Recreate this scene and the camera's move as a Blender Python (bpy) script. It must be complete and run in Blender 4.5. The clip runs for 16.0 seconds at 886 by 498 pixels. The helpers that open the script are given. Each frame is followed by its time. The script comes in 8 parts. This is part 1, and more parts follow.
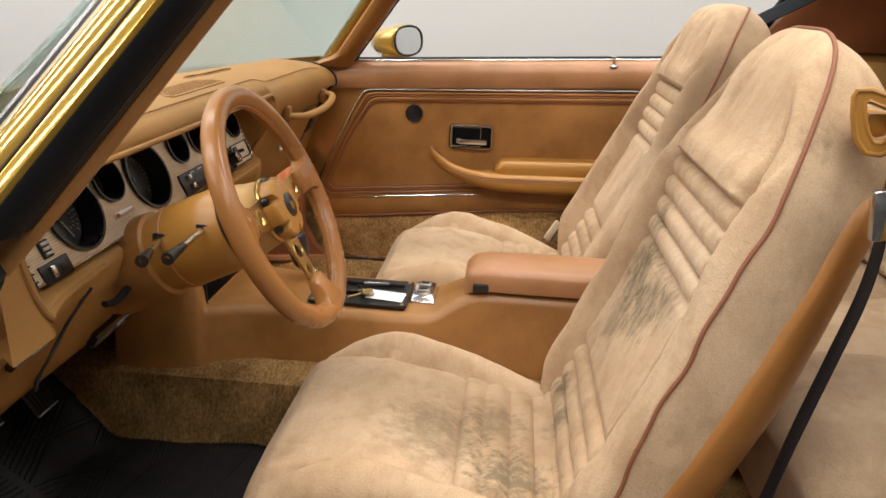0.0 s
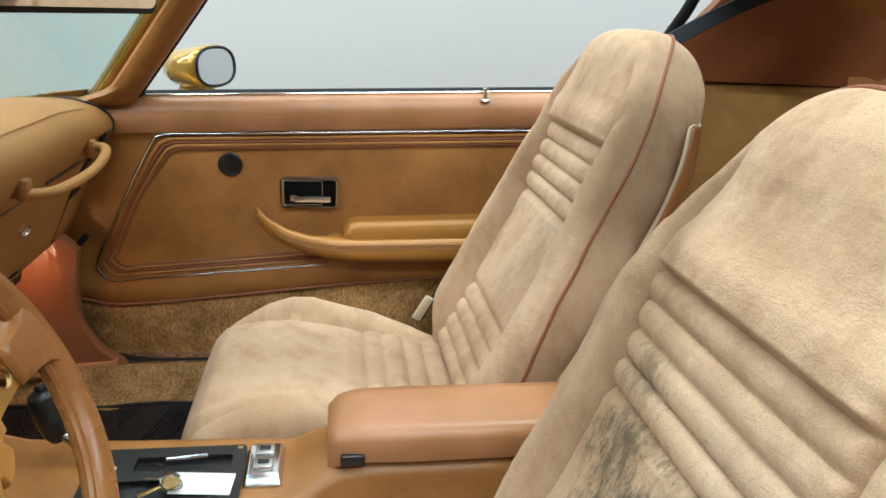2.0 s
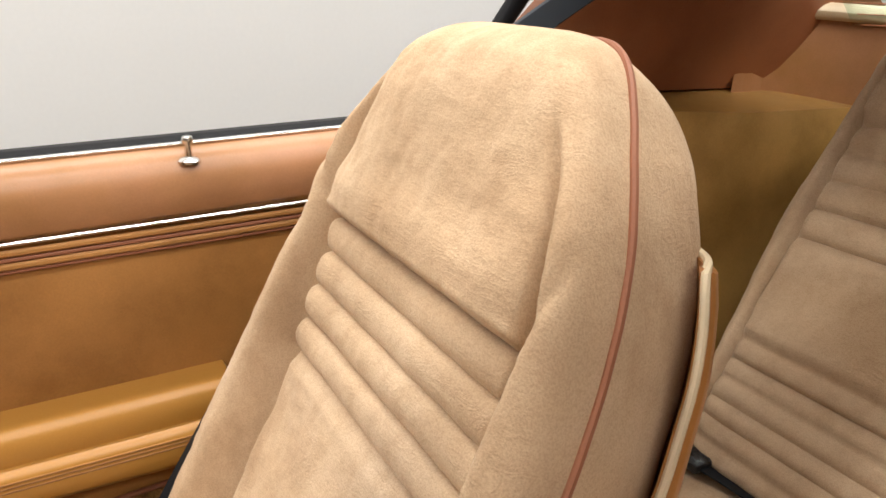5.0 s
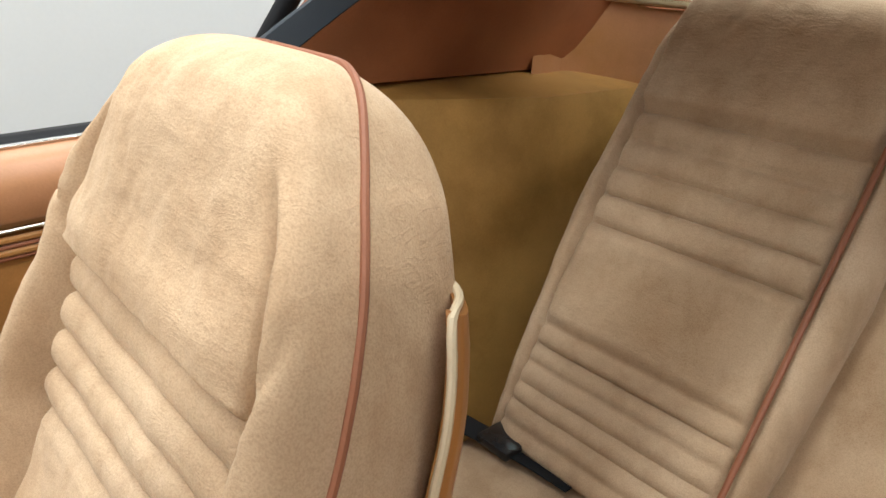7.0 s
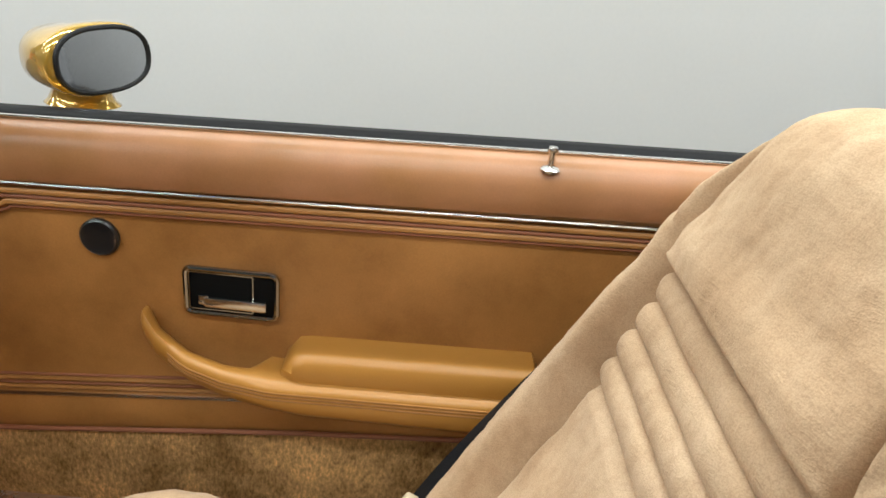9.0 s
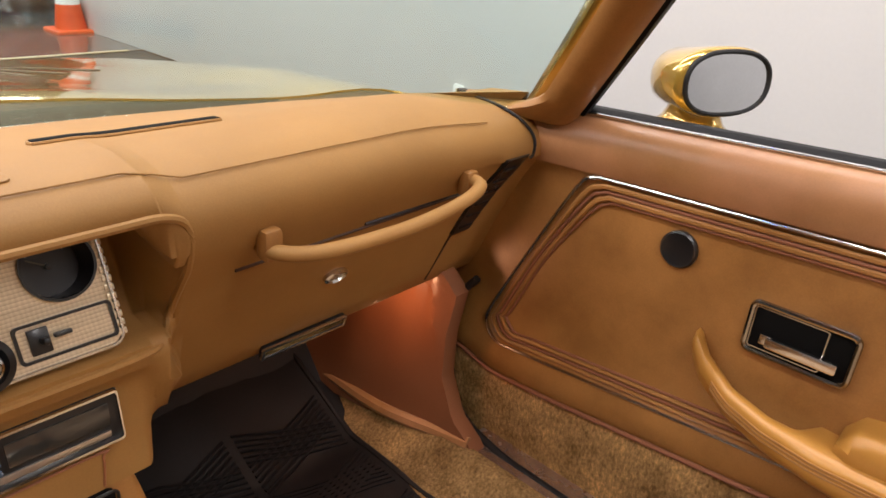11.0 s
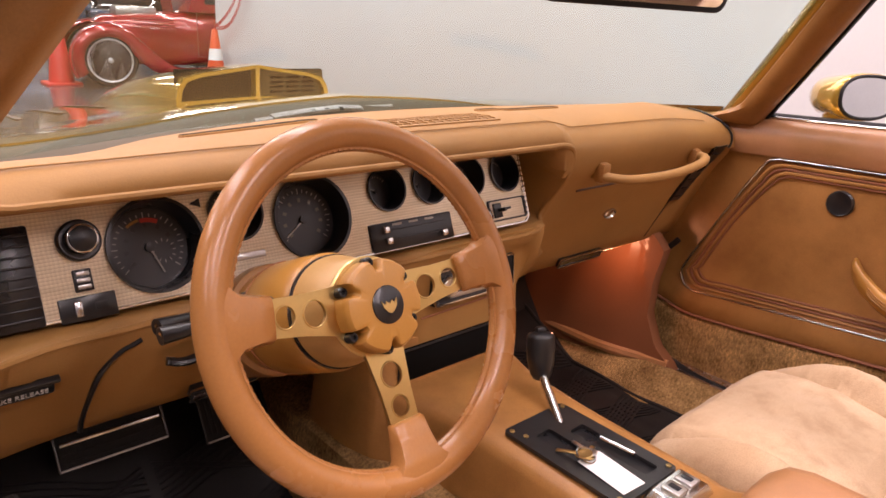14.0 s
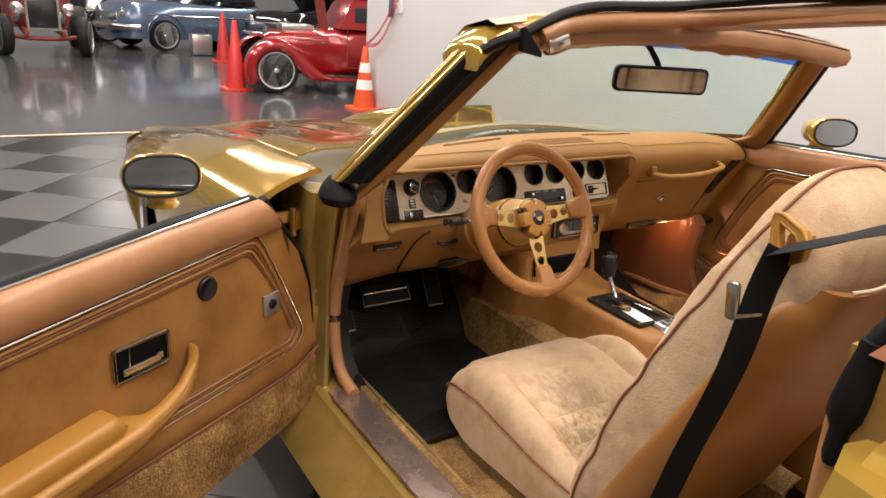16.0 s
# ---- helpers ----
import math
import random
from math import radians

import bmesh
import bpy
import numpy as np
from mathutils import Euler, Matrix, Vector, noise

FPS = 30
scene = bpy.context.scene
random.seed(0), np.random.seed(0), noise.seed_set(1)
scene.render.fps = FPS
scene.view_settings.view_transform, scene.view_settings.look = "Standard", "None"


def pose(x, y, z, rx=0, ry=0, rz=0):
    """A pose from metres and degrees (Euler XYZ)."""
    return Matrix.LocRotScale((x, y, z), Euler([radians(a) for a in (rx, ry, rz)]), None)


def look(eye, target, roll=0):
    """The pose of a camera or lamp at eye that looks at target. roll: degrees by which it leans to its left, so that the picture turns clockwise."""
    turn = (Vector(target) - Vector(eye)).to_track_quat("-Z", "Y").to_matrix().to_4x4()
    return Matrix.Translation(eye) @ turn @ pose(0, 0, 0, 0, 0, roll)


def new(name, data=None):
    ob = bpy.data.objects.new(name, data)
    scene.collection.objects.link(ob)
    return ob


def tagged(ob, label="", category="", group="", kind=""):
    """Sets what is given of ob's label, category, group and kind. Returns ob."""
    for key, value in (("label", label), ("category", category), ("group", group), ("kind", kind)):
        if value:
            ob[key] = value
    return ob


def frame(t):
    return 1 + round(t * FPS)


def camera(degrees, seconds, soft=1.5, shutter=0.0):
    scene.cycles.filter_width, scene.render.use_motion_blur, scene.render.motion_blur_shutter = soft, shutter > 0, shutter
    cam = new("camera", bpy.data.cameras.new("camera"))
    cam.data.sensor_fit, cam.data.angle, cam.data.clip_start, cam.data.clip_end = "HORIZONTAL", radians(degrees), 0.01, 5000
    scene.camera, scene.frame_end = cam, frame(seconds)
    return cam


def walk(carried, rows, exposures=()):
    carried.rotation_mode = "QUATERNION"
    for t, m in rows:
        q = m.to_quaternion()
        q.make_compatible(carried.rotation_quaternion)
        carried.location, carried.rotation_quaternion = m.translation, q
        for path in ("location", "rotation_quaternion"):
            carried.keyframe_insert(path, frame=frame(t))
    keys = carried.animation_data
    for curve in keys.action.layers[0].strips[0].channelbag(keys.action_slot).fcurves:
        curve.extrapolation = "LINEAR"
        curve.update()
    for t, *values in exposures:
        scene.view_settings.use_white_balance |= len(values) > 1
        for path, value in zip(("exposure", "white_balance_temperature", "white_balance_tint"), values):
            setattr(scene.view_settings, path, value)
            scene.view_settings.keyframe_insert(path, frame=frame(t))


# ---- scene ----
cam = camera(65.0, 16.0, soft=1.6)
PATH = [
    (0, (-1.237, -0.298, 1.066), (0.632, -0.127, 0.374), 2.0),
    (0.5, (-1.143, -0.259, 1.068), (0.735, -0.236, 0.381), 2.1),
    (1, (-1.022, -0.227, 1.075), (0.856, -0.351, 0.398), 2.4),
    (1.5, (-0.906, -0.209, 1.081), (0.965, -0.45, 0.415), 2.8),
    (2, (-0.773, -0.238, 1.081), (1.09, -0.551, 0.423), 3.2),
    (2.5, (-0.642, -0.272, 1.102), (1.214, -0.623, 0.444), 3.4),
    (3, (-0.521, -0.291, 1.109), (1.337, -0.641, 0.459), 3.6),
    (3.5, (-0.371, -0.302, 1.115), (1.487, -0.671, 0.473), 3.6),
    (4, (-0.252, -0.346, 1.091), (1.585, -0.813, 0.452), 3.5),
    (4.5, (-0.145, -0.375, 1.086), (1.606, -1.083, 0.429), 3.4),
    (5, (-0.075, -0.424, 1.084), (1.536, -1.38, 0.384), 2.8),
    (5.2, (-0.064, -0.438, 1.086), (1.466, -1.507, 0.367), 2.9),
    (7.3, (-0.075, -0.519, 1.132), (1.257, -1.787, 0.347), 3.8),
    (7.5, (-0.079, -0.524, 1.138), (1.335, -1.707, 0.361), 4.2),
    (8, (-0.079, -0.508, 1.141), (1.541, -1.385, 0.364), 5.0),
    (8.5, (-0.067, -0.461, 1.144), (1.681, -0.953, 0.307), 6.4),
    (9, (-0.062, -0.428, 1.145), (1.744, -0.474, 0.286), 6.7),
    (9.5, (-0.05, -0.385, 1.144), (1.706, -0.024, 0.257), 6.1),
    (10, (-0.062, -0.357, 1.141), (1.581, 0.354, 0.249), 5.6),
    (10.2, (-0.068, -0.349, 1.131), (1.519, 0.49, 0.248), 5.3),
    (12.3, (-0.254, -0.323, 1.036), (0.942, 1.092, 0.283), 4.0),
    (12.5, (-0.306, -0.344, 1.025), (0.889, 1.083, 0.293), 4.0),
    (13, (-0.45, -0.39, 1.016), (0.779, 1.033, 0.334), 3.7),
    (13.5, (-0.571, -0.407, 1.007), (0.698, 0.99, 0.344), 3.9),
    (14, (-0.691, -0.46, 1.036), (0.595, 0.931, 0.395), 3.7),
    (14.5, (-0.859, -0.583, 1.081), (0.428, 0.813, 0.45), 3.8),
    (15, (-1.01, -0.774, 1.137), (0.234, 0.659, 0.505), 4.0),
    (15.2, (-1.065, -0.85, 1.15), (0.15, 0.608, 0.52), 4.0),
    (15.5, (-1.174, -0.963, 1.177), (-0.008, 0.532, 0.541), 4.1),
    (16, (-1.341, -1.145, 1.21), (-0.296, 0.432, 0.561), 4.0),
]
EXPOSURES = [(0.0, 0.05, 6550, 11), (0.6, 0.05, 6450, 9), (1.1, 0.05, 5950, 2), (1.5, 0.05, 5600, -1), (2.0, 0.08, 5680, 0), (3.0, 0.14, 5850, 1), (4.0, 0.20, 6050, 3), (5.0, 0.28, 6500, 10), (6.2, 0.32, 6250, 7),
             (7.5, 0.33, 5950, 4), (8.5, 0.18, 6200, 5), (9.5, 0.10, 6000, 0), (10.3, 0.12, 6200, 4), (12.3, 0.31, 7000, 36), (13.3, 0.31, 7000, 37), (14.5, 0.31, 6600, 26), (15.0, 0.28, 6250, 13), (15.4, 0.22, 6600, 14), (16.0, 0.11, 6950, 16)]
walk(cam, [(t, look(eye, target, roll)) for t, eye, target, roll in PATH], EXPOSURES)

# ---- light: a closed showroom with rows of tube lights under its ceiling ----
world = bpy.data.worlds.new("world")
scene.world = world
world.use_nodes = True
world.node_tree.nodes["Background"].inputs[0].default_value = (0.9, 0.95, 1.0, 1)
world.node_tree.nodes["Background"].inputs[1].default_value = 0.008

CEILING = 5.2
LAMP_ROWS = [(-4.6, 2.6, 12.8), (-1.8, 1.8, 14.4), (1.2, 0.8, 16.4), (-3.6, 16.0, 9.0), (1.0, 15.0, 10.0), (6.0, 14.0, 12.0)]
LAMP_POWER = 440.0
for lx, ly, length in LAMP_ROWS:
    data = bpy.data.lights.new("tube_row", "AREA")
    data.shape, data.size, data.size_y, data.energy = "RECTANGLE", 0.35, length, LAMP_POWER * length / 14.0
    data.color = (1.0, 0.975, 0.94)
    lamp = new("tube_row", data)
    lamp.matrix_basis = pose(lx, ly, CEILING - 0.16)

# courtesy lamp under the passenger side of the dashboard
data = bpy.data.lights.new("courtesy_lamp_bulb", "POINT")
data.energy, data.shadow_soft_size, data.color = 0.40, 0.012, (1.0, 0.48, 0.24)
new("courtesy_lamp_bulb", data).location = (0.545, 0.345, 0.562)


# ---- materials ----
def _nodes(name):
    m = bpy.data.materials.new(name)
    m.use_nodes = True
    nt = m.node_tree
    return m, nt, nt.nodes["Principled BSDF"]


def _noise(nt, scale, detail=4.0, rough=0.55, stretch=None):
    tc = nt.nodes.new("ShaderNodeTexCoord")
    mp = nt.nodes.new("ShaderNodeMapping")
    if stretch:
        mp.inputs["Scale"].default_value = stretch
    nz = nt.nodes.new("ShaderNodeTexNoise")
    nz.inputs["Scale"].default_value = scale
    nz.inputs["Detail"].default_value = detail
    nz.inputs["Roughness"].default_value = rough
    nt.links.new(tc.outputs["Object"], mp.inputs["Vector"])
    nt.links.new(mp.outputs[0], nz.inputs["Vector"])
    return nz


def _ramp(nt, source, stops):
    r = nt.nodes.new("ShaderNodeValToRGB")
    r.color_ramp.elements[0].position, r.color_ramp.elements[0].color = stops[0][0], (*stops[0][1], 1)
    r.color_ramp.elements[1].position, r.color_ramp.elements[1].color = stops[-1][0], (*stops[-1][1], 1)
    for p, c in stops[1:-1]:
        e = r.color_ramp.elements.new(p)
        e.color = (*c, 1)
    nt.links.new(source, r.inputs[0])
    return r


def _mix(nt, fac, a, b, mode="MIX"):
    mx = nt.nodes.new("ShaderNodeMix")
    mx.data_type, mx.blend_type = "RGBA", mode
    for socket, value in ((mx.inputs[0], fac), (mx.inputs[6], a), (mx.inputs[7], b)):
        if isinstance(value, (int, float)):
            socket.default_value = value
        elif isinstance(value, tuple):
            socket.default_value = (*value, 1)
        else:
            nt.links.new(value, socket)
    return mx.outputs[2]


def _bump(nt, bsdf, height, strength, distance):
    b = nt.nodes.new("ShaderNodeBump")
    b.inputs["Strength"].default_value, b.inputs["Distance"].default_value = strength, distance
    nt.links.new(height, b.inputs["Height"])
    before = bsdf.inputs["Normal"]
    if before.is_linked:
        nt.links.new(before.links[0].from_socket, b.inputs["Normal"])
    nt.links.new(b.outputs[0], bsdf.inputs["Normal"])


def scaled(c, k):
    return tuple(min(1.0, v * k) for v in c)


def surface(name, color, rough, metal=0.0, vary=0.12, big=3.0, fine=220.0, bump=0.15, deep=0.0006, second=None, coat=0.0, sheen=0.0, stretch=None, rough_vary=0.08, spec=0.5, blotch=0.0):
    """A plain surface with a slow drift of tone, a fine grain and a little relief."""
    m, nt, b = _nodes(name)
    slow, grain = _noise(nt, big, 5.0), _noise(nt, fine, 3.0, 0.6, stretch)
    tone = _ramp(nt, slow.outputs["Fac"], [(0.3, scaled(color, 1 - vary)), (0.7, second or scaled(color, 1 + vary))])
    speck = _ramp(nt, grain.outputs["Fac"], [(0.25, (1 - vary,) * 3), (0.75, (1.0,) * 3)])
    colour = _mix(nt, 1.0, tone.outputs[0], speck.outputs[0], "MULTIPLY")
    if blotch:
        grime = _ramp(nt, _noise(nt, 8.5, 7.0, 0.62).outputs["Fac"], [(0.36, (1 - blotch, 1 - 1.1 * blotch, 1 - 1.25 * blotch)), (0.56, (1, 1, 1)), (0.70, (1 + 0.25 * blotch,) * 3)])
        colour = _mix(nt, 1.0, colour, grime.outputs[0], "MULTIPLY")
    nt.links.new(colour, b.inputs["Base Color"])
    mr = nt.nodes.new("ShaderNodeMapRange")
    mr.inputs[3].default_value, mr.inputs[4].default_value = max(0.02, rough - rough_vary), min(1.0, rough + rough_vary)
    nt.links.new(slow.outputs["Fac"], mr.inputs[0])
    nt.links.new(mr.outputs[0], b.inputs["Roughness"])
    b.inputs["Metallic"].default_value = metal
    b.inputs["Specular IOR Level"].default_value = spec
    b.inputs["Coat Weight"].default_value = coat
    b.inputs["Coat Roughness"].default_value = 0.06
    if sheen:
        b.inputs["Sheen Weight"].default_value, b.inputs["Sheen Roughness"].default_value = sheen, 0.5
        b.inputs["Sheen Tint"].default_value = (1.0, 0.9, 0.75, 1)
    if bump:
        _bump(nt, b, grain.outputs["Fac"], bump, deep)
    return m


def velour(name, stains, shade=1.0):
    """Worn beige velour: brushed light and dark patches, a fine pile, short wrinkles, and dull marks round given spots (x, y, z, radius, amount)."""
    m, nt, b = _nodes(name)
    brushed, patch, pile = _noise(nt, 4.0, 5.0, 0.55), _noise(nt, 17.0, 7.0, 0.62, (1, 1, 0.6)), _noise(nt, 700.0, 2.0, 0.6)
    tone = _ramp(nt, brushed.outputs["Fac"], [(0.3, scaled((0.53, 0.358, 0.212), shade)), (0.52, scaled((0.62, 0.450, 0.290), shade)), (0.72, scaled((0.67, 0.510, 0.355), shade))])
    rubbed = _ramp(nt, patch.outputs["Fac"], [(0.36, (0.80, 0.755, 0.71)), (0.50, (0.98, 0.97, 0.96)), (0.64, (1.05, 1.05, 1.05))])
    colour = _mix(nt, 0.8, tone.outputs[0], rubbed.outputs[0], "MULTIPLY")
    fleck = _ramp(nt, pile.outputs["Fac"], [(0.3, (0.78, 0.75, 0.72)), (0.6, (1.02, 1.02, 1.02))])
    colour = _mix(nt, 0.8, colour, fleck.outputs[0], "MULTIPLY")
    # short wrinkles: thin ridges of a warped noise, only in places
    fold = _noise(nt, 36.0, 3.0, 0.6, (0.7, 1.0, 1.7))
    fold.inputs["Distortion"].default_value = 1.6
    line = _ramp(nt, fold.outputs["Fac"], [(0.43, (0, 0, 0)), (0.50, (1, 1, 1)), (0.57, (0, 0, 0))])
    where = _ramp(nt, _noise(nt, 7.0, 2.0, 0.5).outputs["Fac"], [(0.48, (0, 0, 0)), (0.62, (1, 1, 1))])
    crease = _mix(nt, 1.0, line.outputs[0], where.outputs[0], "MULTIPLY")
    colour = _mix(nt, 0.08, colour, _mix(nt, crease, (1, 1, 1), (0.55, 0.48, 0.42)), "MULTIPLY")
    if stains:
        geo = nt.nodes.new("ShaderNodeNewGeometry")
        specks = _ramp(nt, _noise(nt, 70.0, 6.0, 0.75).outputs["Fac"], [(0.61, (0, 0, 0)), (0.72, (0.45, 0.45, 0.45))])
        colour = _mix(nt, specks.outputs[0], colour, (0.27, 0.17, 0.085))
        soiled = _ramp(nt, _noise(nt, 9.0, 6.0, 0.7).outputs["Fac"], [(0.54, (0, 0, 0)), (0.74, (0.40, 0.40, 0.40))])
        colour = _mix(nt, soiled.outputs[0], colour, (0.36, 0.24, 0.13))
        mark = _noise(nt, 52.0, 10.0, 0.80, (1.5, 0.9, 0.55))
        for x, y, z, radius, amount in stains:
            d = nt.nodes.new("ShaderNodeVectorMath")
            d.operation = "DISTANCE"
            nt.links.new(geo.outputs["Position"], d.inputs[0])
            d.inputs[1].default_value = (x, y, z)
            near = nt.nodes.new("ShaderNodeMapRange")
            near.inputs[1].default_value, near.inputs[2].default_value = radius, radius * 0.2
            near.inputs[3].default_value, near.inputs[4].default_value = -0.23, 0.14
            nt.links.new(d.outputs["Value"], near.inputs[0])
            total = nt.nodes.new("ShaderNodeMath")
            nt.links.new(mark.outputs["Fac"], total.inputs[0])
            nt.links.new(near.outputs[0], total.inputs[1])
            worn = _ramp(nt, total.outputs[0], [(0.47, (0, 0, 0)), (0.66, (amount,) * 3)])
            colour = _mix(nt, worn.outputs[0], colour, (0.135, 0.110, 0.066))
    nt.links.new(colour, b.inputs["Base Color"])
    b.inputs["Roughness"].default_value = 0.92
    b.inputs["Specular IOR Level"].default_value = 0.12
    b.inputs["Sheen Weight"].default_value, b.inputs["Sheen Roughness"].default_value = 0.16, 0.45
    b.inputs["Sheen Tint"].default_value = (1.0, 0.88, 0.72, 1)
    _bump(nt, b, pile.outputs["Fac"], 0.45, 0.0008)
    nap = _noise(nt, 150.0, 4.0, 0.7, (0.5, 1.0, 1.6))
    _bump(nt, b, nap.outputs["Fac"], 0.40, 0.0016)
    _bump(nt, b, crease, 0.26, 0.0016)
    dent = _noise(nt, 34.0, 6.0, 0.66, (0.7, 1.0, 1.3))
    _bump(nt, b, dent.outputs["Fac"], 0.22, 0.0034)
    _bump(nt, b, patch.outputs["Fac"], 0.34, 0.0045)
    return m


def carpet(name, color):
    m, nt, b = _nodes(name)
    tuft, worn = _noise(nt, 200.0, 5.0, 0.8, (1, 1, 0.5)), _noise(nt, 11.0, 6.0, 0.6)
    a = _ramp(nt, tuft.outputs["Fac"], [(0.3, scaled(color, 0.34)), (0.52, color), (0.72, scaled(color, 1.7))])
    w = _ramp(nt, worn.outputs["Fac"], [(0.34, (0.58, 0.53, 0.46)), (0.50, (1.0, 0.97, 0.91)), (0.66, (1.45, 1.40, 1.3))])
    nt.links.new(_mix(nt, 1.0, a.outputs[0], w.outputs[0], "MULTIPLY"), b.inputs["Base Color"])
    b.inputs["Roughness"].default_value = 1.0
    b.inputs["Specular IOR Level"].default_value = 0.05
    _bump(nt, b, tuft.outputs["Fac"], 1.0, 0.008)
    return m


def glassy(name, tint, rough=0.0):
    """A thin pane: clear and tinted, with a Fresnel gloss."""
    m, nt, b = _nodes(name)
    clear, gloss, lw, power, grow, mix = (nt.nodes.new(k) for k in ("ShaderNodeBsdfTransparent", "ShaderNodeBsdfGlossy", "ShaderNodeLayerWeight", "ShaderNodeMath", "ShaderNodeMath", "ShaderNodeMixShader"))
    clear.inputs[0].default_value = (*tint, 1)
    gloss.inputs["Roughness"].default_value = rough
    power.operation, grow.operation = "POWER", "MULTIPLY_ADD"
    power.inputs[1].default_value, grow.inputs[1].default_value, grow.inputs[2].default_value = 4.0, 0.5, 0.022
    nt.links.new(lw.outputs["Facing"], power.inputs[0])
    nt.links.new(power.outputs[0], grow.inputs[0])
    nt.links.new(grow.outputs[0], mix.inputs[0])
    nt.links.new(clear.outputs[0], mix.inputs[1])
    nt.links.new(gloss.outputs[0], mix.inputs[2])
    nt.links.new(mix.outputs[0], nt.nodes["Material Output"].inputs["Surface"])
    return m


def plain(name, color, rough, metal=0.0, coat=0.0):
    return surface(name, color, rough, metal, vary=0.06, big=9.0, fine=300.0, bump=0.05, deep=0.0002, coat=coat, rough_vary=0.03)


def glow(name, color, strength):
    m, nt, b = _nodes(name)
    b.inputs["Emission Color"].default_value = (*color, 1)
    b.inputs["Emission Strength"].default_value = strength
    b.inputs["Base Color"].default_value = (0.8, 0.8, 0.8, 1)
    return m


TAN = (0.37, 0.165, 0.043)
VINYL = surface("tan_vinyl", TAN, 0.40, blotch=0.24, vary=0.16, big=4.5, fine=420.0, bump=0.3, deep=0.0006, second=(0.43, 0.20, 0.056), rough_vary=0.13)
DASH = surface("tan_dash_vinyl", (0.345, 0.174, 0.048), 0.58, blotch=0.08, spec=0.4, vary=0.12, big=2.5, fine=520.0, bump=0.3, deep=0.0005)
PINKISH = surface("faded_tan_vinyl", (0.40, 0.193, 0.068), 0.34, blotch=0.14, vary=0.12, big=6.5, fine=420.0, bump=0.2, deep=0.0005, second=(0.47, 0.225, 0.112), rough_vary=0.14)
MUSTARD = surface("mustard_vinyl", (0.41, 0.192, 0.036), 0.36, vary=0.07, big=4.0, fine=420.0, bump=0.2, deep=0.0004)
OCHRE = surface("ochre_vinyl", (0.40, 0.225, 0.065), 0.36, blotch=0.26, vary=0.16, big=5.0, fine=380.0, bump=0.25, deep=0.0005, rough_vary=0.12)
RUSTY = surface("rust_brown_trim", (0.34, 0.125, 0.052), 0.48, blotch=0.15, vary=0.12, big=3.0, fine=380.0, bump=0.25, deep=0.0005)
UMBER = surface("dark_brown_rubber", (0.075, 0.036, 0.018), 0.5, vary=0.12, big=5.0, fine=300.0, bump=0.2, deep=0.0004)
# Gold paint darkened to carry the shade on cowl, scoop panel and hinge bay.
SHADED_GOLD = surface("gold_paint_in_shade", (0.060, 0.043, 0.014), 0.50, 0.15, vary=0.1, big=3.0, fine=300.0)
# Kick panel colour lowered for the deep shadow below the dash.
KICK = surface("reddish_kick_panel_in_shade", (0.25, 0.098, 0.045), 0.36, vary=0.10, big=4.0, fine=350.0, bump=0.2, deep=0.0004)
SHELL = surface("orange_tan_plastic", (0.40, 0.17, 0.045), 0.38, blotch=0.12, vary=0.08, big=5.0, fine=320.0, bump=0.2, deep=0.0004)
RIM = surface("tan_wheel_leather", (0.40, 0.172, 0.050), 0.27, vary=0.10, big=9.0, fine=350.0, bump=0.22, deep=0.0004, second=(0.42, 0.178, 0.052))
CREAM = plain("cream_edge_trim", (0.62, 0.50, 0.33), 0.45)
PIPE = surface("brown_piping", (0.25, 0.090, 0.042), 0.6, fine=600.0)
CARPET = carpet("tan_carpet", (0.40, 0.245, 0.105))
DOOR_CARPET = carpet("lighter_tan_carpet", (0.50, 0.300, 0.125))
RUBBER = surface("black_rubber", (0.014, 0.014, 0.015), 0.55, spec=0.25, vary=0.15, big=8.0, fine=240.0, bump=0.2)
# Mat rubber; its near-black also stands for shade on footwell panels.
MAT_OR_SHADE = surface("black_mat_and_footwell_shade", (0.012, 0.011, 0.011), 0.55, spec=0.25, vary=0.2, big=6.0, fine=160.0, bump=0.25)
SEAL = surface("black_weatherstrip", (0.008, 0.008, 0.009), 0.5, spec=0.15, vary=0.15, big=9.0, fine=200.0, bump=0.3, deep=0.001)
BLACK = plain("black_plastic", (0.012, 0.012, 0.013), 0.28)
# Near-black for openings built solid, standing in for their inner darkness.
VOID = surface("recess_dark_colour", (0.004, 0.004, 0.004), 0.8, spec=0.1)
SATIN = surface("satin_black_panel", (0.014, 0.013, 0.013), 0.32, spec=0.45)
CHROME = surface("chrome", (0.66, 0.65, 0.63), 0.2, 1.0, vary=0.03, big=12.0, fine=150.0, bump=0.03, rough_vary=0.05)
# Chrome whose lowered colour stands for dark surroundings reflected in it.
DARKCHROME = surface("chrome_dark_reflection", (0.36, 0.35, 0.33), 0.14, 1.0, vary=0.05, big=12.0, fine=150.0, bump=0.03, rough_vary=0.05)
PLATE = surface("satin_metal_plate", (0.50, 0.48, 0.45), 0.42, 0.75, vary=0.10, big=20.0, fine=200.0)
STEEL = surface("worn_steel", (0.55, 0.53, 0.50), 0.33, 1.0, vary=0.12, big=20.0, fine=200.0)
# Scuffed aluminium; the pinkish base colour holds a warm reflection.
SCUFF = surface("scuffed_metal_reflection_tint", (0.60, 0.47, 0.40), 0.27, 0.85, vary=0.14, big=14.0, fine=160.0, bump=0.12, deep=0.0006, rough_vary=0.10, blotch=0.15)
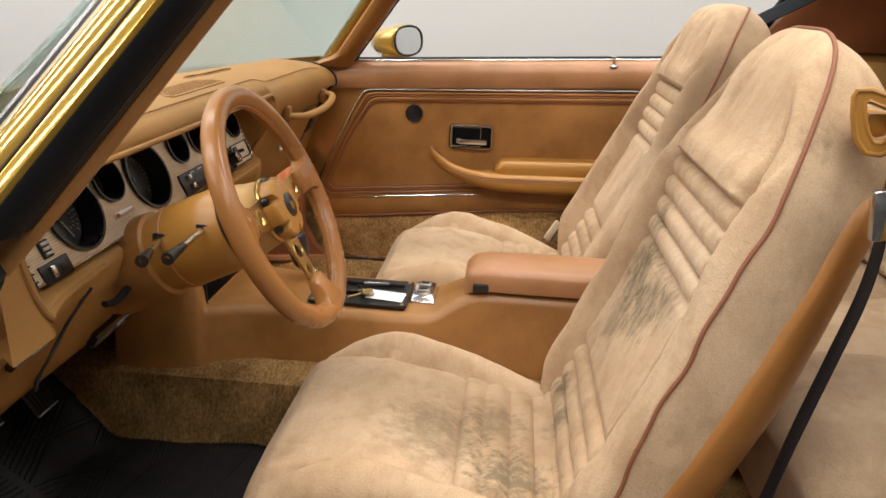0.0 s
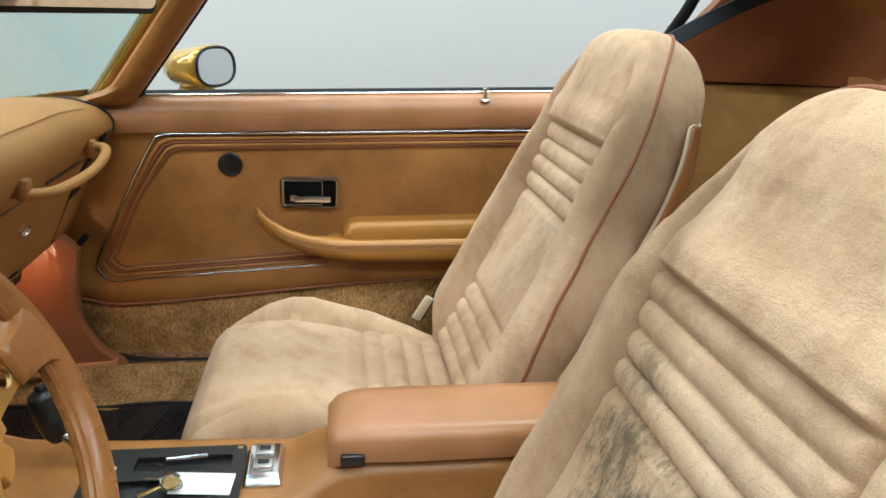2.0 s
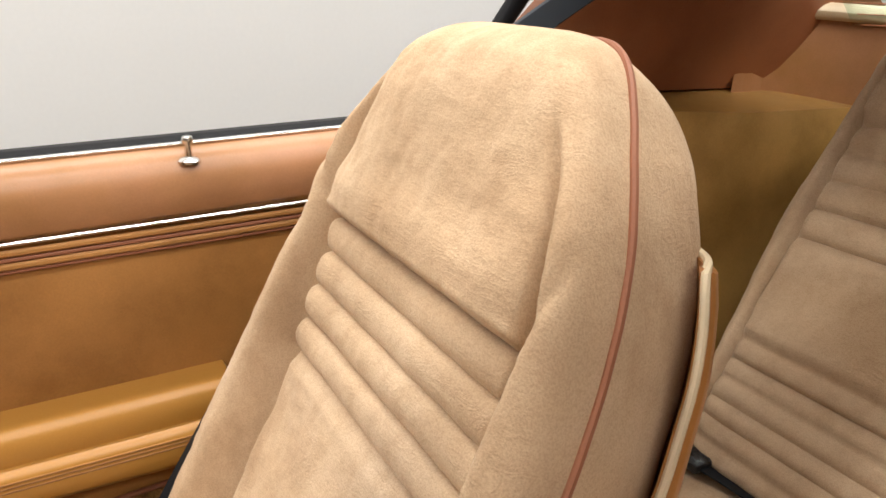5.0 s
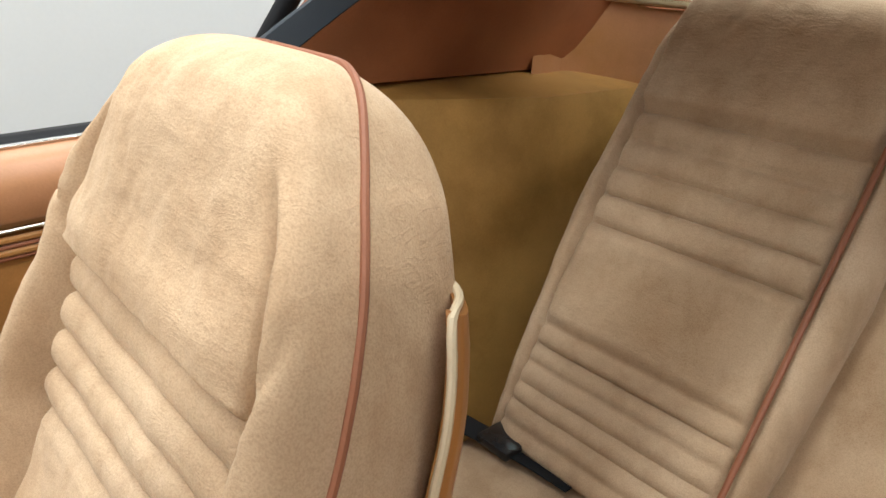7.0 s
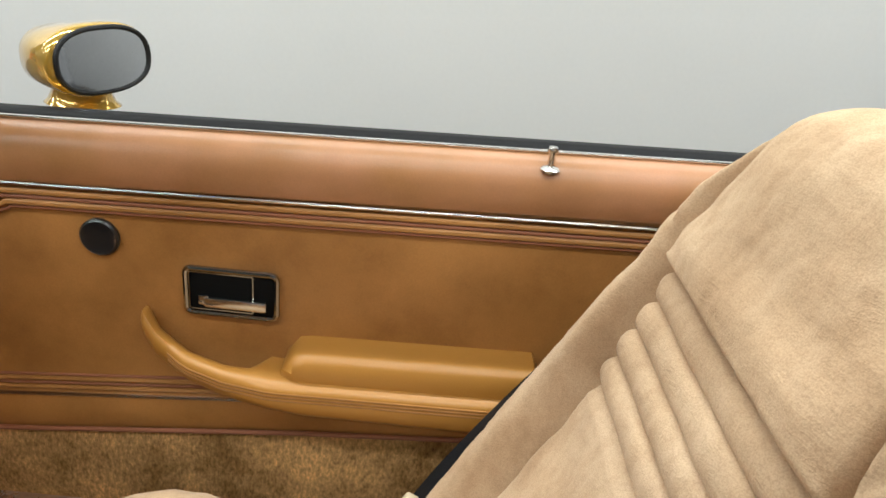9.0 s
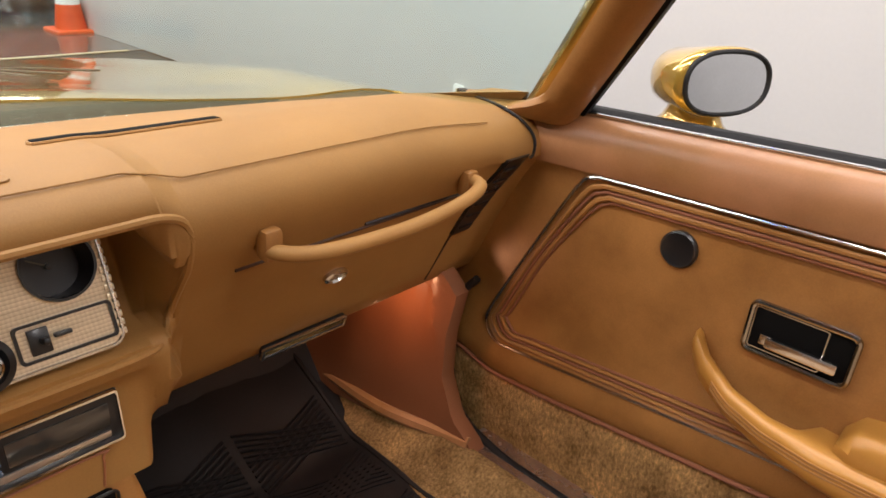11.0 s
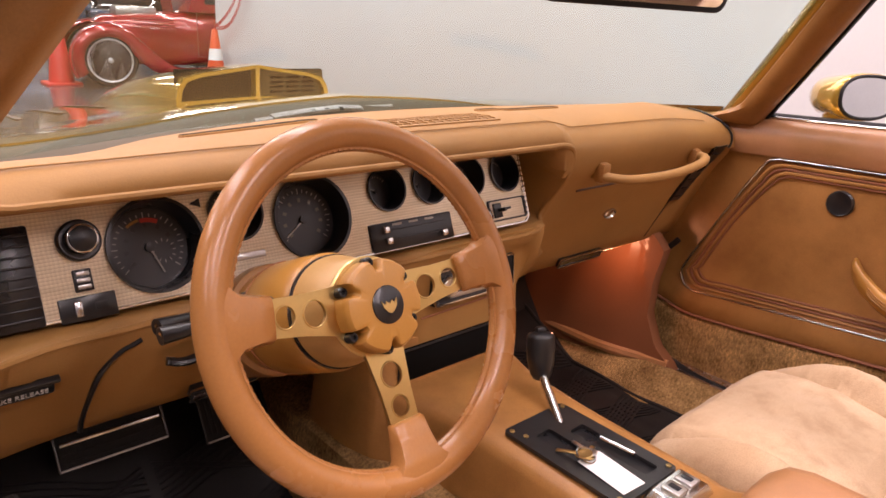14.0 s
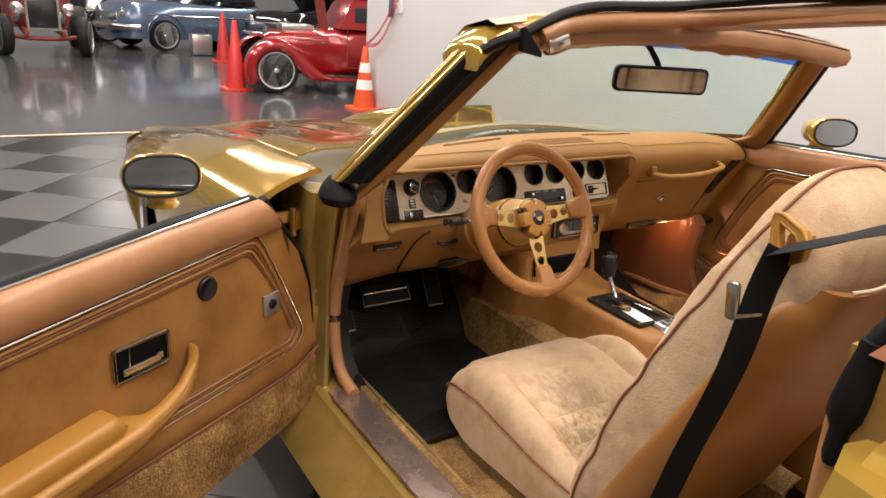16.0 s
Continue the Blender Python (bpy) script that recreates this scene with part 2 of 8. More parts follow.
BRASS = surface("gold_spoke_metal", (0.66, 0.46, 0.18), 0.32, 1.0, vary=0.06, big=10.0, fine=(200.0))
GOLD = surface("gold_metallic_paint", (0.56, 0.352, 0.062), 0.15, 0.55, vary=0.05, big=2.0, fine=900.0, bump=0.03, deep=0.0002, coat=1.0)
JAMB = surface("gold_jamb_paint", (0.46, 0.300, 0.085), 0.30, 0.45, vary=0.12, big=7.0, fine=260.0, bump=0.08, deep=0.0006, coat=0.5, blotch=0.15)
WHITE = plain("white_paper", (0.82, 0.82, 0.80), 0.6)
RED = plain("red_paint", (0.36, 0.012, 0.012), 0.22, 0.25, 1.0)
SKYBLUE = plain("slate_blue_paint", (0.13, 0.19, 0.29), 0.25, 0.4, 1.0)
NIGHT = plain("black_paint", (0.01, 0.01, 0.012), 0.12, 0.0, 1.0)
ALLOY = plain("bright_wheel_metal", (0.78, 0.79, 0.80), 0.30, 0.85)
MAROON = plain("dark_red_trim", (0.25, 0.03, 0.02), 0.5)
BELT = surface("black_webbing", (0.008, 0.009, 0.011), 0.7, spec=0.2, vary=0.15, fine=500.0, bump=0.4, deep=0.0006)
DENIM = surface("navy_webbing", (0.014, 0.020, 0.028), 0.7, vary=0.15, fine=500.0, bump=0.4, deep=0.0006)
ORANGE = plain("safety_orange", (0.75, 0.09, 0.02), 0.45)
CONE = plain("red_cone_plastic", (0.62, 0.035, 0.03), 0.4)
GLASS = glassy("windscreen_glass", (0.86, 0.945, 0.925))
TINT = glassy("blue_tint_band", (0.30, 0.48, 0.95))
CARGLASS = plain("dark_car_glass", (0.02, 0.024, 0.03), 0.06, 0.0, 0.5)
MIRROR = plain("mirror_glass", (0.86, 0.87, 0.88), 0.015, 1.0)
SMOKED = plain("smoked_display", (0.035, 0.034, 0.030), 0.12, 0.0, 0.6)
LCD = plain("dull_display", (0.16, 0.15, 0.11), 0.25)
DIAL = plain("dial_face", (0.03, 0.03, 0.033), 0.4)
MARKS = plain("dial_marks", (0.40, 0.38, 0.34), 0.6)
REDLINE = plain("dial_red", (0.6, 0.05, 0.03), 0.6)
DARKWALL = surface("slate_wall_paint", (0.30, 0.30, 0.31), 0.6, vary=0.05, big=0.8, fine=60.0, bump=0.08, deep=0.001)
SKIRT = surface("gold_hub_paint", (0.47, 0.270, 0.085), 0.42, 0.12, vary=0.06, big=9.0, fine=300.0)
WALL = surface("white_wall_paint", (0.80, 0.795, 0.785), 0.55, vary=0.025, big=0.8, fine=60.0, bump=0.08, deep=0.001)
CEIL = surface("ceiling_paint", (0.62, 0.62, 0.61), 0.8, vary=0.05, big=0.5, fine=40.0)
GREYFLOOR = surface("polished_grey_floor", (0.085, 0.085, 0.090), 0.16, vary=0.18, big=0.9, fine=22.0, bump=0.02, coat=0.3, rough_vary=0.07)
TILE_DARK = surface("dark_floor_tile", (0.009, 0.009, 0.009), 0.30, vary=0.2, big=2.0, fine=90.0, bump=0.15)
TILE_LIGHT = surface("grey_floor_tile", (0.054, 0.051, 0.048), 0.42, vary=0.12, big=2.0, fine=90.0, bump=0.15)


def engine_turned():
    """Pale gold metal with fine level lines and faint overlapping swirls."""
    m, nt, b = _nodes("swirled_aluminium")
    tc = nt.nodes.new("ShaderNodeTexCoord")
    waves = nt.nodes.new("ShaderNodeTexWave")
    waves.wave_type, waves.bands_direction, waves.wave_profile = "BANDS", "Z", "SAW"
    waves.inputs["Scale"].default_value, waves.inputs["Distortion"].default_value = 95.0, 0.8
    waves.inputs["Detail Scale"].default_value, waves.inputs["Detail"].default_value = 9.0, 2.0
    nt.links.new(tc.outputs["Object"], waves.inputs["Vector"])
    cross = nt.nodes.new("ShaderNodeTexWave")
    cross.bands_direction = "X"
    cross.inputs["Scale"].default_value, cross.inputs["Distortion"].default_value = 80.0, 2.5
    nt.links.new(tc.outputs["Object"], cross.inputs["Vector"])
    nz = _noise(nt, 90.0, 4.0, 0.6, (0.2, 1, 1.6))
    tone = _ramp(nt, waves.outputs["Fac"], [(0.05, (0.60, 0.49, 0.34)), (0.25, (0.74, 0.64, 0.47)), (0.9, (0.86, 0.76, 0.58))])
    faint = _ramp(nt, cross.outputs["Fac"], [(0.2, (0.88, 0.87, 0.85)), (0.8, (1, 1, 1))])
    dirt = _ramp(nt, nz.outputs["Fac"], [(0.35, (0.82, 0.80, 0.77)), (0.6, (1, 1, 1))])
    colour = _mix(nt, 0.7, tone.outputs[0], dirt.outputs[0], "MULTIPLY")
    nt.links.new(_mix(nt, 0.7, colour, faint.outputs[0], "MULTIPLY"), b.inputs["Base Color"])
    b.inputs["Metallic"].default_value, b.inputs["Roughness"].default_value = 0.55, 0.40
    _bump(nt, b, waves.outputs["Fac"], 0.4, 0.0010)
    return m


SWIRL = engine_turned()

# ---- shape helpers ----
ORIGIN = {}


def thing(name, loc, label, category, group="", kind=""):
    ob = new(name)
    ob.empty_display_size = 0.05
    ob.location = loc
    ORIGIN[ob.name] = Vector(loc)
    return tagged(ob, label, category, group, kind)


def finish(name, verts, faces, material, smooth=True, sharp=40.0):
    me = bpy.data.meshes.new(name)
    me.from_pydata([tuple(v) for v in verts], [], faces)
    me.validate()
    bm = bmesh.new()
    bm.from_mesh(me)
    bmesh.ops.remove_doubles(bm, verts=bm.verts, dist=1e-5)
    bmesh.ops.recalc_face_normals(bm, faces=bm.faces)
    bm.to_mesh(me)
    bm.free()
    me.materials.append(material)
    if smooth:
        me.polygons.foreach_set("use_smooth", [True] * len(me.polygons))
        me.set_sharp_from_angle(angle=radians(sharp))
    return me


def part(name, shape, material, parent, label="", smooth=True, sharp=40.0):
    """One mesh object under a thing or a part; shape is (verts, faces) in world metres."""
    verts, faces = shape
    o = ORIGIN[parent.name]
    ob = new(name, finish(name, [Vector(v) - o for v in verts], faces, material, smooth, sharp))
    ob.parent = parent
    ORIGIN[ob.name] = o
    return tagged(ob, label)


def solid(name, shape, material, label, category, group="", kind="", smooth=True, sharp=40.0):
    """A thing of one mesh, with its origin at its base."""
    verts, faces = shape
    vs = np.array([tuple(v) for v in verts])
    o = Vector(((vs[:, 0].min() + vs[:, 0].max()) / 2, (vs[:, 1].min() + vs[:, 1].max()) / 2, vs[:, 2].min()))
    ob = new(name, finish(name, [Vector(v) - o for v in verts], faces, material, smooth, sharp))
    ob.location = o
    ORIGIN[ob.name] = o
    return tagged(ob, label, category, group, kind)


def join(*shapes):
    verts, faces = [], []
    for v, f in shapes:
        n = len(verts)
        verts += list(v)
        faces += [[i + n for i in face] for face in f]
    return verts, faces


def moved(shape, m):
    return [m @ Vector(v) for v in shape[0]], shape[1]


def loft(rings, closed=True, caps=True):
    """A skin over rings of equally many points."""
    n = len(rings[0])
    verts = [tuple(p) for r in rings for p in r]
    faces = []
    for a in range(len(rings) - 1):
        for b in range(n if closed else n - 1):
            c = (b + 1) % n
            faces.append([a * n + b, a * n + c, (a + 1) * n + c, (a + 1) * n + b])
    if caps and closed:
        faces.append(list(range(n))[::-1])
        faces.append([(len(rings) - 1) * n + i for i in range(n)])
    return verts, faces


def slab(rows, shift):
    """A closed sheet of even thickness over a grid of points."""
    nr, nc = len(rows), len(rows[0])
    verts = [Vector(p) for r in rows for p in r] + [Vector(p) + Vector(shift) for r in rows for p in r]
    k, faces = nr * nc, []
    for a in range(nr - 1):
        for b in range(nc - 1):
            i = a * nc + b
            faces += [[i, i + 1, i + nc + 1, i + nc], [k + i, k + i + nc, k + i + nc + 1, k + i + 1]]
    rim = list(range(nc)) + [a * nc + nc - 1 for a in range(1, nr)] + [(nr - 1) * nc + b for b in range(nc - 2, -1, -1)] + [a * nc for a in range(nr - 2, 0, -1)]
    for i, j in zip(rim, rim[1:] + rim[:1]):
        faces.append([i, k + i, k + j, j])
    return verts, faces


def smooth_path(points, steps=8, closed=False):
    """Catmull-Rom through the points."""
    p = [Vector(q) for q in points]
    out, n = [], len(p)
    for i in range(n if closed else n - 1):
        if closed:
            a, b, c, d = p[(i - 1) % n], p[i], p[(i + 1) % n], p[(i + 2) % n]
        else:
            b, c = p[i], p[i + 1]
            a = p[i - 1] if i else b + (b - c)
            d = p[i + 2] if i + 2 < n else c + (c - b)
        for k in range(steps):
            t = k / steps
            out.append(0.5 * ((2 * b) + (c - a) * t + (2 * a - 5 * b + 4 * c - d) * t * t + (3 * b - a - 3 * c + d) * t ** 3))
    if not closed:
        out.append(p[-1])
    return out


def tube(points, radius, sides=10, closed=False, up=(0, 0, 1), flat=1.0, taper=None):
    """A round or flattened bar along points. flat: its second half-width over the first."""
    pts = [Vector(p) for p in points]
    n, rings = len(pts), []
    up = Vector(up)
    for i, p in enumerate(pts):
        a = pts[(i - 1) % n] if closed or i else p
        b = pts[(i + 1) % n] if closed or i < n - 1 else p
        ahead = (b - a).normalized()
        side = ahead.cross(up)
        side = side.normalized() if side.length > 1e-4 else Vector((1, 0, 0))
        lift = side.cross(ahead).normalized()
        r = radius * (taper(i / max(1, n - 1)) if taper else 1.0)
        rings.append([p + side * math.cos(w) * r + lift * math.sin(w) * r * flat for w in (2 * math.pi * k / sides for k in range(sides))])
    if closed:
        rings.append(rings[0])
    return loft(rings, True, not closed)


def strap(points, width, thick, across):
    """A flat band along points, its width in the direction across."""
    a = Vector(across).normalized()
    pts, rings = [Vector(p) for p in points], []
    for i, p in enumerate(pts):
        ahead = (pts[min(i + 1, len(pts) - 1)] - pts[max(i - 1, 0)]).normalized()
        w = (a - ahead * a.dot(ahead)).normalized()
        nrm = ahead.cross(w)
        rings.append([p + w * u * width / 2 + nrm * v * thick / 2 for u, v in ((-1, -0.6), (-0.9, -1), (0.9, -1), (1, -0.6), (1, 0.6), (0.9, 1), (-0.9, 1), (-1, 0.6))])
    return loft(rings)


def rbox(center, size, bevel=0.004, m=None, segs=2):
    """A box with rounded edges."""
    bm = bmesh.new()
    bmesh.ops.create_cube(bm, size=1.0)
    bmesh.ops.scale(bm, vec=size, verts=bm.verts)
    if bevel:
        bmesh.ops.bevel(bm, geom=bm.edges[:], offset=min(bevel, min(size) * 0.45), segments=segs, profile=0.5, affect="EDGES")
    bm.verts.index_update()
    verts, faces = [v.co.copy() for v in bm.verts], [[v.index for v in f.verts] for f in bm.faces]
    bm.free()
    t = Matrix.Translation(center)
    return moved((verts, faces), t @ m if m else t)


def plate(loops, thick, m):
    """A flat plate in its own x and y with holes: loops[0] is the outline, the rest are holes. Its front lies at z = 0."""
    from mathutils.geometry import tessellate_polygon
    flat = [Vector((x, y, 0)) for lp in loops for x, y in lp]
    tris = tessellate_polygon([[Vector((x, y, 0)) for x, y in lp] for lp in loops])
    n = len(flat)
    verts = flat + [v + Vector((0, 0, -thick)) for v in flat]
    faces = [list(t) for t in tris] + [[i + n for i in t][::-1] for t in tris]
    start = 0
    for lp in loops:
        for i in range(len(lp)):
            a, b = start + i, start + (i + 1) % len(lp)
            faces.append([a, b, b + n, a + n])
        start += len(lp)
    return moved((verts, faces), m)


def circle(cx, cy, r, n=32):
    return [(cx + r * math.cos(2 * math.pi * k / n), cy + r * math.sin(2 * math.pi * k / n)) for k in range(n)]


def rrect(x0, y0, x1, y1, r, n=5):
    out = []
    for cx, cy, start in ((x1 - r, y1 - r, 0), (x0 + r, y1 - r, 90), (x0 + r, y0 + r, 180), (x1 - r, y0 + r, 270)):
        for k in range(n + 1):
            w = radians(start + 90 * k / n)
            out.append((cx + r * math.cos(w), cy + r * math.sin(w)))
    return out


def lathe(profile, m, n=32):
    """Turns (radius, height) points round z."""
    rings = [[(r * math.cos(2 * math.pi * k / n), r * math.sin(2 * math.pi * k / n), h) for k in range(n)] for r, h in profile]
    return moved(loft(rings), m)


def facing(center, normal, up=(0, 0, 1)):
    """A frame whose z is the normal and whose y is near up."""
    z = Vector(normal).normalized()
    x = Vector(up).cross(z).normalized()
    y = z.cross(x)
    return Matrix.Translation(center) @ Matrix((x, y, z)).transposed().to_4x4()


def lettering(name, text, size, m, material, parent, depth=0.0004):
    cu = bpy.data.curves.new(name, "FONT")
    cu.body, cu.size, cu.extrude, cu.align_x, cu.align_y = text, size, depth, "CENTER", "CENTER"
    tmp = bpy.data.objects.new(name, cu)
    scene.collection.objects.link(tmp)
    me = bpy.data.meshes.new_from_object(tmp.evaluated_get(bpy.context.evaluated_depsgraph_get()))
    bpy.data.objects.remove(tmp)
    shape = [m @ v.co for v in me.vertices], [list(f.vertices) for f in me.polygons]
    bpy.data.meshes.remove(me)
    return part(name, shape, material, parent, "", False)


def lerp(x, knots):
    xs, ys = zip(*knots)
    return float(np.interp(x, xs, ys))


def step(a, b, x):
    t = min(1.0, max(0.0, (x - a) / (b - a)))
    return t * t * (3 - 2 * t)

# ---- the showroom ----
WALL_X, WALL_END = 2.62, 6.85
floor = solid("floor", rbox((2, 14, -0.05), (26, 17.0, 0.10), 0), GREYFLOOR, "polished grey concrete floor with light reflections", "floor", kind="structure")
checker_bed = solid("floor_checker_bed", rbox((2, -2.25, -0.052), (26, 15.5, 0.096), 0), TILE_DARK, "dark bed under the checkered floor tiles", "floor", kind="structure")
solid("wall_east", rbox((WALL_X + 0.1, (WALL_END - 8) / 2, 2.6), (0.2, WALL_END + 8, 5.2), 0.004), WALL, "plain white painted showroom wall", "wall", kind="structure")
solid("wall_east_return", rbox((WALL_X + 0.55, WALL_END - 0.1, 2.6), (0.7, 0.196, 5.196), 0.004), WALL, "short white return wall", "wall", kind="structure")
solid("wall_north", rbox((2, 22.6, 2.6), (26, 0.2, 5.2), 0), DARKWALL, "far grey showroom wall", "wall", kind="structure")
solid("wall_west", rbox((-11.1, 7.3, 2.6), (0.2, 30.6, 5.2), 0), DARKWALL, "dark grey side wall of the showroom", "wall", kind="structure")
solid("wall_south", rbox((-4.1, -8.1, 2.6), (13.8, 0.2, 5.2), 0), DARKWALL, "dark grey rear wall of the showroom", "wall", kind="structure")
solid("wall_far_east", rbox((15.1, 14.6, 2.6), (0.2, 16, 5.2), 0), WALL, "white end wall of the showroom", "wall", kind="structure")
solid("wall_back_room", rbox((9.0, 6.55, 2.6), (12.0, 0.2, 5.2), 0), WALL, "white wall behind the partition", "wall", kind="structure")
solid("ceiling", rbox((2, 7.3, CEILING + 0.06), (26.4, 31, 0.12), 0), CEIL, "flat light grey showroom ceiling", "ceiling", kind="structure")
for lx, ly, length in LAMP_ROWS:
    fixture = thing("ceiling_light", (lx, ly, CEILING - 0.15), "long white tube light fixture on the ceiling", "ceiling light", "ceiling lights")
    part("housing", rbox((lx, ly, CEILING - 0.07), (0.42, length + 0.1, 0.13), 0.01), CEIL, fixture)

# ---- dashboard ----
CX = -0.01  # the car's centre line


def dash_ring(x):
    """The outline of the dashboard across the car at x, from the windscreen round to the firewall."""
    ax = abs(x - CX)
    ws = 0.45 - 0.20 * (ax / 0.72) ** 2
    low = step(-0.53, -0.69, x)
    left = step(-0.45, -0.60, x)
    lip = lerp(x, [(-0.62, 0.176), (-0.56, 0.198), (-0.46, 0.216), (0.2, 0.222)])
    drop = 0.018 * step(0.45, 0.72, ax)
    fall = lerp(x, [(-0.62, 0.036), (-0.5, 0.031), (-0.4, 0.021), (-0.2, 0.014), (0.0, 0.012), (0.3, 0.010), (0.6, 0.004)])
    a = [(ws + 0.02, 0.872 - fall), (ws, 0.893 - fall), (min(0.33, ws - 0.012), 0.903 - max(drop, fall)), (0.27, 0.902 - max(drop, 0.55 * fall)), (0.225, 0.893 - max(drop, 0.2 * fall)), (0.20, 0.878 - drop), (0.192, 0.862), (0.198, 0.852),
         (0.215, 0.849), (0.290, 0.847), (0.325, 0.845), (0.305, 0.79), (0.275, 0.730), (0.246, 0.728), (lip + 0.014, 0.727 + 0.003 * left), (lip + 0.003, 0.722 + 0.006 * left), (lip, 0.712 + 0.008 * left),
         (0.229, 0.672), (0.252, 0.628), (0.276 + 0.01 * low, 0.590 - 0.012 * low), (0.290 + 0.01 * low, 0.573 - 0.018 * low), (0.33, 0.569 - 0.018 * low), (0.50, 0.62)]
    pod = step(-0.105, -0.075, x) * (1 - step(0.135, 0.165, x))
    for i, (y, z) in zip(range(16, 22), ((0.224, 0.702), (0.243, 0.688), (0.249, 0.665), (0.252, 0.620), (0.246, 0.568), (0.40, 0.562))):
        a[i] = (a[i][0] + (y - a[i][0]) * pod, a[i][1] + (z - a[i][1]) * pod)
    b = [(ws + 0.02, 0.872 - fall), (ws, 0.893 - fall), (0.31, 0.900 - max(drop, 0.8 * fall)), (0.255, 0.893 - max(drop, 0.4 * fall)), (0.216, 0.880 - drop), (0.196, 0.864 - drop), (0.189, 0.848 - drop), (0.190, 0.832 - drop),
         (0.194, 0.818), (0.202, 0.804), (0.212, 0.790), (0.224, 0.772), (0.236, 0.750), (0.247, 0.728), (0.254, 0.712), (0.260, 0.700), (0.266, 0.686),
         (0.277, 0.660), (0.291, 0.628), (0.306, 0.600), (0.33, 0.585), (0.40, 0.585), (0.50, 0.62)]
    if x < -0.3:
        b = [(y, z) for y, z in a]
        for i in range(8, 16):
            k = (i - 8) / 7
            b[i] = (0.196 - 0.030 * k, 0.846 - 0.135 * k)
    ring = []
    for i, ((ya, za), (yb, zb)) in enumerate(zip(a, b)):
        round_off = {8: 0.010, 9: 0.006, 14: 0.006, 15: 0.012, 16: 0.016}.get(i, 0.0)
        reach = {12: 0.010, 13: 0.018, 14: 0.024, 15: 0.026, 16: 0.026, 17: 0.022, 18: 0.014}.get(i, 0.0)
        right = min(1.0, min(1.0, max(0.0, (x - 0.150 - reach + round_off) / (0.022 - round_off * 0.5))) * (x > 0) + step(-0.608 + round_off * 0.3, -0.628 + round_off * 0.3, x))
        z = za + (zb - za) * right
        squeeze = lerp(z, [(0.56, 0.95), (0.70, 0.88), (0.78, 0.5), (0.90, 0.5)]) if x < -0.64 else 1.0
        ring.append((x if x >= -0.64 else -0.64 + (x + 0.64) * squeeze, ya + (yb - ya) * right, z))
    return ring


def dash_face(x, z):
    """How far forward the dashboard's rear face lies at x and z, right of the cluster."""
    ring = dash_ring(x)
    pts = sorted((p[2], p[1]) for p in ring[6:20])
    return float(np.interp(z, [p[0] for p in pts], [p[1] for p in pts]))


dashboard = thing("dashboard", (CX, 0.4, 0.6), "tan padded vinyl car dashboard with a silver instrument panel", "dashboard")
xs = sorted(set([round(v, 4) for v in np.linspace(-0.70, 0.725, 58)] + [round(v, 4) for v in np.linspace(-0.64, -0.60, 21)] + [round(v, 4) for v in np.linspace(0.12, 0.21, 58)]))
part("dash_pad", loft([dash_ring(x) for x in xs]), DASH, dashboard, "tan padded vinyl", True, 62)

# instrument panel plate: local x to the right, y up the plate
BEZ_L, BEZ_R = -0.607, 0.122
BEZ = facing(((BEZ_L + BEZ_R) / 2, 0.250, 0.787), (0, -1.0, 0.41))
BEZ_INV = BEZ.inverted()


def on_bezel(x, z):
    """Plate coordinates of a world x and z."""
    p = BEZ_INV @ Vector((x, 0.250 + (z - 0.787) * 0.41, z))
    return p.x, p.y


gauges = [("tachometer", -0.446, 0.787, 0.0485), ("voltmeter_gauge", -0.354, 0.806, 0.031), ("speedometer", -0.257, 0.789, 0.0505),
          ("fuel_gauge", -0.140, 0.809, 0.029), ("temperature_gauge", -0.065, 0.809, 0.029), ("oil_gauge", 0.010, 0.809, 0.029), ("clock", 0.086, 0.809, 0.029)]
hx, hy = (BEZ_R - BEZ_L) / 2, 0.057
holes = [circle(*on_bezel(x, z), r * 0.985, 40) for _, x, z, r in gauges]
panel = part("instrument_panel", plate([rrect(-hx, -hy, hx, hy, 0.012)] + holes, 0.003, BEZ @ Matrix.Translation((0, 0, 0.004))), SWIRL, dashboard, "pale engine-turned metal instrument panel", False)
part("panel_edge", tube([BEZ @ Vector((x, y, 0.004)) for x, y in rrect(-hx, -hy, hx, hy, 0.012)], 0.0022, 6, True, (0, -1, 0.4)), CHROME, panel, "thin bright edge")
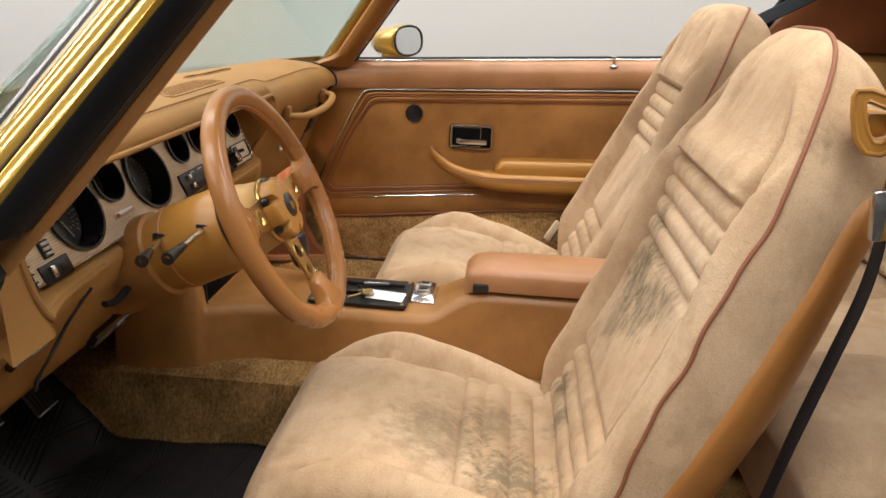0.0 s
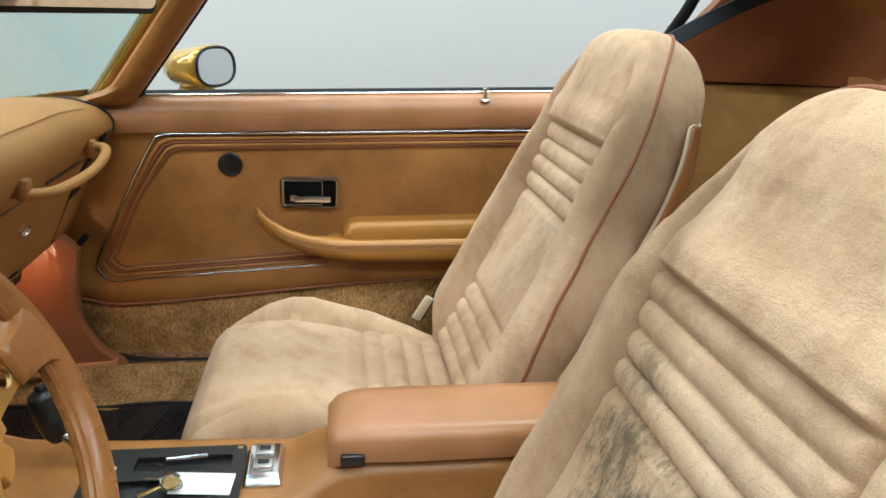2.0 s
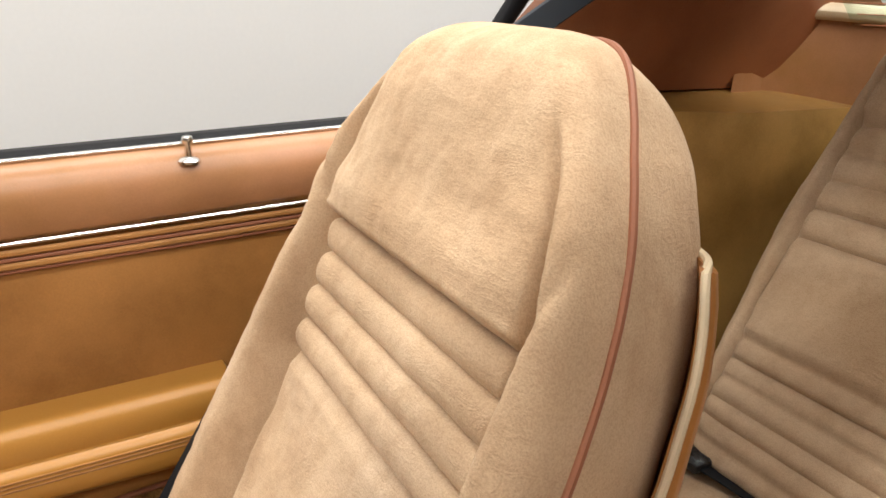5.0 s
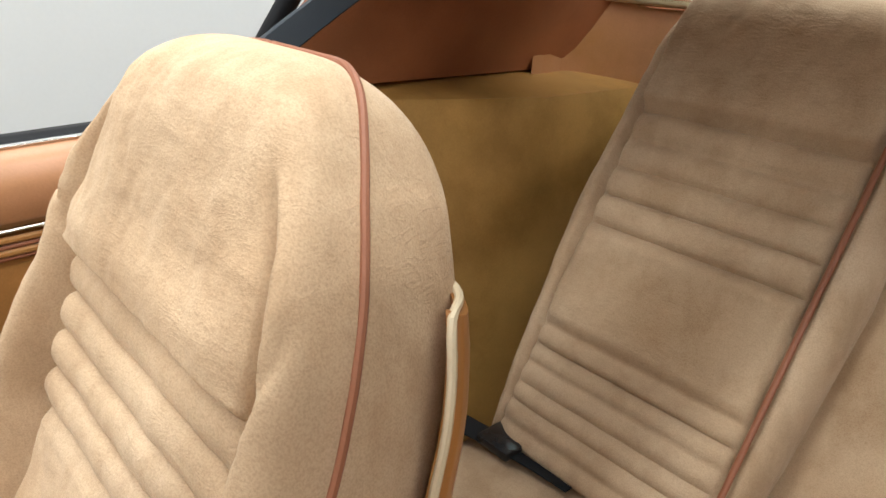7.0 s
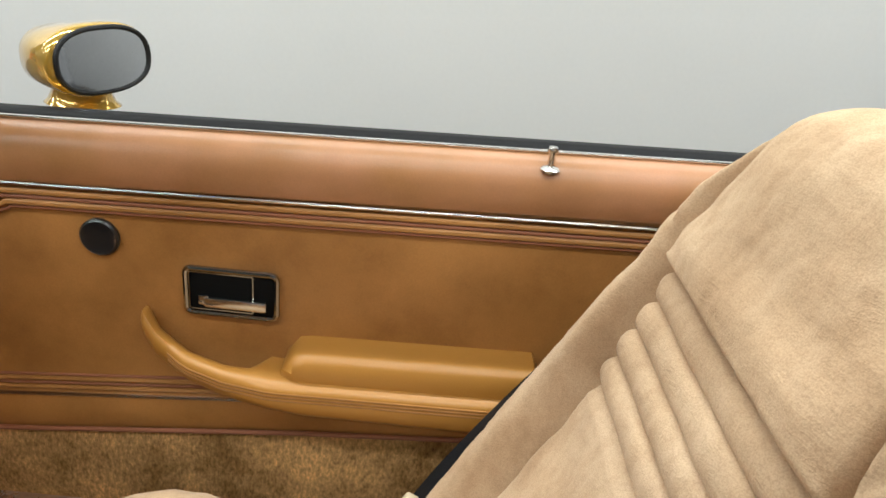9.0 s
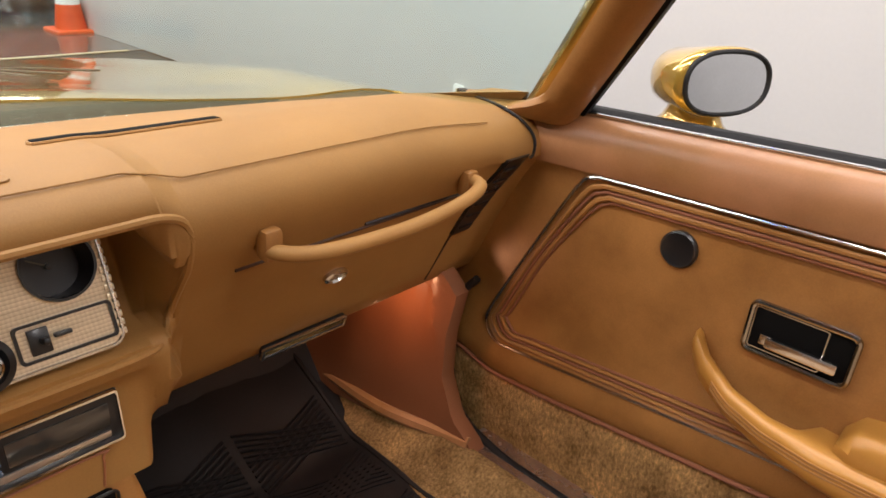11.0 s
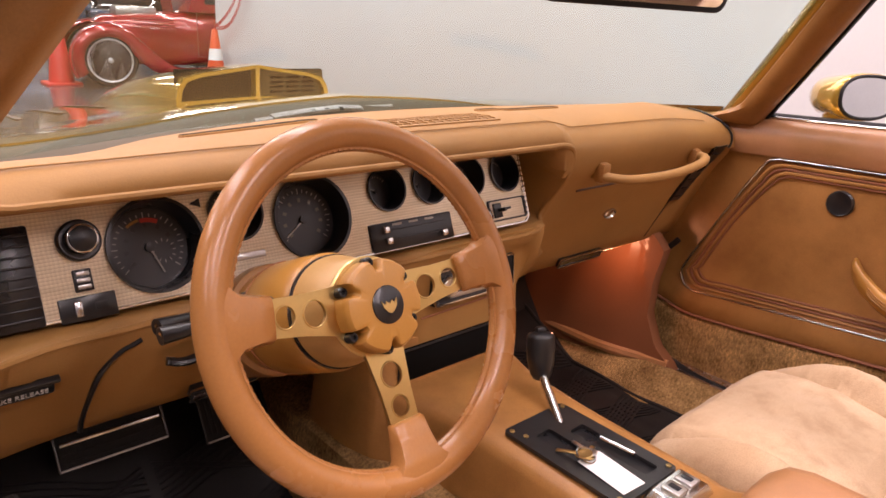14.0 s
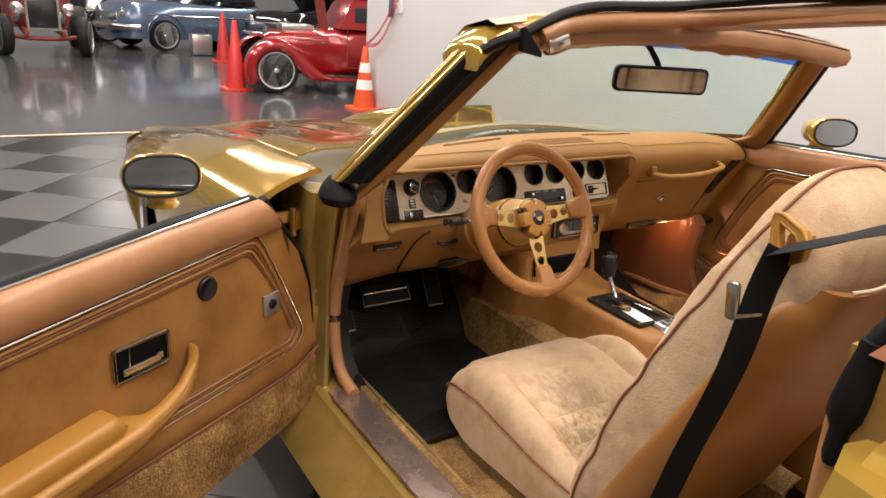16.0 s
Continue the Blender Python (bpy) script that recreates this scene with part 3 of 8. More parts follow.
for gname, gx, gz, gr in gauges:
    u, v = on_bezel(gx, gz)
    at = BEZ @ Matrix.Translation((u, v, 0))
    cup = part(gname, lathe([(gr * 0.99, -0.028), (gr * 0.99, 0.004), (gr * 1.05, 0.006), (gr * 1.05, 0.009), (gr * 0.97, 0.009), (gr * 0.93, 0.0), (gr * 0.90, -0.024), (0.0005, -0.0245)], at, 40), BLACK, dashboard, "round gauge in a black cup")
    part("dial", lathe([(gr * 0.86, -0.026), (gr * 0.86, -0.0225), (0.0005, -0.0222)], at, 36), DIAL, cup)
    big = gr > 0.04
    ticks = []
    for k in range(25 if big else 9):
        w = radians(220 - k * (260 / 24 if big else 100 / 8) - (0 if big else 80))
        rr = gr * 0.72
        t = at @ Matrix.Translation((rr * math.cos(w), rr * math.sin(w), -0.0215)) @ Matrix.Rotation(w, 4, "Z")
        ticks.append(rbox((0, 0, 0), (gr * (0.13 if k % 4 == 0 else 0.07), 0.0011, 0.0004), 0))
        ticks[-1] = moved(ticks[-1], t)
    part("markings", join(*ticks), MARKS, cup, "", False)
    w = radians(-70 if gname == "tachometer" else 215 if big else 150)
    needle = at @ Matrix.Rotation(w, 4, "Z")
    part("needle", moved(rbox((gr * 0.3, 0, -0.0195), (gr * 0.68, 0.0016, 0.001), 0), needle), MARKS if big else LCD, cup, "", False)
    part("hub_cap", lathe([(gr * 0.1, -0.022), (gr * 0.1, -0.018), (0.0004, -0.0175)], at, 16), BLACK, cup)
    if gname == "tachometer":
        arc = [[(gr * r * math.cos(radians(w)), gr * r * math.sin(radians(w)), -0.0212) for r in (0.66, 0.56)] for w in range(62, 100, 4)]
        part("red_arc", moved(loft(arc, False), at), REDLINE, cup, "orange-red warning arc", False)
        arc = [[(gr * r * math.cos(radians(w)), gr * r * math.sin(radians(w)), -0.0212) for r in (0.66, 0.60)] for w in range(100, 131, 4)]
        part("yellow_arc", moved(loft(arc, False), at), MUSTARD, cup, "", False)
        small = at @ Matrix.Translation((gr * 0.30, -gr * 0.12, -0.0212))
        part("small_clock", join(*[moved(rbox((gr * 0.24, 0, 0), (gr * 0.07, 0.0010, 0.0004), 0), small @ Matrix.Rotation(radians(30 * k), 4, "Z")) for k in range(12)]), MARKS, cup, "", False)
    if big:
        inner_marks = [moved(rbox((gr * 0.50, 0, 0), (gr * 0.10, 0.0040, 0.0003), 0), at @ Matrix.Translation((0, 0, -0.0214)) @ Matrix.Rotation(radians(220 - 260 / 8 * k), 4, "Z")) for k in range(9)]
        part("numeral_bars", join(*inner_marks), SATIN if gname == "tachometer" else LCD, cup, "", False)

# ---- steering wheel ----
WHEEL_C = Vector((-0.328, 0.013, 0.776))
WHEEL_N = Vector((0.053, -1.0, 0.4485)).normalized()
WM = facing(WHEEL_C, WHEEL_N)
steering_wheel = thing("steering_wheel", tuple(WHEEL_C), "tan leather steering wheel with three gold drilled spokes", "steering wheel")
R, TR = 0.1635, 0.0148
rim = [WM @ Vector((R * math.cos(w), R * math.sin(w), 0)) for w in (2 * math.pi * k / 120 for k in range(120))]
whl = part("rim", tube(rim, TR, 20, True, WHEEL_N), RIM, steering_wheel, "smooth tan leather rim")
part("rim_seam", tube([WM @ Vector(((R - TR * 0.86) * math.cos(w), (R - TR * 0.86) * math.sin(w), 0)) for w in (2 * math.pi * k / 120 for k in range(120))], 0.0050, 8, True, WHEEL_N), RIM, whl, "stitched seam inside the rim")
part("stitches", join(*[moved(rbox((R - TR - 0.0012, 0, sgn * 0.0035), (0.0014, 0.0034, 0.0012), 0), WM @ Matrix.Rotation(radians(2.5 * k), 4, "Z")) for k in range(144) for sgn in (-1, 1)]), RIM, whl, "", False)
for ang in (172, 4, 270):
    sm = WM @ Matrix.Rotation(radians(ang), 4, "Z")
    outline = [(0.030, -0.0245), (0.050, -0.0215), (0.080, -0.0180), (0.140, -0.0150), (0.140, 0.0150), (0.080, 0.0180), (0.050, 0.0215), (0.030, 0.0245)]
    dip = Matrix.Translation((0, 0, -0.013)) @ Matrix.Rotation(radians(-4.5), 4, "Y")
    sp = part("spoke", plate([outline, circle(0.066, 0, 0.0122, 26), circle(0.0965, 0, 0.0103, 26)], 0.004, sm @ dip), BRASS, steering_wheel, "flat gold metal spoke with two round holes", False)
    for hx_, hr_ in ((0.066, 0.0122), (0.0965, 0.0103)):
        part("hole_rim", tube([sm @ dip @ Vector((hx_ + hr_ * math.cos(w), hr_ * math.sin(w), 0.0)) for w in (2 * math.pi * k / 26 for k in range(26))], 0.0009, 6, True, WHEEL_N), BRASS, sp)
    wrap = [[(x, y * w, zc + zz) for y, zz in ((-1, 0), (-0.85, 0.6 * h), (-0.4, 0.72 * h), (0.4, 0.72 * h), (0.85, 0.6 * h), (1, 0), (0.85, -0.6 * h), (0.4, -0.72 * h), (-0.4, -0.72 * h), (-0.85, -0.6 * h))]
            for x, w, h, zc in ((0.1095, 0.0185, 0.007, -0.004), (0.111, 0.0200, 0.011, -0.004), (0.126, 0.0215, 0.015, -0.003), (0.142, 0.0245, 0.018, -0.001), (0.150, 0.032, 0.0195, 0), (0.158, 0.046, 0.019, 0))]
    part("spoke_wrap", moved(loft(wrap), sm), RIM, sp, "tan leather spoke end", True, 50)
notch = lambda w: 0.0105 * max(math.exp(-((((w - math.radians(30) + math.pi / 6) % (math.pi / 3)) - math.pi / 6) / 0.13) ** 4), 0.0)
hub_rings = [[Vector((k * (0.0440 - notch(w) * n) * math.cos(w), k * (0.0440 - notch(w) * n) * math.sin(w), h)) for w in (2 * math.pi * i / 144 for i in range(144))] for k, n, h in ((1.0, 1, -0.016), (1.0, 1, 0.002), (0.985, 1, 0.006), (0.93, 1, 0.009), (0.80, 0.6, 0.0105), (0.5, 0, 0.0115), (0.02, 0, 0.012))]
hub = part("hub_pad", moved(loft(hub_rings), WM), MUSTARD, steering_wheel, "round tan horn pad with six bolt notches", True, 35)
part("hub_plate", lathe([(0.030, -0.016), (0.0475, -0.016), (0.0485, -0.013), (0.0475, -0.0105), (0.030, -0.0105)], WM, 48), BRASS, hub)
for k in range(6):
    w = radians(30 + 60 * k)
    at = WM @ Matrix.Translation((0.0415 * math.cos(w), 0.0415 * math.sin(w), 0))
    part("bolt", lathe([(0.0050, -0.012), (0.0050, -0.003), (0.0042, -0.001), (0.0024, -0.001), (0.0022, -0.004), (0.0004, -0.004)], at, 14), BLACK, hub)
badge = part("badge", lathe([(0.0178, 0.009), (0.0178, 0.0125), (0.0165, 0.0135), (0.0004, 0.0138)], WM, 36), BLACK, hub, "black round badge with a gold emblem")
vee = [(-0.0115, 0.0055), (-0.0095, -0.0030), (-0.0045, -0.0085), (0.0, -0.0105), (0.0045, -0.0085), (0.0095, -0.0030), (0.0115, 0.0055), (0.0065, 0.0000), (0.0045, 0.0045), (0.0, 0.0005), (-0.0045, 0.0045), (-0.0065, 0.0000)]
part("emblem", plate([[(x * 0.78, y * 0.78) for x, y in vee]], 0.001, WM @ Matrix.Translation((0, 0, 0.0150))), BRASS, badge, "", False)
part("hub_skirt", lathe([(0.044, -0.016), (0.0462, -0.018), (0.0500, -0.040), (0.0560, -0.062), (0.0560, -0.066), (0.044, -0.067)], WM, 48), SKIRT, steering_wheel, "smooth gold hub sleeve")

# steering column
column = thing("steering_column", (-0.325, 0.2, 0.62), "tan plastic steering column with two stalks", "steering column")
CM = facing(WHEEL_C, WHEEL_N)
shroud = part("shroud", lathe([(0.045, -0.070), (0.057, -0.072), (0.0605, -0.078), (0.0615, -0.11), (0.0615, -0.165), (0.058, -0.175), (0.056, -0.30), (0.05, -0.36)], CM, 48), MUSTARD, column, "mustard tan column shroud")
part("collar", lathe([(0.050, -0.066), (0.0575, -0.0665), (0.0575, -0.0705), (0.050, -0.071)], CM, 40), BLACK, column)
part("seam", tube([CM @ Vector((0.0610 * math.cos(w), 0.0610 * math.sin(w), -0.158)) for w in np.linspace(radians(60), radians(300), 30)], 0.0016, 6), RUSTY, shroud)
part("cowl_ring", lathe([(0.058, -0.186), (0.0635, -0.190), (0.0645, -0.20), (0.0645, -0.28)], CM, 40), VINYL, column, "tan surround of the column")
for base, tip in ((Vector((-0.384, 0.167, 0.738)), Vector((-0.489, 0.138, 0.747))), (Vector((-0.384, 0.104, 0.756)), Vector((-0.500, 0.099, 0.757)))):
    stalk = part("stalk", tube([base, base.lerp(tip, 0.5), tip], 0.0038, 10), CHROME, column, "chrome stalk with a black tip")
    part("stalk_tip", tube(smooth_path([base.lerp(tip, 0.60), base.lerp(tip, 0.8), tip]), 0.0072, 12, taper=lambda t: 0.7 + 0.45 * t), BLACK, stalk)
    part("stalk_slot", rbox(base, (0.010, 0.022, 0.016), 0.003), BLACK, stalk)
part("ignition_lock", lathe([(0.016, -0.01), (0.016, 0.004), (0.012, 0.006), (0.0005, 0.006)], facing((-0.275, 0.115, 0.715), (0.9, -0.35, 0.1)), 24), CHROME, column, "chrome ignition lock")
part("column_lever", tube(smooth_path([(-0.40, 0.215, 0.668), (-0.435, 0.212, 0.664), (-0.455, 0.216, 0.668)], 5), 0.0065, 8, flat=0.7), BLACK, column, "black release lever under the column")

# ---- console ----
console = thing("centre_console", (CX, -0.1, 0.28), "tan vinyl centre console between the bucket seats", "console")


def console_ring(y):
    top = lerp(y, [(-0.66, 0.545), (-0.25, 0.545), (-0.215, 0.528), (-0.18, 0.508), (0.02, 0.510), (0.16, 0.512), (0.236, 0.513), (0.248, 0.578), (0.42, 0.585)])
    w = lerp(y, [(-0.66, 0.060), (-0.25, 0.062), (-0.215, 0.070), (-0.16, 0.090), (0.05, 0.095), (0.16, 0.104), (0.235, 0.130), (0.30, 0.137), (0.42, 0.137)])
    foot = lerp(y, [(-0.66, 0.36), (-0.30, 0.40), (0.0, 0.392), (0.42, 0.378)])
    wb = w + lerp(y, [(-0.66, 0.040), (-0.25, 0.040), (-0.16, 0.022), (0.1, 0.016), (0.3, 0.03), (0.42, 0.03)])
    mid = CX + lerp(y, [(-0.25, 0.013), (-0.16, 0.0)])
    return [(mid + s * a, y, z) for s, a, z in ((-1, wb, foot), (-1, wb - 0.002, foot + 0.018), (-1, w + 0.008, top - 0.055), (-1, w, top - 0.018), (-1, w - 0.006, top - 0.005), (-1, w - 0.02, top),
                                               (0, 0, top + 0.001), (1, w - 0.02, top), (1, w - 0.006, top - 0.005), (1, w, top - 0.018), (1, w + 0.008, top - 0.055), (1, wb - 0.002, foot + 0.018), (1, wb, foot))]


part("console_body", loft([console_ring(y) for y in list(np.linspace(-0.66, 0.23, 52)) + [0.236, 0.242, 0.248, 0.27, 0.30, 0.34, 0.38, 0.395]]), VINYL, console, "glossy tan vinyl", True, 60)
lid_ring = lambda y: [(CX + 0.013 + sx * lerp(y, [(-0.66, 0.060), (-0.30, 0.060), (-0.245, 0.055), (-0.232, 0.044)]), y, z + lerp(y, [(-0.66, 0), (-0.27, 0), (-0.245, -0.006), (-0.232, -0.016)])) for sx, z in
                      ((-1, 0.550), (-1.03, 0.565), (-1.0, 0.580), (-0.9, 0.589), (-0.6, 0.593), (0, 0.594), (0.6, 0.593), (0.9, 0.589), (1.0, 0.580), (1.03, 0.565), (1, 0.550))]
lid = part("lid", loft([lid_ring(y) for y in list(np.linspace(-0.66, -0.27, 8)) + [-0.255, -0.245, -0.238, -0.232]]), PINKISH, console, "padded armrest lid of faded tan vinyl", True, 60)
part("latch", rbox((CX - 0.045, -0.262, 0.556), (0.012, 0.030, 0.016), 0.003), BLACK, lid)

# ---- floor pan ----
pan = solid("floor_pan", join(rbox((0, -0.55, 0.235), (1.36, 2.0, 0.05), 0.01), rbox((0, 0.62, 0.42), (1.36, 0.03, 0.46), 0.01)), CARPET, "tan carpet over the floor of the car", "carpet", kind="structure")

# ---- seats ----
def seat(x0, cush_dy, lift, bite_y, bite_z, lean, tall, deep, flat_head, slim, wobble, cloth, label):
    """A high-back bucket seat with its own cushion, backrest, shell and piping. deep: how much further back its rear face lies; flat_head: how much less its head pad stands out; slim: how much its sides have sunk in."""
    st = thing("bucket_seat", (x0, -0.25 + cush_dy, 0.26), label, "car seat", "front bucket seats")
    bite = Vector((x0, bite_y, bite_z))
    along, out = Vector((0, -math.sin(lean), math.cos(lean))), Vector((0, math.cos(lean), math.sin(lean)))
    TOP, KNEE, SQUARE = tall, tall - 0.15, 2.6

    def at(x, s, d):
        return bite + Vector((x, 0, 0)) + along * s + out * d

    def width(s):
        return lerp(s, [(-0.05, 0.205), (0.05, 0.226), (0.2, 0.231), (0.35, 0.222), (0.45, 0.207), (0.53, 0.191), (0.58, 0.176), (0.62, 0.165), (0.65, 0.160), (TOP, 0.158)]) - slim * lerp(s, [(-0.05, 0.3), (0.1, 0.4), (0.36, 0.9), (0.56, 1.0), (0.61, 1.35), (TOP, 1.8)])

    def front(s):
        return lerp(s, [(-0.05, -0.022), (0.02, -0.014), (0.15, -0.018), (0.3, -0.014), (0.36, -0.008), (0.43, 0.004), (0.49, 0.014), (0.52, 0.024), (0.56, 0.034), (0.61, 0.042), (0.65, 0.044), (TOP, 0.040)]) - flat_head * step(0.46, 0.60, s)

    def inner(s):
        return lerp(s, [(-0.05, 0.150), (0.2, 0.150), (0.36, 0.148), (0.49, 0.144), (0.52, 0.145), (0.56, 0.150), (0.60, 0.158), (0.635, 0.166), (TOP, 0.17)])

    def welt(s):
        return lerp(s, [(-0.05, -0.045), (0.10, -0.024), (0.25, -0.006), (0.35, 0.001), (0.45, -0.001), (0.52, 0.002), (0.60, 0.007), (TOP, 0.010)])

    def rear(s):
        return lerp(s, [(-0.05, -0.095), (0.3, -0.108), (0.50, -0.098), (0.58, -0.090), (0.62, -0.082), (TOP, -0.068)]) - deep * step(TOP, 0.60, s)

    def rolls(s):
        """Relief of the middle panel: ribs below, a plain field, four rolls, then the head pad."""
        if 0.0 < s < 0.144:
            return 0.012 * abs(math.sin(math.pi * s / 0.036)) ** 0.34
        if 0.144 <= s < 0.361:
            k = (s - 0.144) / 0.217
            return 0.012 * min(1.0, 12 * k, 12 * (1 - k)) ** 0.5
        if 0.361 <= s < 0.490:
            return 0.015 * abs(math.sin(math.pi * (s - 0.361) / 0.03225)) ** 0.30
        if s >= 0.490:
            return (0.026 - 0.009 * step(0.51, 0.56, s)) * min(1.0, (s - 0.490) / 0.008) ** 0.5
        return 0.0

    def shrink(s):
        return (1 - ((s - KNEE) / (TOP - KNEE)) ** SQUARE) ** (1 / SQUARE) if s > KNEE else 1.0

    def round_over(s):
        return (1 - ((s - TOP + 0.07) / 0.07) ** 2.2) ** (1 / 2.2) if s > TOP - 0.07 else 1.0

    SHARE = 1.0 if flat_head else 0.55
    rings, NS = [], 320
    for i in range(NS + 1):
        s = -0.05 + (TOP + 0.05) * (1 - (1 - i / NS) ** 1.15)
        w, f, dp, back = width(s), front(s), welt(s), rear(s)
        inn = min(inner(s), w - lerp(s, [(0.36, 0.050), (0.49, 0.036), (0.56, 0.029), (TOP, 0.026)]))
        merge = step(0.555, 0.635, s)
        seam = w - 0.034 * (1 - min(1.0, max(0.0, (s - 0.485) / 0.13))) ** 2.2
        k, kd = shrink(min(s, TOP)), round_over(min(s, TOP))
        start = min(inn + 0.016, w - 0.018)
        ring = []
        for j in range(105):
            q = -1 + 2 * j / 104
            q = math.copysign(abs(q) ** 0.8, q)
            x = q * w
            ax = abs(x)
            ridge = f + (0.040 + (0.014 * step(0.47, 0.28, s) if x0 > 0 else -0.020) * (x * x0 > 0)) * (1 - 0.62 * step(0.40, 0.60, s)) * step(-0.05, 0.10, s)
            pad = -0.011 * step(0.488, 0.51, s) * max(0.0, (ax - inn + 0.042) / 0.042) ** 2
            mid = f + pad + rolls(s) * (1 - 0.7 * step(inn - 0.007, inn, ax))
            u = min(1.0, max(0.0, (ax - start) / (w - start)))
            side = dp + (ridge - dp) * (1 - u ** 2.3) ** (1 / 2.3)
            d = mid + (side - mid) * step(inn + 0.001, start, ax) - 0.008 * (1 - step(0.49, 0.53, s)) * math.exp(-((ax - inn) / 0.0035) ** 2)
            d += (dp + (f + rolls(s) - dp) * (1 - min(1.0, abs(q)) ** 6.0) ** (1 / 2.4) - d) * merge
            d -= 0.0042 * step(0.49, 0.53, s) * step(0.635, 0.615, s) * math.exp(-((ax - seam) / 0.003) ** 2)
            pull = 0.0024 * noise.noise(Vector((x * 20 + x0 * 7, s * 14, 3.1))) + 0.0013 * noise.noise(Vector((x * 55, s * 34, x0 * 5))) + 0.0008 * noise.noise(Vector((x * 120, s * 90, x0 * 3)))
            ring.append((x, d + pull * (1 - u ** 6)))
        flank = [(w * (1 - 0.085 * t + 0.024 * math.sin(math.pi * t ** 0.8)) + 0.0016 * noise.noise(Vector((s * 24, t * 6, x0))), dp + (back - dp) * t) for t in np.linspace(0.08, 0.93, 9)]
        ring += flank
        for j in range(1, 20):
            x = w * (1 - 2 * j / 20)
            ring.append((x * 0.92, back - 0.012 * (1 - (abs(x) / w) ** 4)))
        ring += [(-x, d) for x, d in flank[::-1]]
        mid = f * SHARE + back * (1 - SHARE)
        rings.append([at(x * (0.22 + 0.78 * k), s, mid + (d - mid) * kd) for x, d in ring])
    back_part = part("backrest", loft(rings), cloth, st, "worn beige velour backrest with stitched rolls", True, 80)

    def rim_point(s, sgn):
        k, kd = shrink(min(s, TOP)), round_over(min(s, TOP))
        mid = front(s) * SHARE + rear(s) * (1 - SHARE)
        sway = wobble * (math.sin(s * 34) + 0.6 * math.sin(s * 71 + 1)) * step(0.58, 0.45, s)
        return at(sgn * (width(s) * (0.22 + 0.78 * k) + 0.001), s + 0.0015 * (1 - k), mid + (welt(s) - mid) * kd + sway)

    climb = list(np.linspace(0.0, KNEE, 26)) + [KNEE + (TOP - KNEE) * math.sin(v) ** 0.74 for v in np.linspace(0.12, math.pi / 2, 14)]
    part("piping", tube(smooth_path([rim_point(s, -1) for s in climb] + [rim_point(s, 1) for s in climb[::-1]], 3), 0.0027, 8, up=(1, 0.2, 0)), PIPE, back_part, "brown welt")
    # hard rear shell, open towards the cushion, its top edge across the back below the head
    corner = lambda s: 0.955 - 0.11 * step(0.545, 0.590, s) if deep else 1.005 + 0.040 * step(0.40, 0.57, s)
    cap = 0.592 if deep else 0.580
    edge_d = lambda s: lerp(s, [(-0.12, -0.064), (0.3, -0.078), (0.45, -0.080), (0.545, -0.080), (0.59, -0.086)] if deep else [(-0.12, -0.064), (0.3, -0.078), (0.45, -0.077), (0.51, -0.071), (0.58, -0.056)])
    bulge = lambda s: lerp(s, [(-0.12, 0.070), (0.1, 0.085), (0.3, 0.075), (0.4, 0.062), (0.5, 0.046), (0.592, 0.034)]) + deep
    outer = []
    for s in np.linspace(-0.12, cap, 40):
        w = width(max(-0.05, s)) * corner(s)
        row_o, row_i = [], []
        for j in range(41):
            q = math.sin(math.pi / 2 * (-1 + 2 * j / 40))
            d = edge_d(s) - bulge(s) * (1 - abs(q) ** 5.0) ** 0.6
            rise = s + 0.024 * (1 - q * q) * step(0.45, cap, s)
            row_o.append(at(q * w * 1.030, rise, d - 0.004))
            row_i.append(at(q * w * 0.995, rise, d + 0.004))
        outer.append(row_o + row_i[::-1])
    shell = part("rear_shell", loft(outer), SHELL, st, "hard orange-tan plastic seat back", True, 50)
    lip = []
    for sgn, order in ((-1, 1), (1, -1)):
        run = [at(sgn * width(max(-0.05, s)) * 1.016 * corner(s), s, edge_d(s) + 0.002) for s in np.linspace(-0.1, cap - 0.004, 24)]
        over = [at(sgn * q * width(cap) * corner(cap), cap + 0.002 + 0.024 * (1 - q * q), edge_d(cap) - bulge(cap) * (1 - q ** 5.0) ** 0.6) for q in (0.92, 0.8, 0.55, 0.25)]
        lip += (over[1:] if deep else run + over)[::order]
    part("shell_edge", tube(smooth_path(lip, 3), 0.0030, 8, up=(1, 0, 0)), CREAM, shell, "cream edge strip")
    # cushion
    wide = [(-0.48, 0.190), (-0.30, 0.214), (-0.1, 0.222), (0.01, 0.216), (0.04, 0.206), (0.06, 0.190)]
    rings, NY, SH = [], 130, 0.050
    for i in range(NY + 1):
        y = 0.06 - 0.54 * i / NY
        w = lerp(y, wide)
        base = lift + lerp(y, [(-0.48, 0.395), (-0.40, 0.402), (-0.26, 0.428), (-0.10, 0.455), (-0.03, 0.450), (0.02, 0.438), (0.045, 0.418), (0.06, 0.388)])
        bol = lerp(y, [(-0.48, 0.0), (-0.38, 0.020), (-0.25, 0.046), (-0.14, 0.058), (-0.06, 0.044), (0.01, 0.016), (0.06, 0)])
        inn = lerp(y, [(-0.48, 0.150), (-0.1, 0.150), (0.045, 0.165)])
        bottom = lerp(y, [(-0.48, 0.30), (-0.05, 0.30), (0.03, 0.325), (0.06, 0.355)])
        rib = 0.0
        if -0.43 < y < -0.235:
            rib = 0.013 * abs(math.sin(math.pi * (y + 0.43) / 0.039)) ** 0.42
        elif y >= -0.235:
            k = (y + 0.235) / 0.295
            rib = 0.014 * min(1.0, 10 * k, 9 * (1 - k)) ** 0.6 if 0 < k < 1 else 0
        ring = []
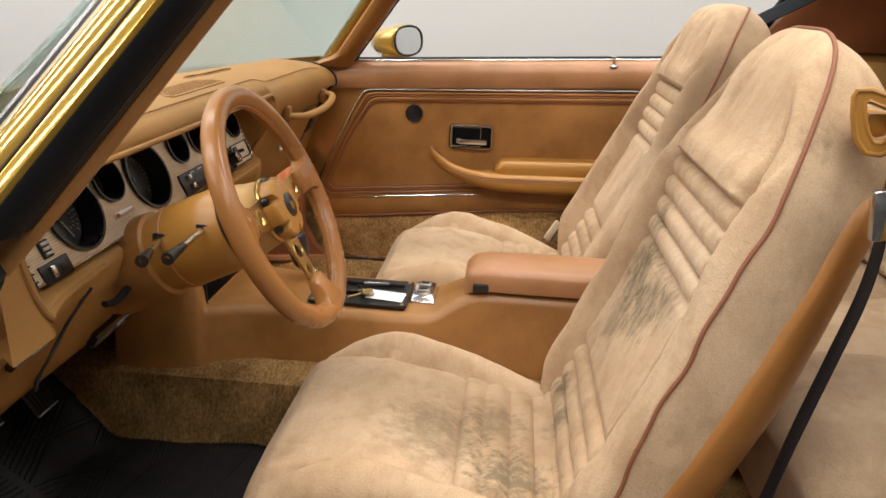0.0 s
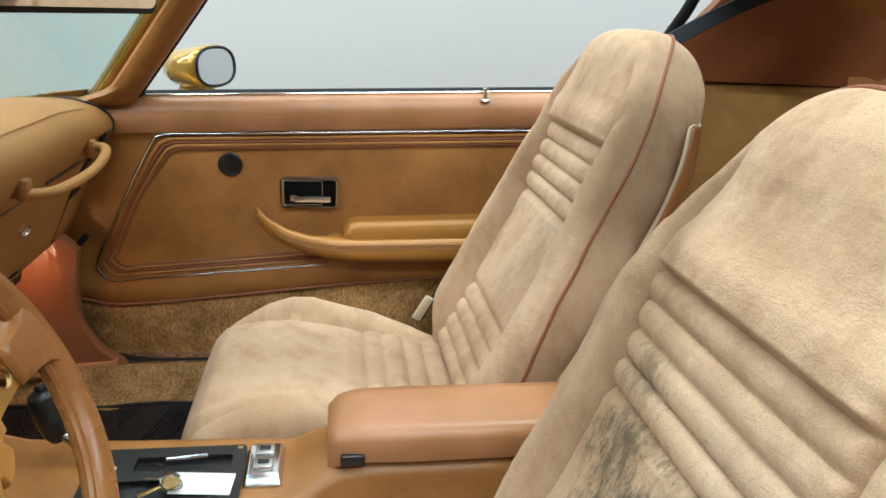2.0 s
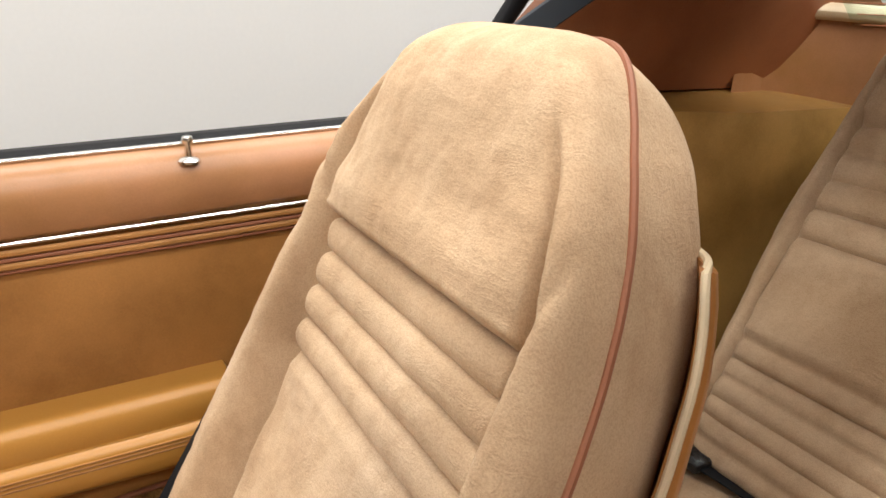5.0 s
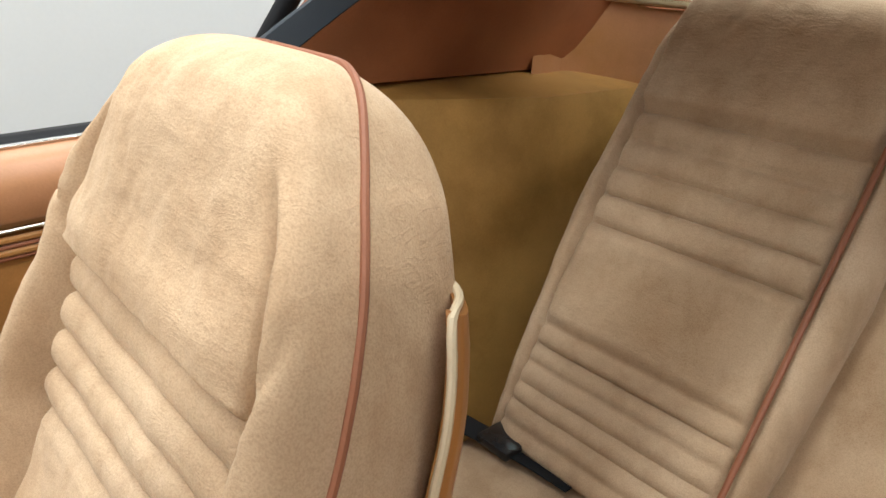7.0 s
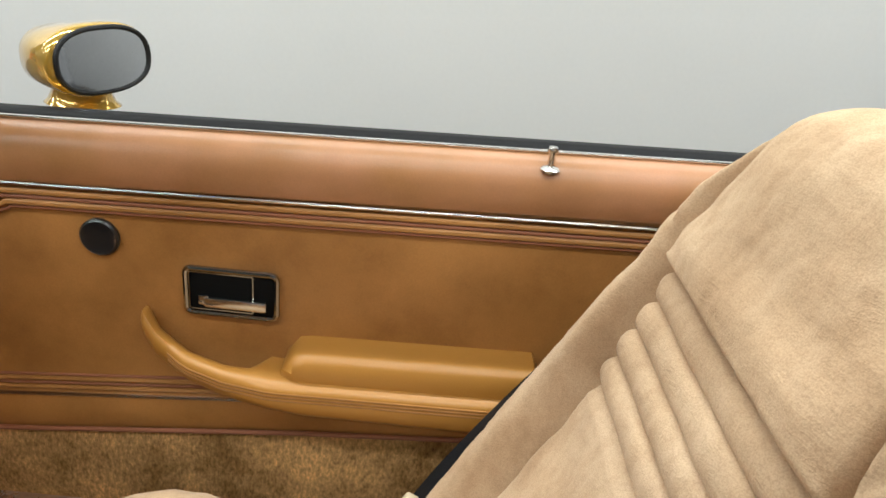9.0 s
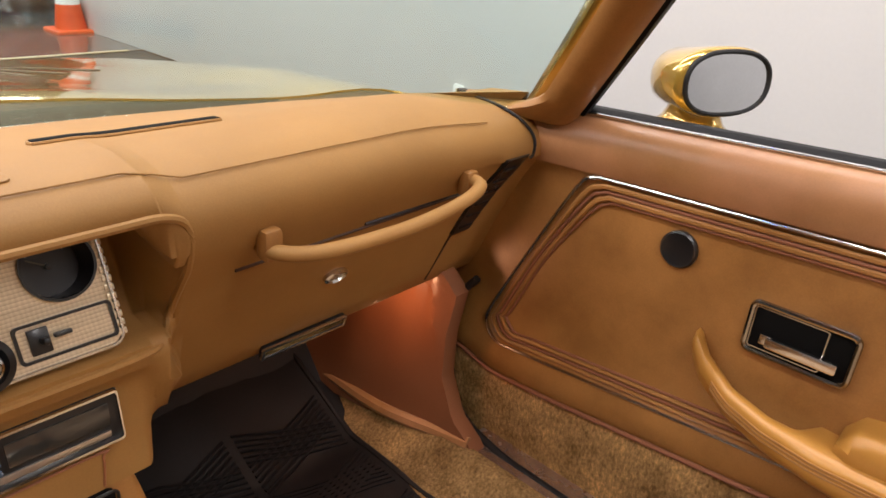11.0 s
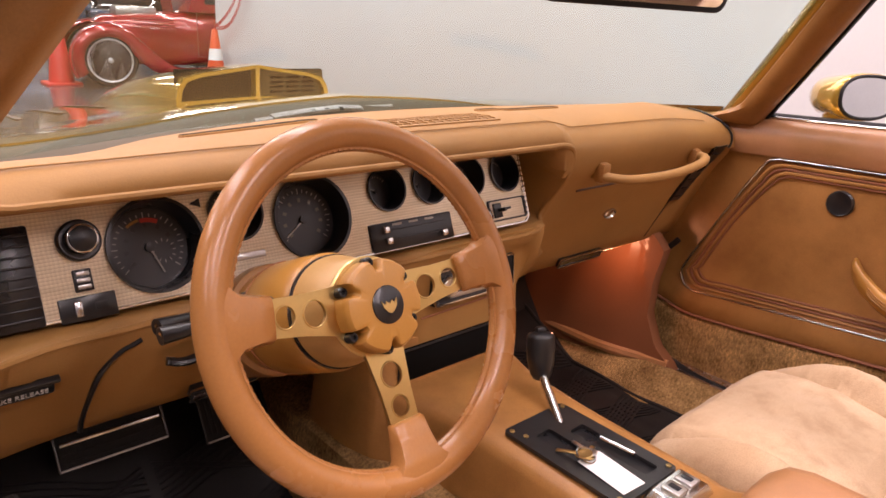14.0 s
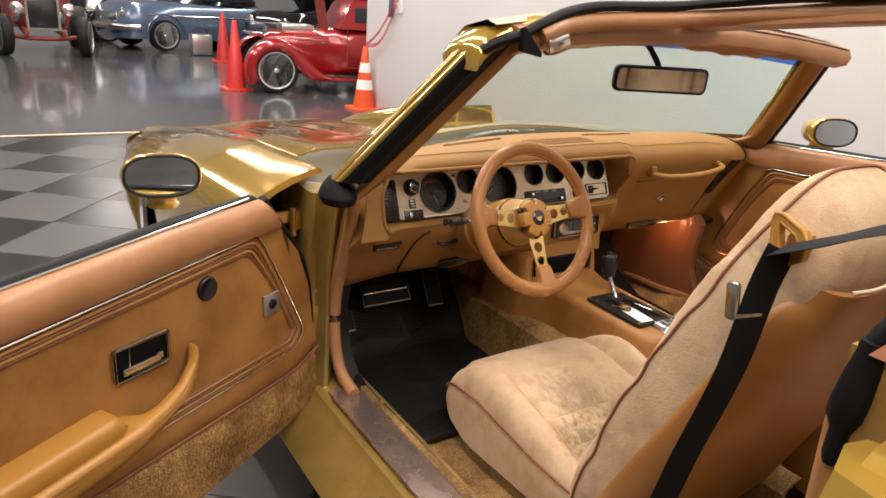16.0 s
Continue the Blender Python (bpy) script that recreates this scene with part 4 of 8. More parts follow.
        for j in range(57):
            q = -1 + 2 * j / 56
            q = math.copysign(abs(q) ** 0.85, q)
            x = q * w
            ax = abs(x)
            z = base + bol * step(inn - 0.016, inn + 0.034, ax) + rib * (1 - step(inn - 0.012, inn - 0.001, ax)) - 0.012 * math.exp(-((ax - inn) / 0.005) ** 2)
            z -= 0.060 * (1 - math.sqrt(max(0.0, 1 - min(1.0, abs(q)) ** 6)))
            z += 0.0022 * noise.noise(Vector((x * 20, y * 16, x0 * 9))) + 0.001 * noise.noise(Vector((x * 55, y * 48, x0)))
            ring.append((x0 + x, y - SH + cush_dy, z))
        yy = y - SH + cush_dy
        for t in np.linspace(0, 1, 8):
            ring.append((x0 + w * (1 - 0.02 * t), yy, (base - 0.062) * (1 - t) + bottom * t))
        for t in np.linspace(0, 1, 6)[1:-1]:
            ring.append((x0 + w * 0.98 * (1 - 2 * t), yy, bottom))
        for t in np.linspace(1, 0, 8):
            ring.append((x0 - w * (1 - 0.02 * t), yy, (base - 0.062) * (1 - t) + bottom * t))
        rings.append(ring)
    cushion = part("cushion", loft(rings), cloth, st, "worn beige velour seat cushion", True, 80)
    rim = [(-0.48, 0.372), (-0.26, 0.405), (-0.10, 0.432), (0.01, 0.420), (0.06, 0.378)]
    edge = lambda sgn: [Vector((x0 + sgn * (lerp(y, wide) + 0.0005), y - SH + cush_dy, lerp(y, rim) - 0.004 + lift)) for y in np.linspace(-0.46, 0.058, 18)]
    ends = [Vector((x0 + u, 0.0625 - SH + cush_dy, 0.374)) for u in (0.15, 0.0, -0.15)]
    part("cushion_piping", tube(smooth_path(edge(1) + ends + edge(-1)[::-1], 3), 0.0030, 8), PIPE, cushion, "brown welt")
    part("seat_base", rbox((x0, -0.24 + cush_dy, 0.285), (0.36, 0.42, 0.05), 0.015), CARPET, st, "carpeted seat base")
    return st


LEAN_P, LEAN_D = radians(27), radians(24.2)
SEAT_D = Vector((-0.322, -0.375, 0.397))


def on_driver(x, s, d=0.0):
    """World place of a spot on the driver's backrest."""
    return (SEAT_D.x + x, SEAT_D.y - math.sin(LEAN_D) * s + math.cos(LEAN_D) * d, SEAT_D.z + math.cos(LEAN_D) * s + math.sin(LEAN_D) * d)


WORN = [(*on_driver(x, s_), r, k) for x, s_, r, k in ((0.075, 0.315, 0.11, 0.9), (-0.01, 0.300, 0.11, 0.75), (-0.075, 0.330, 0.07, 0.6), (0.06, 0.24, 0.09, 0.5), (0.09, 0.395, 0.075, 0.6), (0.195, 0.375, 0.055, 0.75), (0.105, 0.075, 0.055, 0.9), (0.03, 0.055, 0.06, 0.6), (-0.18, 0.60, 0.07, 0.45))]
WORN += [(-0.36, -0.22, 0.46, 0.15, 0.5), (-0.42, -0.33, 0.44, 0.12, 0.75), (-0.30, -0.30, 0.44, 0.10, 0.5)]
VELOUR_P = velour("velour_passenger", [], 0.91)
VELOUR_D = velour("velour_driver", WORN, 0.95)
seat(0.340, -0.01, 0.026, -0.44, 0.445, LEAN_P, 0.688, 0.0, 0.0, 0.017, 0.0012, VELOUR_P, "beige velour bucket seat with rolled headrest panel")
seat(SEAT_D.x, 0.035, 0.0, SEAT_D.y, SEAT_D.z, LEAN_D, 0.696, 0.012, 0.024, 0.016, 0.0026, VELOUR_D, "worn and stained beige velour bucket seat beside the steering wheel")

# ---- doors ----
def door(name, place, flip, label, remote):
    """A door in its own metres: u from the front edge rearward, n inward, z up; place(u, n, z) gives the world point."""
    P = lambda u, n, z: Vector(place(u, n, z))
    dr = thing(name, tuple(P(0, 0, 0.28)), label, "car door", "doors of the car")
    LEN = 1.185
    belt = lambda u: 0.873 + 0.044 * u

    def lead(z):
        """Where the front edge runs: it sweeps back towards the belt on the door that stands open."""
        return lerp(z, [(0.28, 0.0), (0.50, 0.010), (0.58, 0.017), (0.65, 0.032), (0.72, 0.062), (0.81, 0.130), (0.90, 0.190)]) if remote else U0

    def sheet(us, profile, thick=True):
        rings = []
        for u in us:
            rings.append([P(u + max(0.0, lead(z) - U0) * max(0.0, 1 - (u - U0) / 0.40), n, z) for n, z in profile(u)])
        return loft(rings)

    U0 = 0.0 if remote else -0.045
    us = list(np.linspace(U0, LEN, 42))
    lowline = lambda u: lerp(u, [(0, 0.452), (0.08, 0.432), (0.2, 0.440), (0.58, 0.478), (0.85, 0.497), (LEN, 0.505)])
    # inner trim panel: rolled top, flat middle, stepped foot
    def trim(u):
        t, l = belt(u), lowline(u)
        return [(-0.045, t - 0.004), (-0.018, t), (-0.004, t - 0.004), (0.008, t - 0.016), (0.015, t - 0.035), (0.014, t - 0.055), (0.007, t - 0.072), (0.001, t - 0.080),
                (0.000, t - 0.110), (0.002, 0.72), (0.004, 0.62), (0.005, l + 0.07), (0.009, l + 0.055), (0.014, l + 0.035), (0.015, l + 0.012), (0.010, l + 0.001), (-0.03, l), (-0.045, 0.6)]
    panel = part("trim_panel", sheet(us, trim), VINYL, dr, "tan vinyl door trim panel", True, 50)
    top = part("belt_pad", sheet(us, lambda u: [(n + 0.0025, z) for n, z in trim(u)[1:7]] + [(-0.01, belt(u) - 0.06)]), PINKISH, dr, "faded pinkish-tan rolled vinyl top", True, 60)
    part("lower_carpet", sheet(list(np.linspace(U0 + 0.005, LEN, 30)), lambda u: [(-0.02, lowline(u) - 0.002), (0.012, lowline(u) - 0.004), (0.016, lowline(u) - 0.02), (0.016, 0.34), (0.010, 0.295), (-0.03, 0.283)]), DOOR_CARPET, dr, "worn tan carpet along the door foot", True, 60)
    part("carpet_welt", tube([P(u, 0.015, lowline(u) + 0.001) for u in us], 0.0035, 8), PIPE, dr)
    # loops of welts and chrome
    zt = lambda u: 0.806 + 0.030 * (u - 0.2) / 0.8
    zl = lambda u: lerp(u, [(0, 0.470), (0.05, 0.478), (0.11, 0.490), (0.51, 0.523), (0.9, 0.54)])
    def loop(inset, start=1.15, stop=0.535):
        pts = [(u, zt(u) - inset) for u in np.linspace(start, 0.23 + inset * 0.3, 14)]
        pts += [(0.205 + inset * 0.8, zt(0.205) - 0.002 - inset), (0.180 + inset * 0.9, 0.784 - inset * 0.9), (0.115 + inset, 0.660), (0.062 + inset * 1.1, 0.548), (0.056 + inset, 0.515 + inset), (0.078 + inset, 0.490 + inset)]
        pts += [(u, zl(u) + inset) for u in np.linspace(0.12 + inset, stop, 8)]
        return pts
    path = lambda inset, n, stop=0.535: smooth_path([P(u, n + 0.004 * step(0.62, 0.5, z), z) for u, z in loop(inset, stop=stop)], 4)
    part("chrome_strip", tube(path(0.0, 0.0050), 0.0035, 8, flat=0.8), CHROME, dr, "thin bright trim strip")
    for inset, r, mt in ((0.011, 0.0038, VINYL), (0.018, 0.0026, PIPE), (0.025, 0.0040, VINYL), (0.031, 0.0020, PIPE)):
        part("welt", tube(path(inset, 0.0035), r, 7), mt, dr)
    # belt seal and bright edge
    ub = us if remote else [u for u in us if u > 0.12]
    ue = [u for u in us if u > 0.19] if remote else ub
    part("belt_seal", sheet(ub, lambda u: [(-0.040, belt(u) - 0.01), (-0.040, belt(u) + 0.004), (-0.035, belt(u) + 0.008), (-0.022, belt(u) + 0.007), (-0.014, belt(u) + 0.002), (-0.012, belt(u) - 0.004)]), SEAL, dr, "black window seal", True, 50)
    part("bright_edge", tube([P(u, -0.0105, belt(u) + 0.001) for u in ue], 0.0024, 8), CHROME, dr)
    # tweeter
    disc = facing(P(0.336, 0.0, 0.746), place(0, 1, 0) - place(0, 0, 0))
    part("tweeter", lathe([(0.0245, -0.004), (0.0245, 0.005), (0.022, 0.0075), (0.019, 0.006), (0.0005, 0.0065)], disc, 28), BLACK, dr, "small round black speaker")
    # handle box
    hb = facing(P(0.498, 0.002, 0.688), place(0, 1, 0) - place(0, 0, 0))
    box = part("handle_bezel", join(plate([rrect(-0.0575, -0.0315, 0.0575, 0.0315, 0.008), rrect(-0.0545, -0.0285, 0.0545, 0.0285, 0.006)], 0.010, hb @ Matrix.Translation((0, 0, 0.007))), tube([hb @ Vector((x, y, 0.0055)) for x, y in rrect(-0.0575, -0.0315, 0.0575, 0.0315, 0.008)], 0.0038, 8, True, hb.to_3x3() @ Vector((0, 0, 1)))), DARKCHROME, dr, "chrome bezel of the door handle", False)
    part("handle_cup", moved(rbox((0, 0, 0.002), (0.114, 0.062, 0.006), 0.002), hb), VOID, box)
    sgn = 1 if flip else -1
    part("handle_lever", moved(join(rbox((-0.006 * sgn, -0.013, 0.010), (0.080, 0.015, 0.008), 0.0038), rbox((0.034 * sgn, -0.011, 0.009), (0.014, 0.014, 0.005), 0.002)), hb), CHROME, box, "chrome pull lever")
    part("cup_frame", plate([rrect(-0.054, -0.027, 0.028, 0.027, 0.003), rrect(-0.0525, -0.0255, 0.0265, 0.0255, 0.002)], 0.003, hb @ Matrix.Scale(-sgn, 4, (1, 0, 0)) @ Matrix.Translation((0, 0, 0.0065))), DARKCHROME, box, "", False)
    # armrest with its pull strap
    arm = []
    arm_top = lambda u: lerp(u, [(0.386, 0.655), (0.392, 0.656), (0.412, 0.641), (0.452, 0.618), (0.50, 0.605), (0.56, 0.599), (0.93, 0.606)])
    arm_low = lambda u: lerp(u, [(0.386, 0.634), (0.392, 0.622), (0.412, 0.604), (0.452, 0.583), (0.50, 0.566), (0.56, 0.551), (0.60, 0.546), (0.85, 0.545), (0.93, 0.565)])
    arm_out = lambda u: lerp(u, [(0.386, 0.022), (0.392, 0.032), (0.412, 0.047), (0.452, 0.061), (0.50, 0.067), (0.56, 0.071), (0.89, 0.072), (0.93, 0.016)])
    arm_in = lambda u: lerp(u, [(0.386, -0.006), (0.395, 0.008), (0.412, 0.024), (0.452, 0.036), (0.50, 0.040), (0.53, 0.036), (0.550, 0.0), (0.93, 0.0)])
    for u in np.concatenate([np.linspace(0.386, 0.412, 9), np.linspace(0.42, 0.55, 18), np.linspace(0.56, 0.93, 26)]):
        ni, no, tz, lz = arm_in(u), arm_out(u), arm_top(u), arm_low(u)
        w = no - ni
        arm.append([P(u, n, z) for n, z in ((ni, lz + 0.006), (ni + 0.25 * w, lz + 0.001), (ni + 0.65 * w, lz), (ni + 0.90 * w, lz + 0.006), (no, lz + 0.016), (no + 0.001, (tz + lz) / 2), (no, tz - 0.010), (ni + 0.95 * w, tz - 0.004), (ni + 0.82 * w, tz), (ni + 0.30 * w, tz), (ni, tz - 0.005))])
    armrest = part("armrest", loft(arm), MUSTARD, dr, "mustard vinyl armrest running into a pull handle", True, 55)
    pad = []
    for u in np.linspace(0.570, 0.905, 22):
        k = step(0.570, 0.590, u) * (1 - step(0.89, 0.905, u))
        h = 0.600 + (0.034 + 0.03 * (u - 0.57)) * (0.30 + 0.70 * k)
        nn = 0.058 * (0.8 + 0.2 * k)
        pad.append([P(u, n, z) for n, z in ((0.0, 0.598), (nn, 0.598), (nn + 0.003, 0.612), (nn - 0.001, h - 0.009), (nn - 0.006, h - 0.002), (nn - 0.014, h), (0.0, h))])
    part("arm_pad", loft(pad), MUSTARD, armrest, "", True, 60)
    for dz in (0.011, 0.016, 0.021):
        part("arm_welt", tube([P(u, arm_out(u) + 0.0006, arm_top(u) - dz) for u in np.linspace(0.43, 0.89, 34)], 0.0012, 6), VINYL, armrest)
    # lock knob
    kb = P(0.869, 0.007, belt(0.869) - 0.017)
    knob = part("lock_knob", lathe([(0.012, 0.0), (0.0125, 0.003), (0.009, 0.006), (0.004, 0.007), (0.0035, 0.020), (0.006, 0.0235), (0.0065, 0.026), (0.005, 0.029), (0.0004, 0.0295)], Matrix.Translation(kb) @ Matrix.Diagonal((1, 1, 1, 1)), 20), CHROME, dr, "chrome lock button")
    # outer skin
    skin = lambda u: [(-0.034, belt(u) - 0.002), (-0.060, belt(u) - 0.004), (-0.105, belt(u) - 0.03), (-0.150, 0.72), (-0.172, 0.60), (-0.160, 0.45), (-0.125, 0.30), (-0.105, 0.26), (-0.06, 0.262), (-0.045, 0.28), (-0.045, 0.6)]
    part("outer_skin", sheet(us, skin), GOLD, dr, "gold metallic outer door skin", True, 60)
    part("edge_seal", tube(smooth_path([P(lead(z) - 0.008, -0.012, z) for z in (0.87, 0.83, 0.77, 0.71, 0.65, 0.58, 0.48, 0.38, 0.29)], 6), 0.011 if remote else 0.009, 10), SEAL, dr, "black door edge seal")
    if remote:
        rm = facing(P(0.160, 0.005, 0.636), place(0, 1, 0) - place(0, 0, 0))
        base = part("mirror_control", moved(rbox((0, 0, 0.003), (0.048, 0.048, 0.005), 0.002), rm), PLATE, dr, "square metal plate of the mirror control")
        part("joystick_socket", lathe([(0.011, 0.004), (0.011, 0.009), (0.006, 0.010), (0.005, 0.006), (0.0004, 0.006)], rm, 20), BLACK, base)
    return dr


east = lambda u, n, z: Vector((0.710 - n, 0.31 - u, z))
SWING, SAG = radians(60.2), 0.105
DH = Vector((-0.740, 0.312, -0.043))
west = lambda u, n, z: DH + Vector((-math.sin(SWING) * u + math.cos(SWING) * n, -math.cos(SWING) * u - math.sin(SWING) * n, z - SAG * u))
door("passenger_door", east, False, "closed car door with tan vinyl trim and a mustard armrest", False)
door("driver_door", west, True, "open gold car door with tan vinyl trim and carpet foot", True)


# ---- door mirrors ----
def wing_mirror(center, face, glass_face, label):
    """A bullet-shaped gold housing with its glass facing along face."""
    wm = thing("wing_mirror", tuple(center - Vector((0, 0, 0.055))), label, "car mirror", "wing mirrors")
    m = facing(center, face)
    oval = lambda rx, ry, z: [Vector((rx * math.copysign(abs(math.cos(w)) ** 0.8, math.cos(w)), ry * math.copysign(abs(math.sin(w)) ** 0.8, math.sin(w)), z)) for w in (2 * math.pi * k / 36 for k in range(36))]
    rings = [oval(0.072, 0.042, 0.0), oval(0.0765, 0.046, -0.004), oval(0.0765, 0.046, -0.016), oval(0.072, 0.043, -0.045), oval(0.060, 0.040, -0.08), oval(0.042, 0.028, -0.105), oval(0.018, 0.012, -0.118), oval(0.004, 0.003, -0.121)]
    shell = part("housing", moved(loft(rings), m), GOLD, wm, "gold bullet-shaped housing", True, 70)
    part("glass", moved(loft([oval(0.068, 0.0385, 0.0), oval(0.068, 0.0385, 0.0035)]), facing(m @ Vector((0, 0, 0.0)), glass_face)), MIRROR, wm, "mirror glass", True, 30)
    part("gasket", tube([m @ v for v in oval(0.0705, 0.0405, 0.0025)], 0.0034, 8, True, face), RUBBER, wm, "black rim")
    foot = center + Vector((0, 0, -0.030)) - Vector(face).normalized() * 0.05
    stem = [[foot + Vector((a * 0.030 * k, b * 0.045 * k, dz)) for a, b in ((math.cos(w), math.sin(w)) for w in (2 * math.pi * i / 16 for i in range(16)))] for k, dz in ((0.9, 0.0), (0.85, -0.015), (1.0, -0.028), (1.15, -0.034))]
    part("stem", loft(stem), GOLD, wm)
    return wm


wing_mirror(Vector((0.850, 0.016, 0.931)), Vector((-0.42, -0.90, 0.07)), Vector((-0.405, -0.908, 0.08)), "gold bullet door mirror on the closed door")
dm = Vector((-1.070, 0.300, 0.858))
wing_mirror(dm, Vector((-0.10, -0.98, 0.12)), Vector((-0.095, -0.98, 0.03)), "gold bullet door mirror on the open door")

# ---- body shell ----
shell_body = thing("gold_coupe", (CX, 0.5, 0.15), "gold metallic body of a seventies sports coupe", "car")


def hood_z(x, y):
    """Height of the bonnet and wing tops."""
    ax = abs(x - CX)
    fall = lerp(y, [(0.40, 0.858), (0.8, 0.834), (1.4, 0.752), (2.0, 0.655), (2.45, 0.572)])
    crease = 0.018 * math.exp(-((ax - 0.66) / 0.10) ** 2)
    bulge = 0.020 * (1 - step(0.18, 0.42, ax)) * step(0.4, 0.6, y)
    round_off = -0.30 * max(0.0, ax - 0.70) ** 1.6 - 0.02 * (ax / 0.7) ** 2
    lip = lerp(ax, [(0, 0.028), (0.1, 0.024), (0.2, 0.019), (0.4, 0.018), (0.55, 0.010), (0.7, 0.0)]) * step(0.80, 0.55, y)
    return fall + crease + bulge + round_off + lip


def hood_back(x):
    """Where the bonnet's rear edge lies."""
    return 0.545 - 0.07 * ((x - CX) / 0.7) ** 2


rows = []
for u in np.linspace(0, 1, 40):
    row = []
    for v in np.linspace(-1, 1, 41):
        x = CX + v * 0.71
        y = hood_back(x) + (2.52 - hood_back(x)) * u ** 1.15
        row.append((x, y, hood_z(x, y)))
    rows.append(row)
part("bonnet", slab(rows, (0, 0, -0.012)), GOLD, shell_body, "gold bonnet", True, 60)
for sgn, nm in ((-1, "front_wing"), (1, "front_wing")):
    rows = []
    for y in np.linspace(0.325, 2.50, 41):
        half = lerp(y, [(0.30, 0.900), (1.2, 0.915), (1.9, 0.90), (2.35, 0.84), (2.50, 0.76)])
        arch = 0.36 - abs(y - 1.55)
        low = 0.22 if abs(y - 1.55) > 0.36 else 0.30 + math.sqrt(max(0.0, 0.36 ** 2 - (y - 1.55) ** 2))
        pts = []
        for k in range(9):
            ax = 0.714 + (half - 0.714) * k / 8 * 0.96
            pts.append((CX + sgn * ax, y, hood_z(CX + ax, y) - 0.05 * (k / 8) ** 3))
        zt = pts[-1][2]
        for k in range(1, 11):
            t = k / 10
            pts.append((CX + sgn * (half + 0.022 * math.sin(math.pi * min(1, t * 1.1)) - 0.03 * t), y, zt + (min(low, zt - 0.05) - zt) * t))
        rows.append(pts)
    part(nm, slab(rows, (-sgn * 0.012, 0, -0.012)), GOLD, shell_body, "gold front wing", True, 60)
for k in range(7):
    stroke = [(CX + 0.10 + 0.07 * k - 0.05 * u * k / 3, 0.95 + 0.10 * k * 0.3 + 0.55 * u, 0) for u in np.linspace(0, 1, 9)]
    for side in (-1, 1):
        part("decal_stroke", strap([(CX + side * (x - CX), y + 0.05 * math.sin(3 * (x - CX)), hood_z(CX + side * (x - CX), y + 0.05 * math.sin(3 * (x - CX))) + 0.0012) for x, y, _ in stroke], 0.014, 0.001, (1, 0, 0)), UMBER, shell_body, "dark brown stroke of the bonnet decal")
# nose
part("nose", loft([[(CX + w * math.cos(a), 2.46 + 0.13 * math.sin(a) * (1 - 0.3 * t), z) for a in np.linspace(math.pi, 0, 17)] for t, z, w in ((0, 0.56, 0.74), (0.2, 0.53, 0.80), (0.6, 0.45, 0.82), (1, 0.25, 0.78))], False), GOLD, shell_body, "gold nose")
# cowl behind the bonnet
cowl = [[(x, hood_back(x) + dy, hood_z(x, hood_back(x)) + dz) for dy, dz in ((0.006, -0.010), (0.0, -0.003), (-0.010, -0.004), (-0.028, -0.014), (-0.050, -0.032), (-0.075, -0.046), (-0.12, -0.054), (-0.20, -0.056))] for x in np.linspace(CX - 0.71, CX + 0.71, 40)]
# Shade and dark reflection sit in the strip's colour.
part("cowl", loft(cowl, False), SHADED_GOLD, shell_body, "gold cowl strip under the windscreen with shade in its colour")
# shaker scoop
scoop = thing("bonnet_scoop", (-0.062, 0.95, 0.85), "gold bonnet scoop with a dark rear opening", "bonnet scoop")
sc = []
for y, k, h, low in ((0.755, 1.0, 0.064, 0), (0.80, 1.01, 0.064, 0.002), (0.92, 1.0, 0.060, 0.012), (1.08, 0.95, 0.050, 0.032), (1.25, 0.86, 0.036, 0.060), (1.42, 0.72, 0.016, 0.092)):
    sc.append([(-0.064 + a * 0.155 * k, y, 0.852 - low + z * h / 0.064) for a, z in ((-1, (hood_z(-0.064, y) - 0.03 - 0.852) * 0.064 / h), (-1.0, 0.012), (-0.97, 0.034), (-0.90, 0.050), (-0.7, 0.059), (0, 0.073), (0.7, 0.059), (0.90, 0.050), (0.97, 0.034), (1.0, 0.012), (1, (hood_z(-0.064, y) - 0.03 - 0.852) * 0.064 / h))])
part("scoop_shell", loft(sc, False), GOLD, scoop, "", True, 60)
mouth = Matrix.Translation((-0.064, 0.754, 0.888)) @ Matrix.Rotation(radians(90), 4, "X")
frame_out, left_hole, right_hole = [(-0.155, -0.040), (0.155, -0.040), (0.155, -0.024), (0.151, -0.004), (0.139, 0.013), (0.108, 0.022), (0.0, 0.037), (-0.108, 0.022), (-0.139, 0.013), (-0.151, -0.004), (-0.155, -0.024)], [(-0.146, -0.026), (-0.004, -0.020), (-0.004, 0.030), (-0.108, 0.0155), (-0.132, 0.008), (-0.142, -0.006)], [(0.004, -0.020), (0.146, -0.026), (0.142, -0.006), (0.132, 0.008), (0.108, 0.0155), (0.004, 0.030)]
part("scoop_frame", plate([frame_out, left_hole, right_hole], 0.02, mouth), GOLD, scoop, "", False)
part("scoop_mesh", moved(rbox((0, 0, -0.020), (0.296, 0.056, 0.004), 0), mouth), VOID, scoop, "black backing")
# Panel colour holds the shade inside the scoop mouth.
slotted = part("slotted_panel", moved(rbox((0.075, -0.002, -0.015), (0.146, 0.056, 0.004), 0), mouth), SHADED_GOLD, scoop, "gold panel with black slots, coloured as in shade")
for k in range(4):
    for j in range(3):
        part("slot", moved(rbox((0.046 + 0.034 * j, -0.0135 + 0.0088 * k, -0.0126), (0.027 - 0.008 * (k == 3 and j == 2), 0.0046, 0.002), 0.0008), mouth), VOID, slotted)
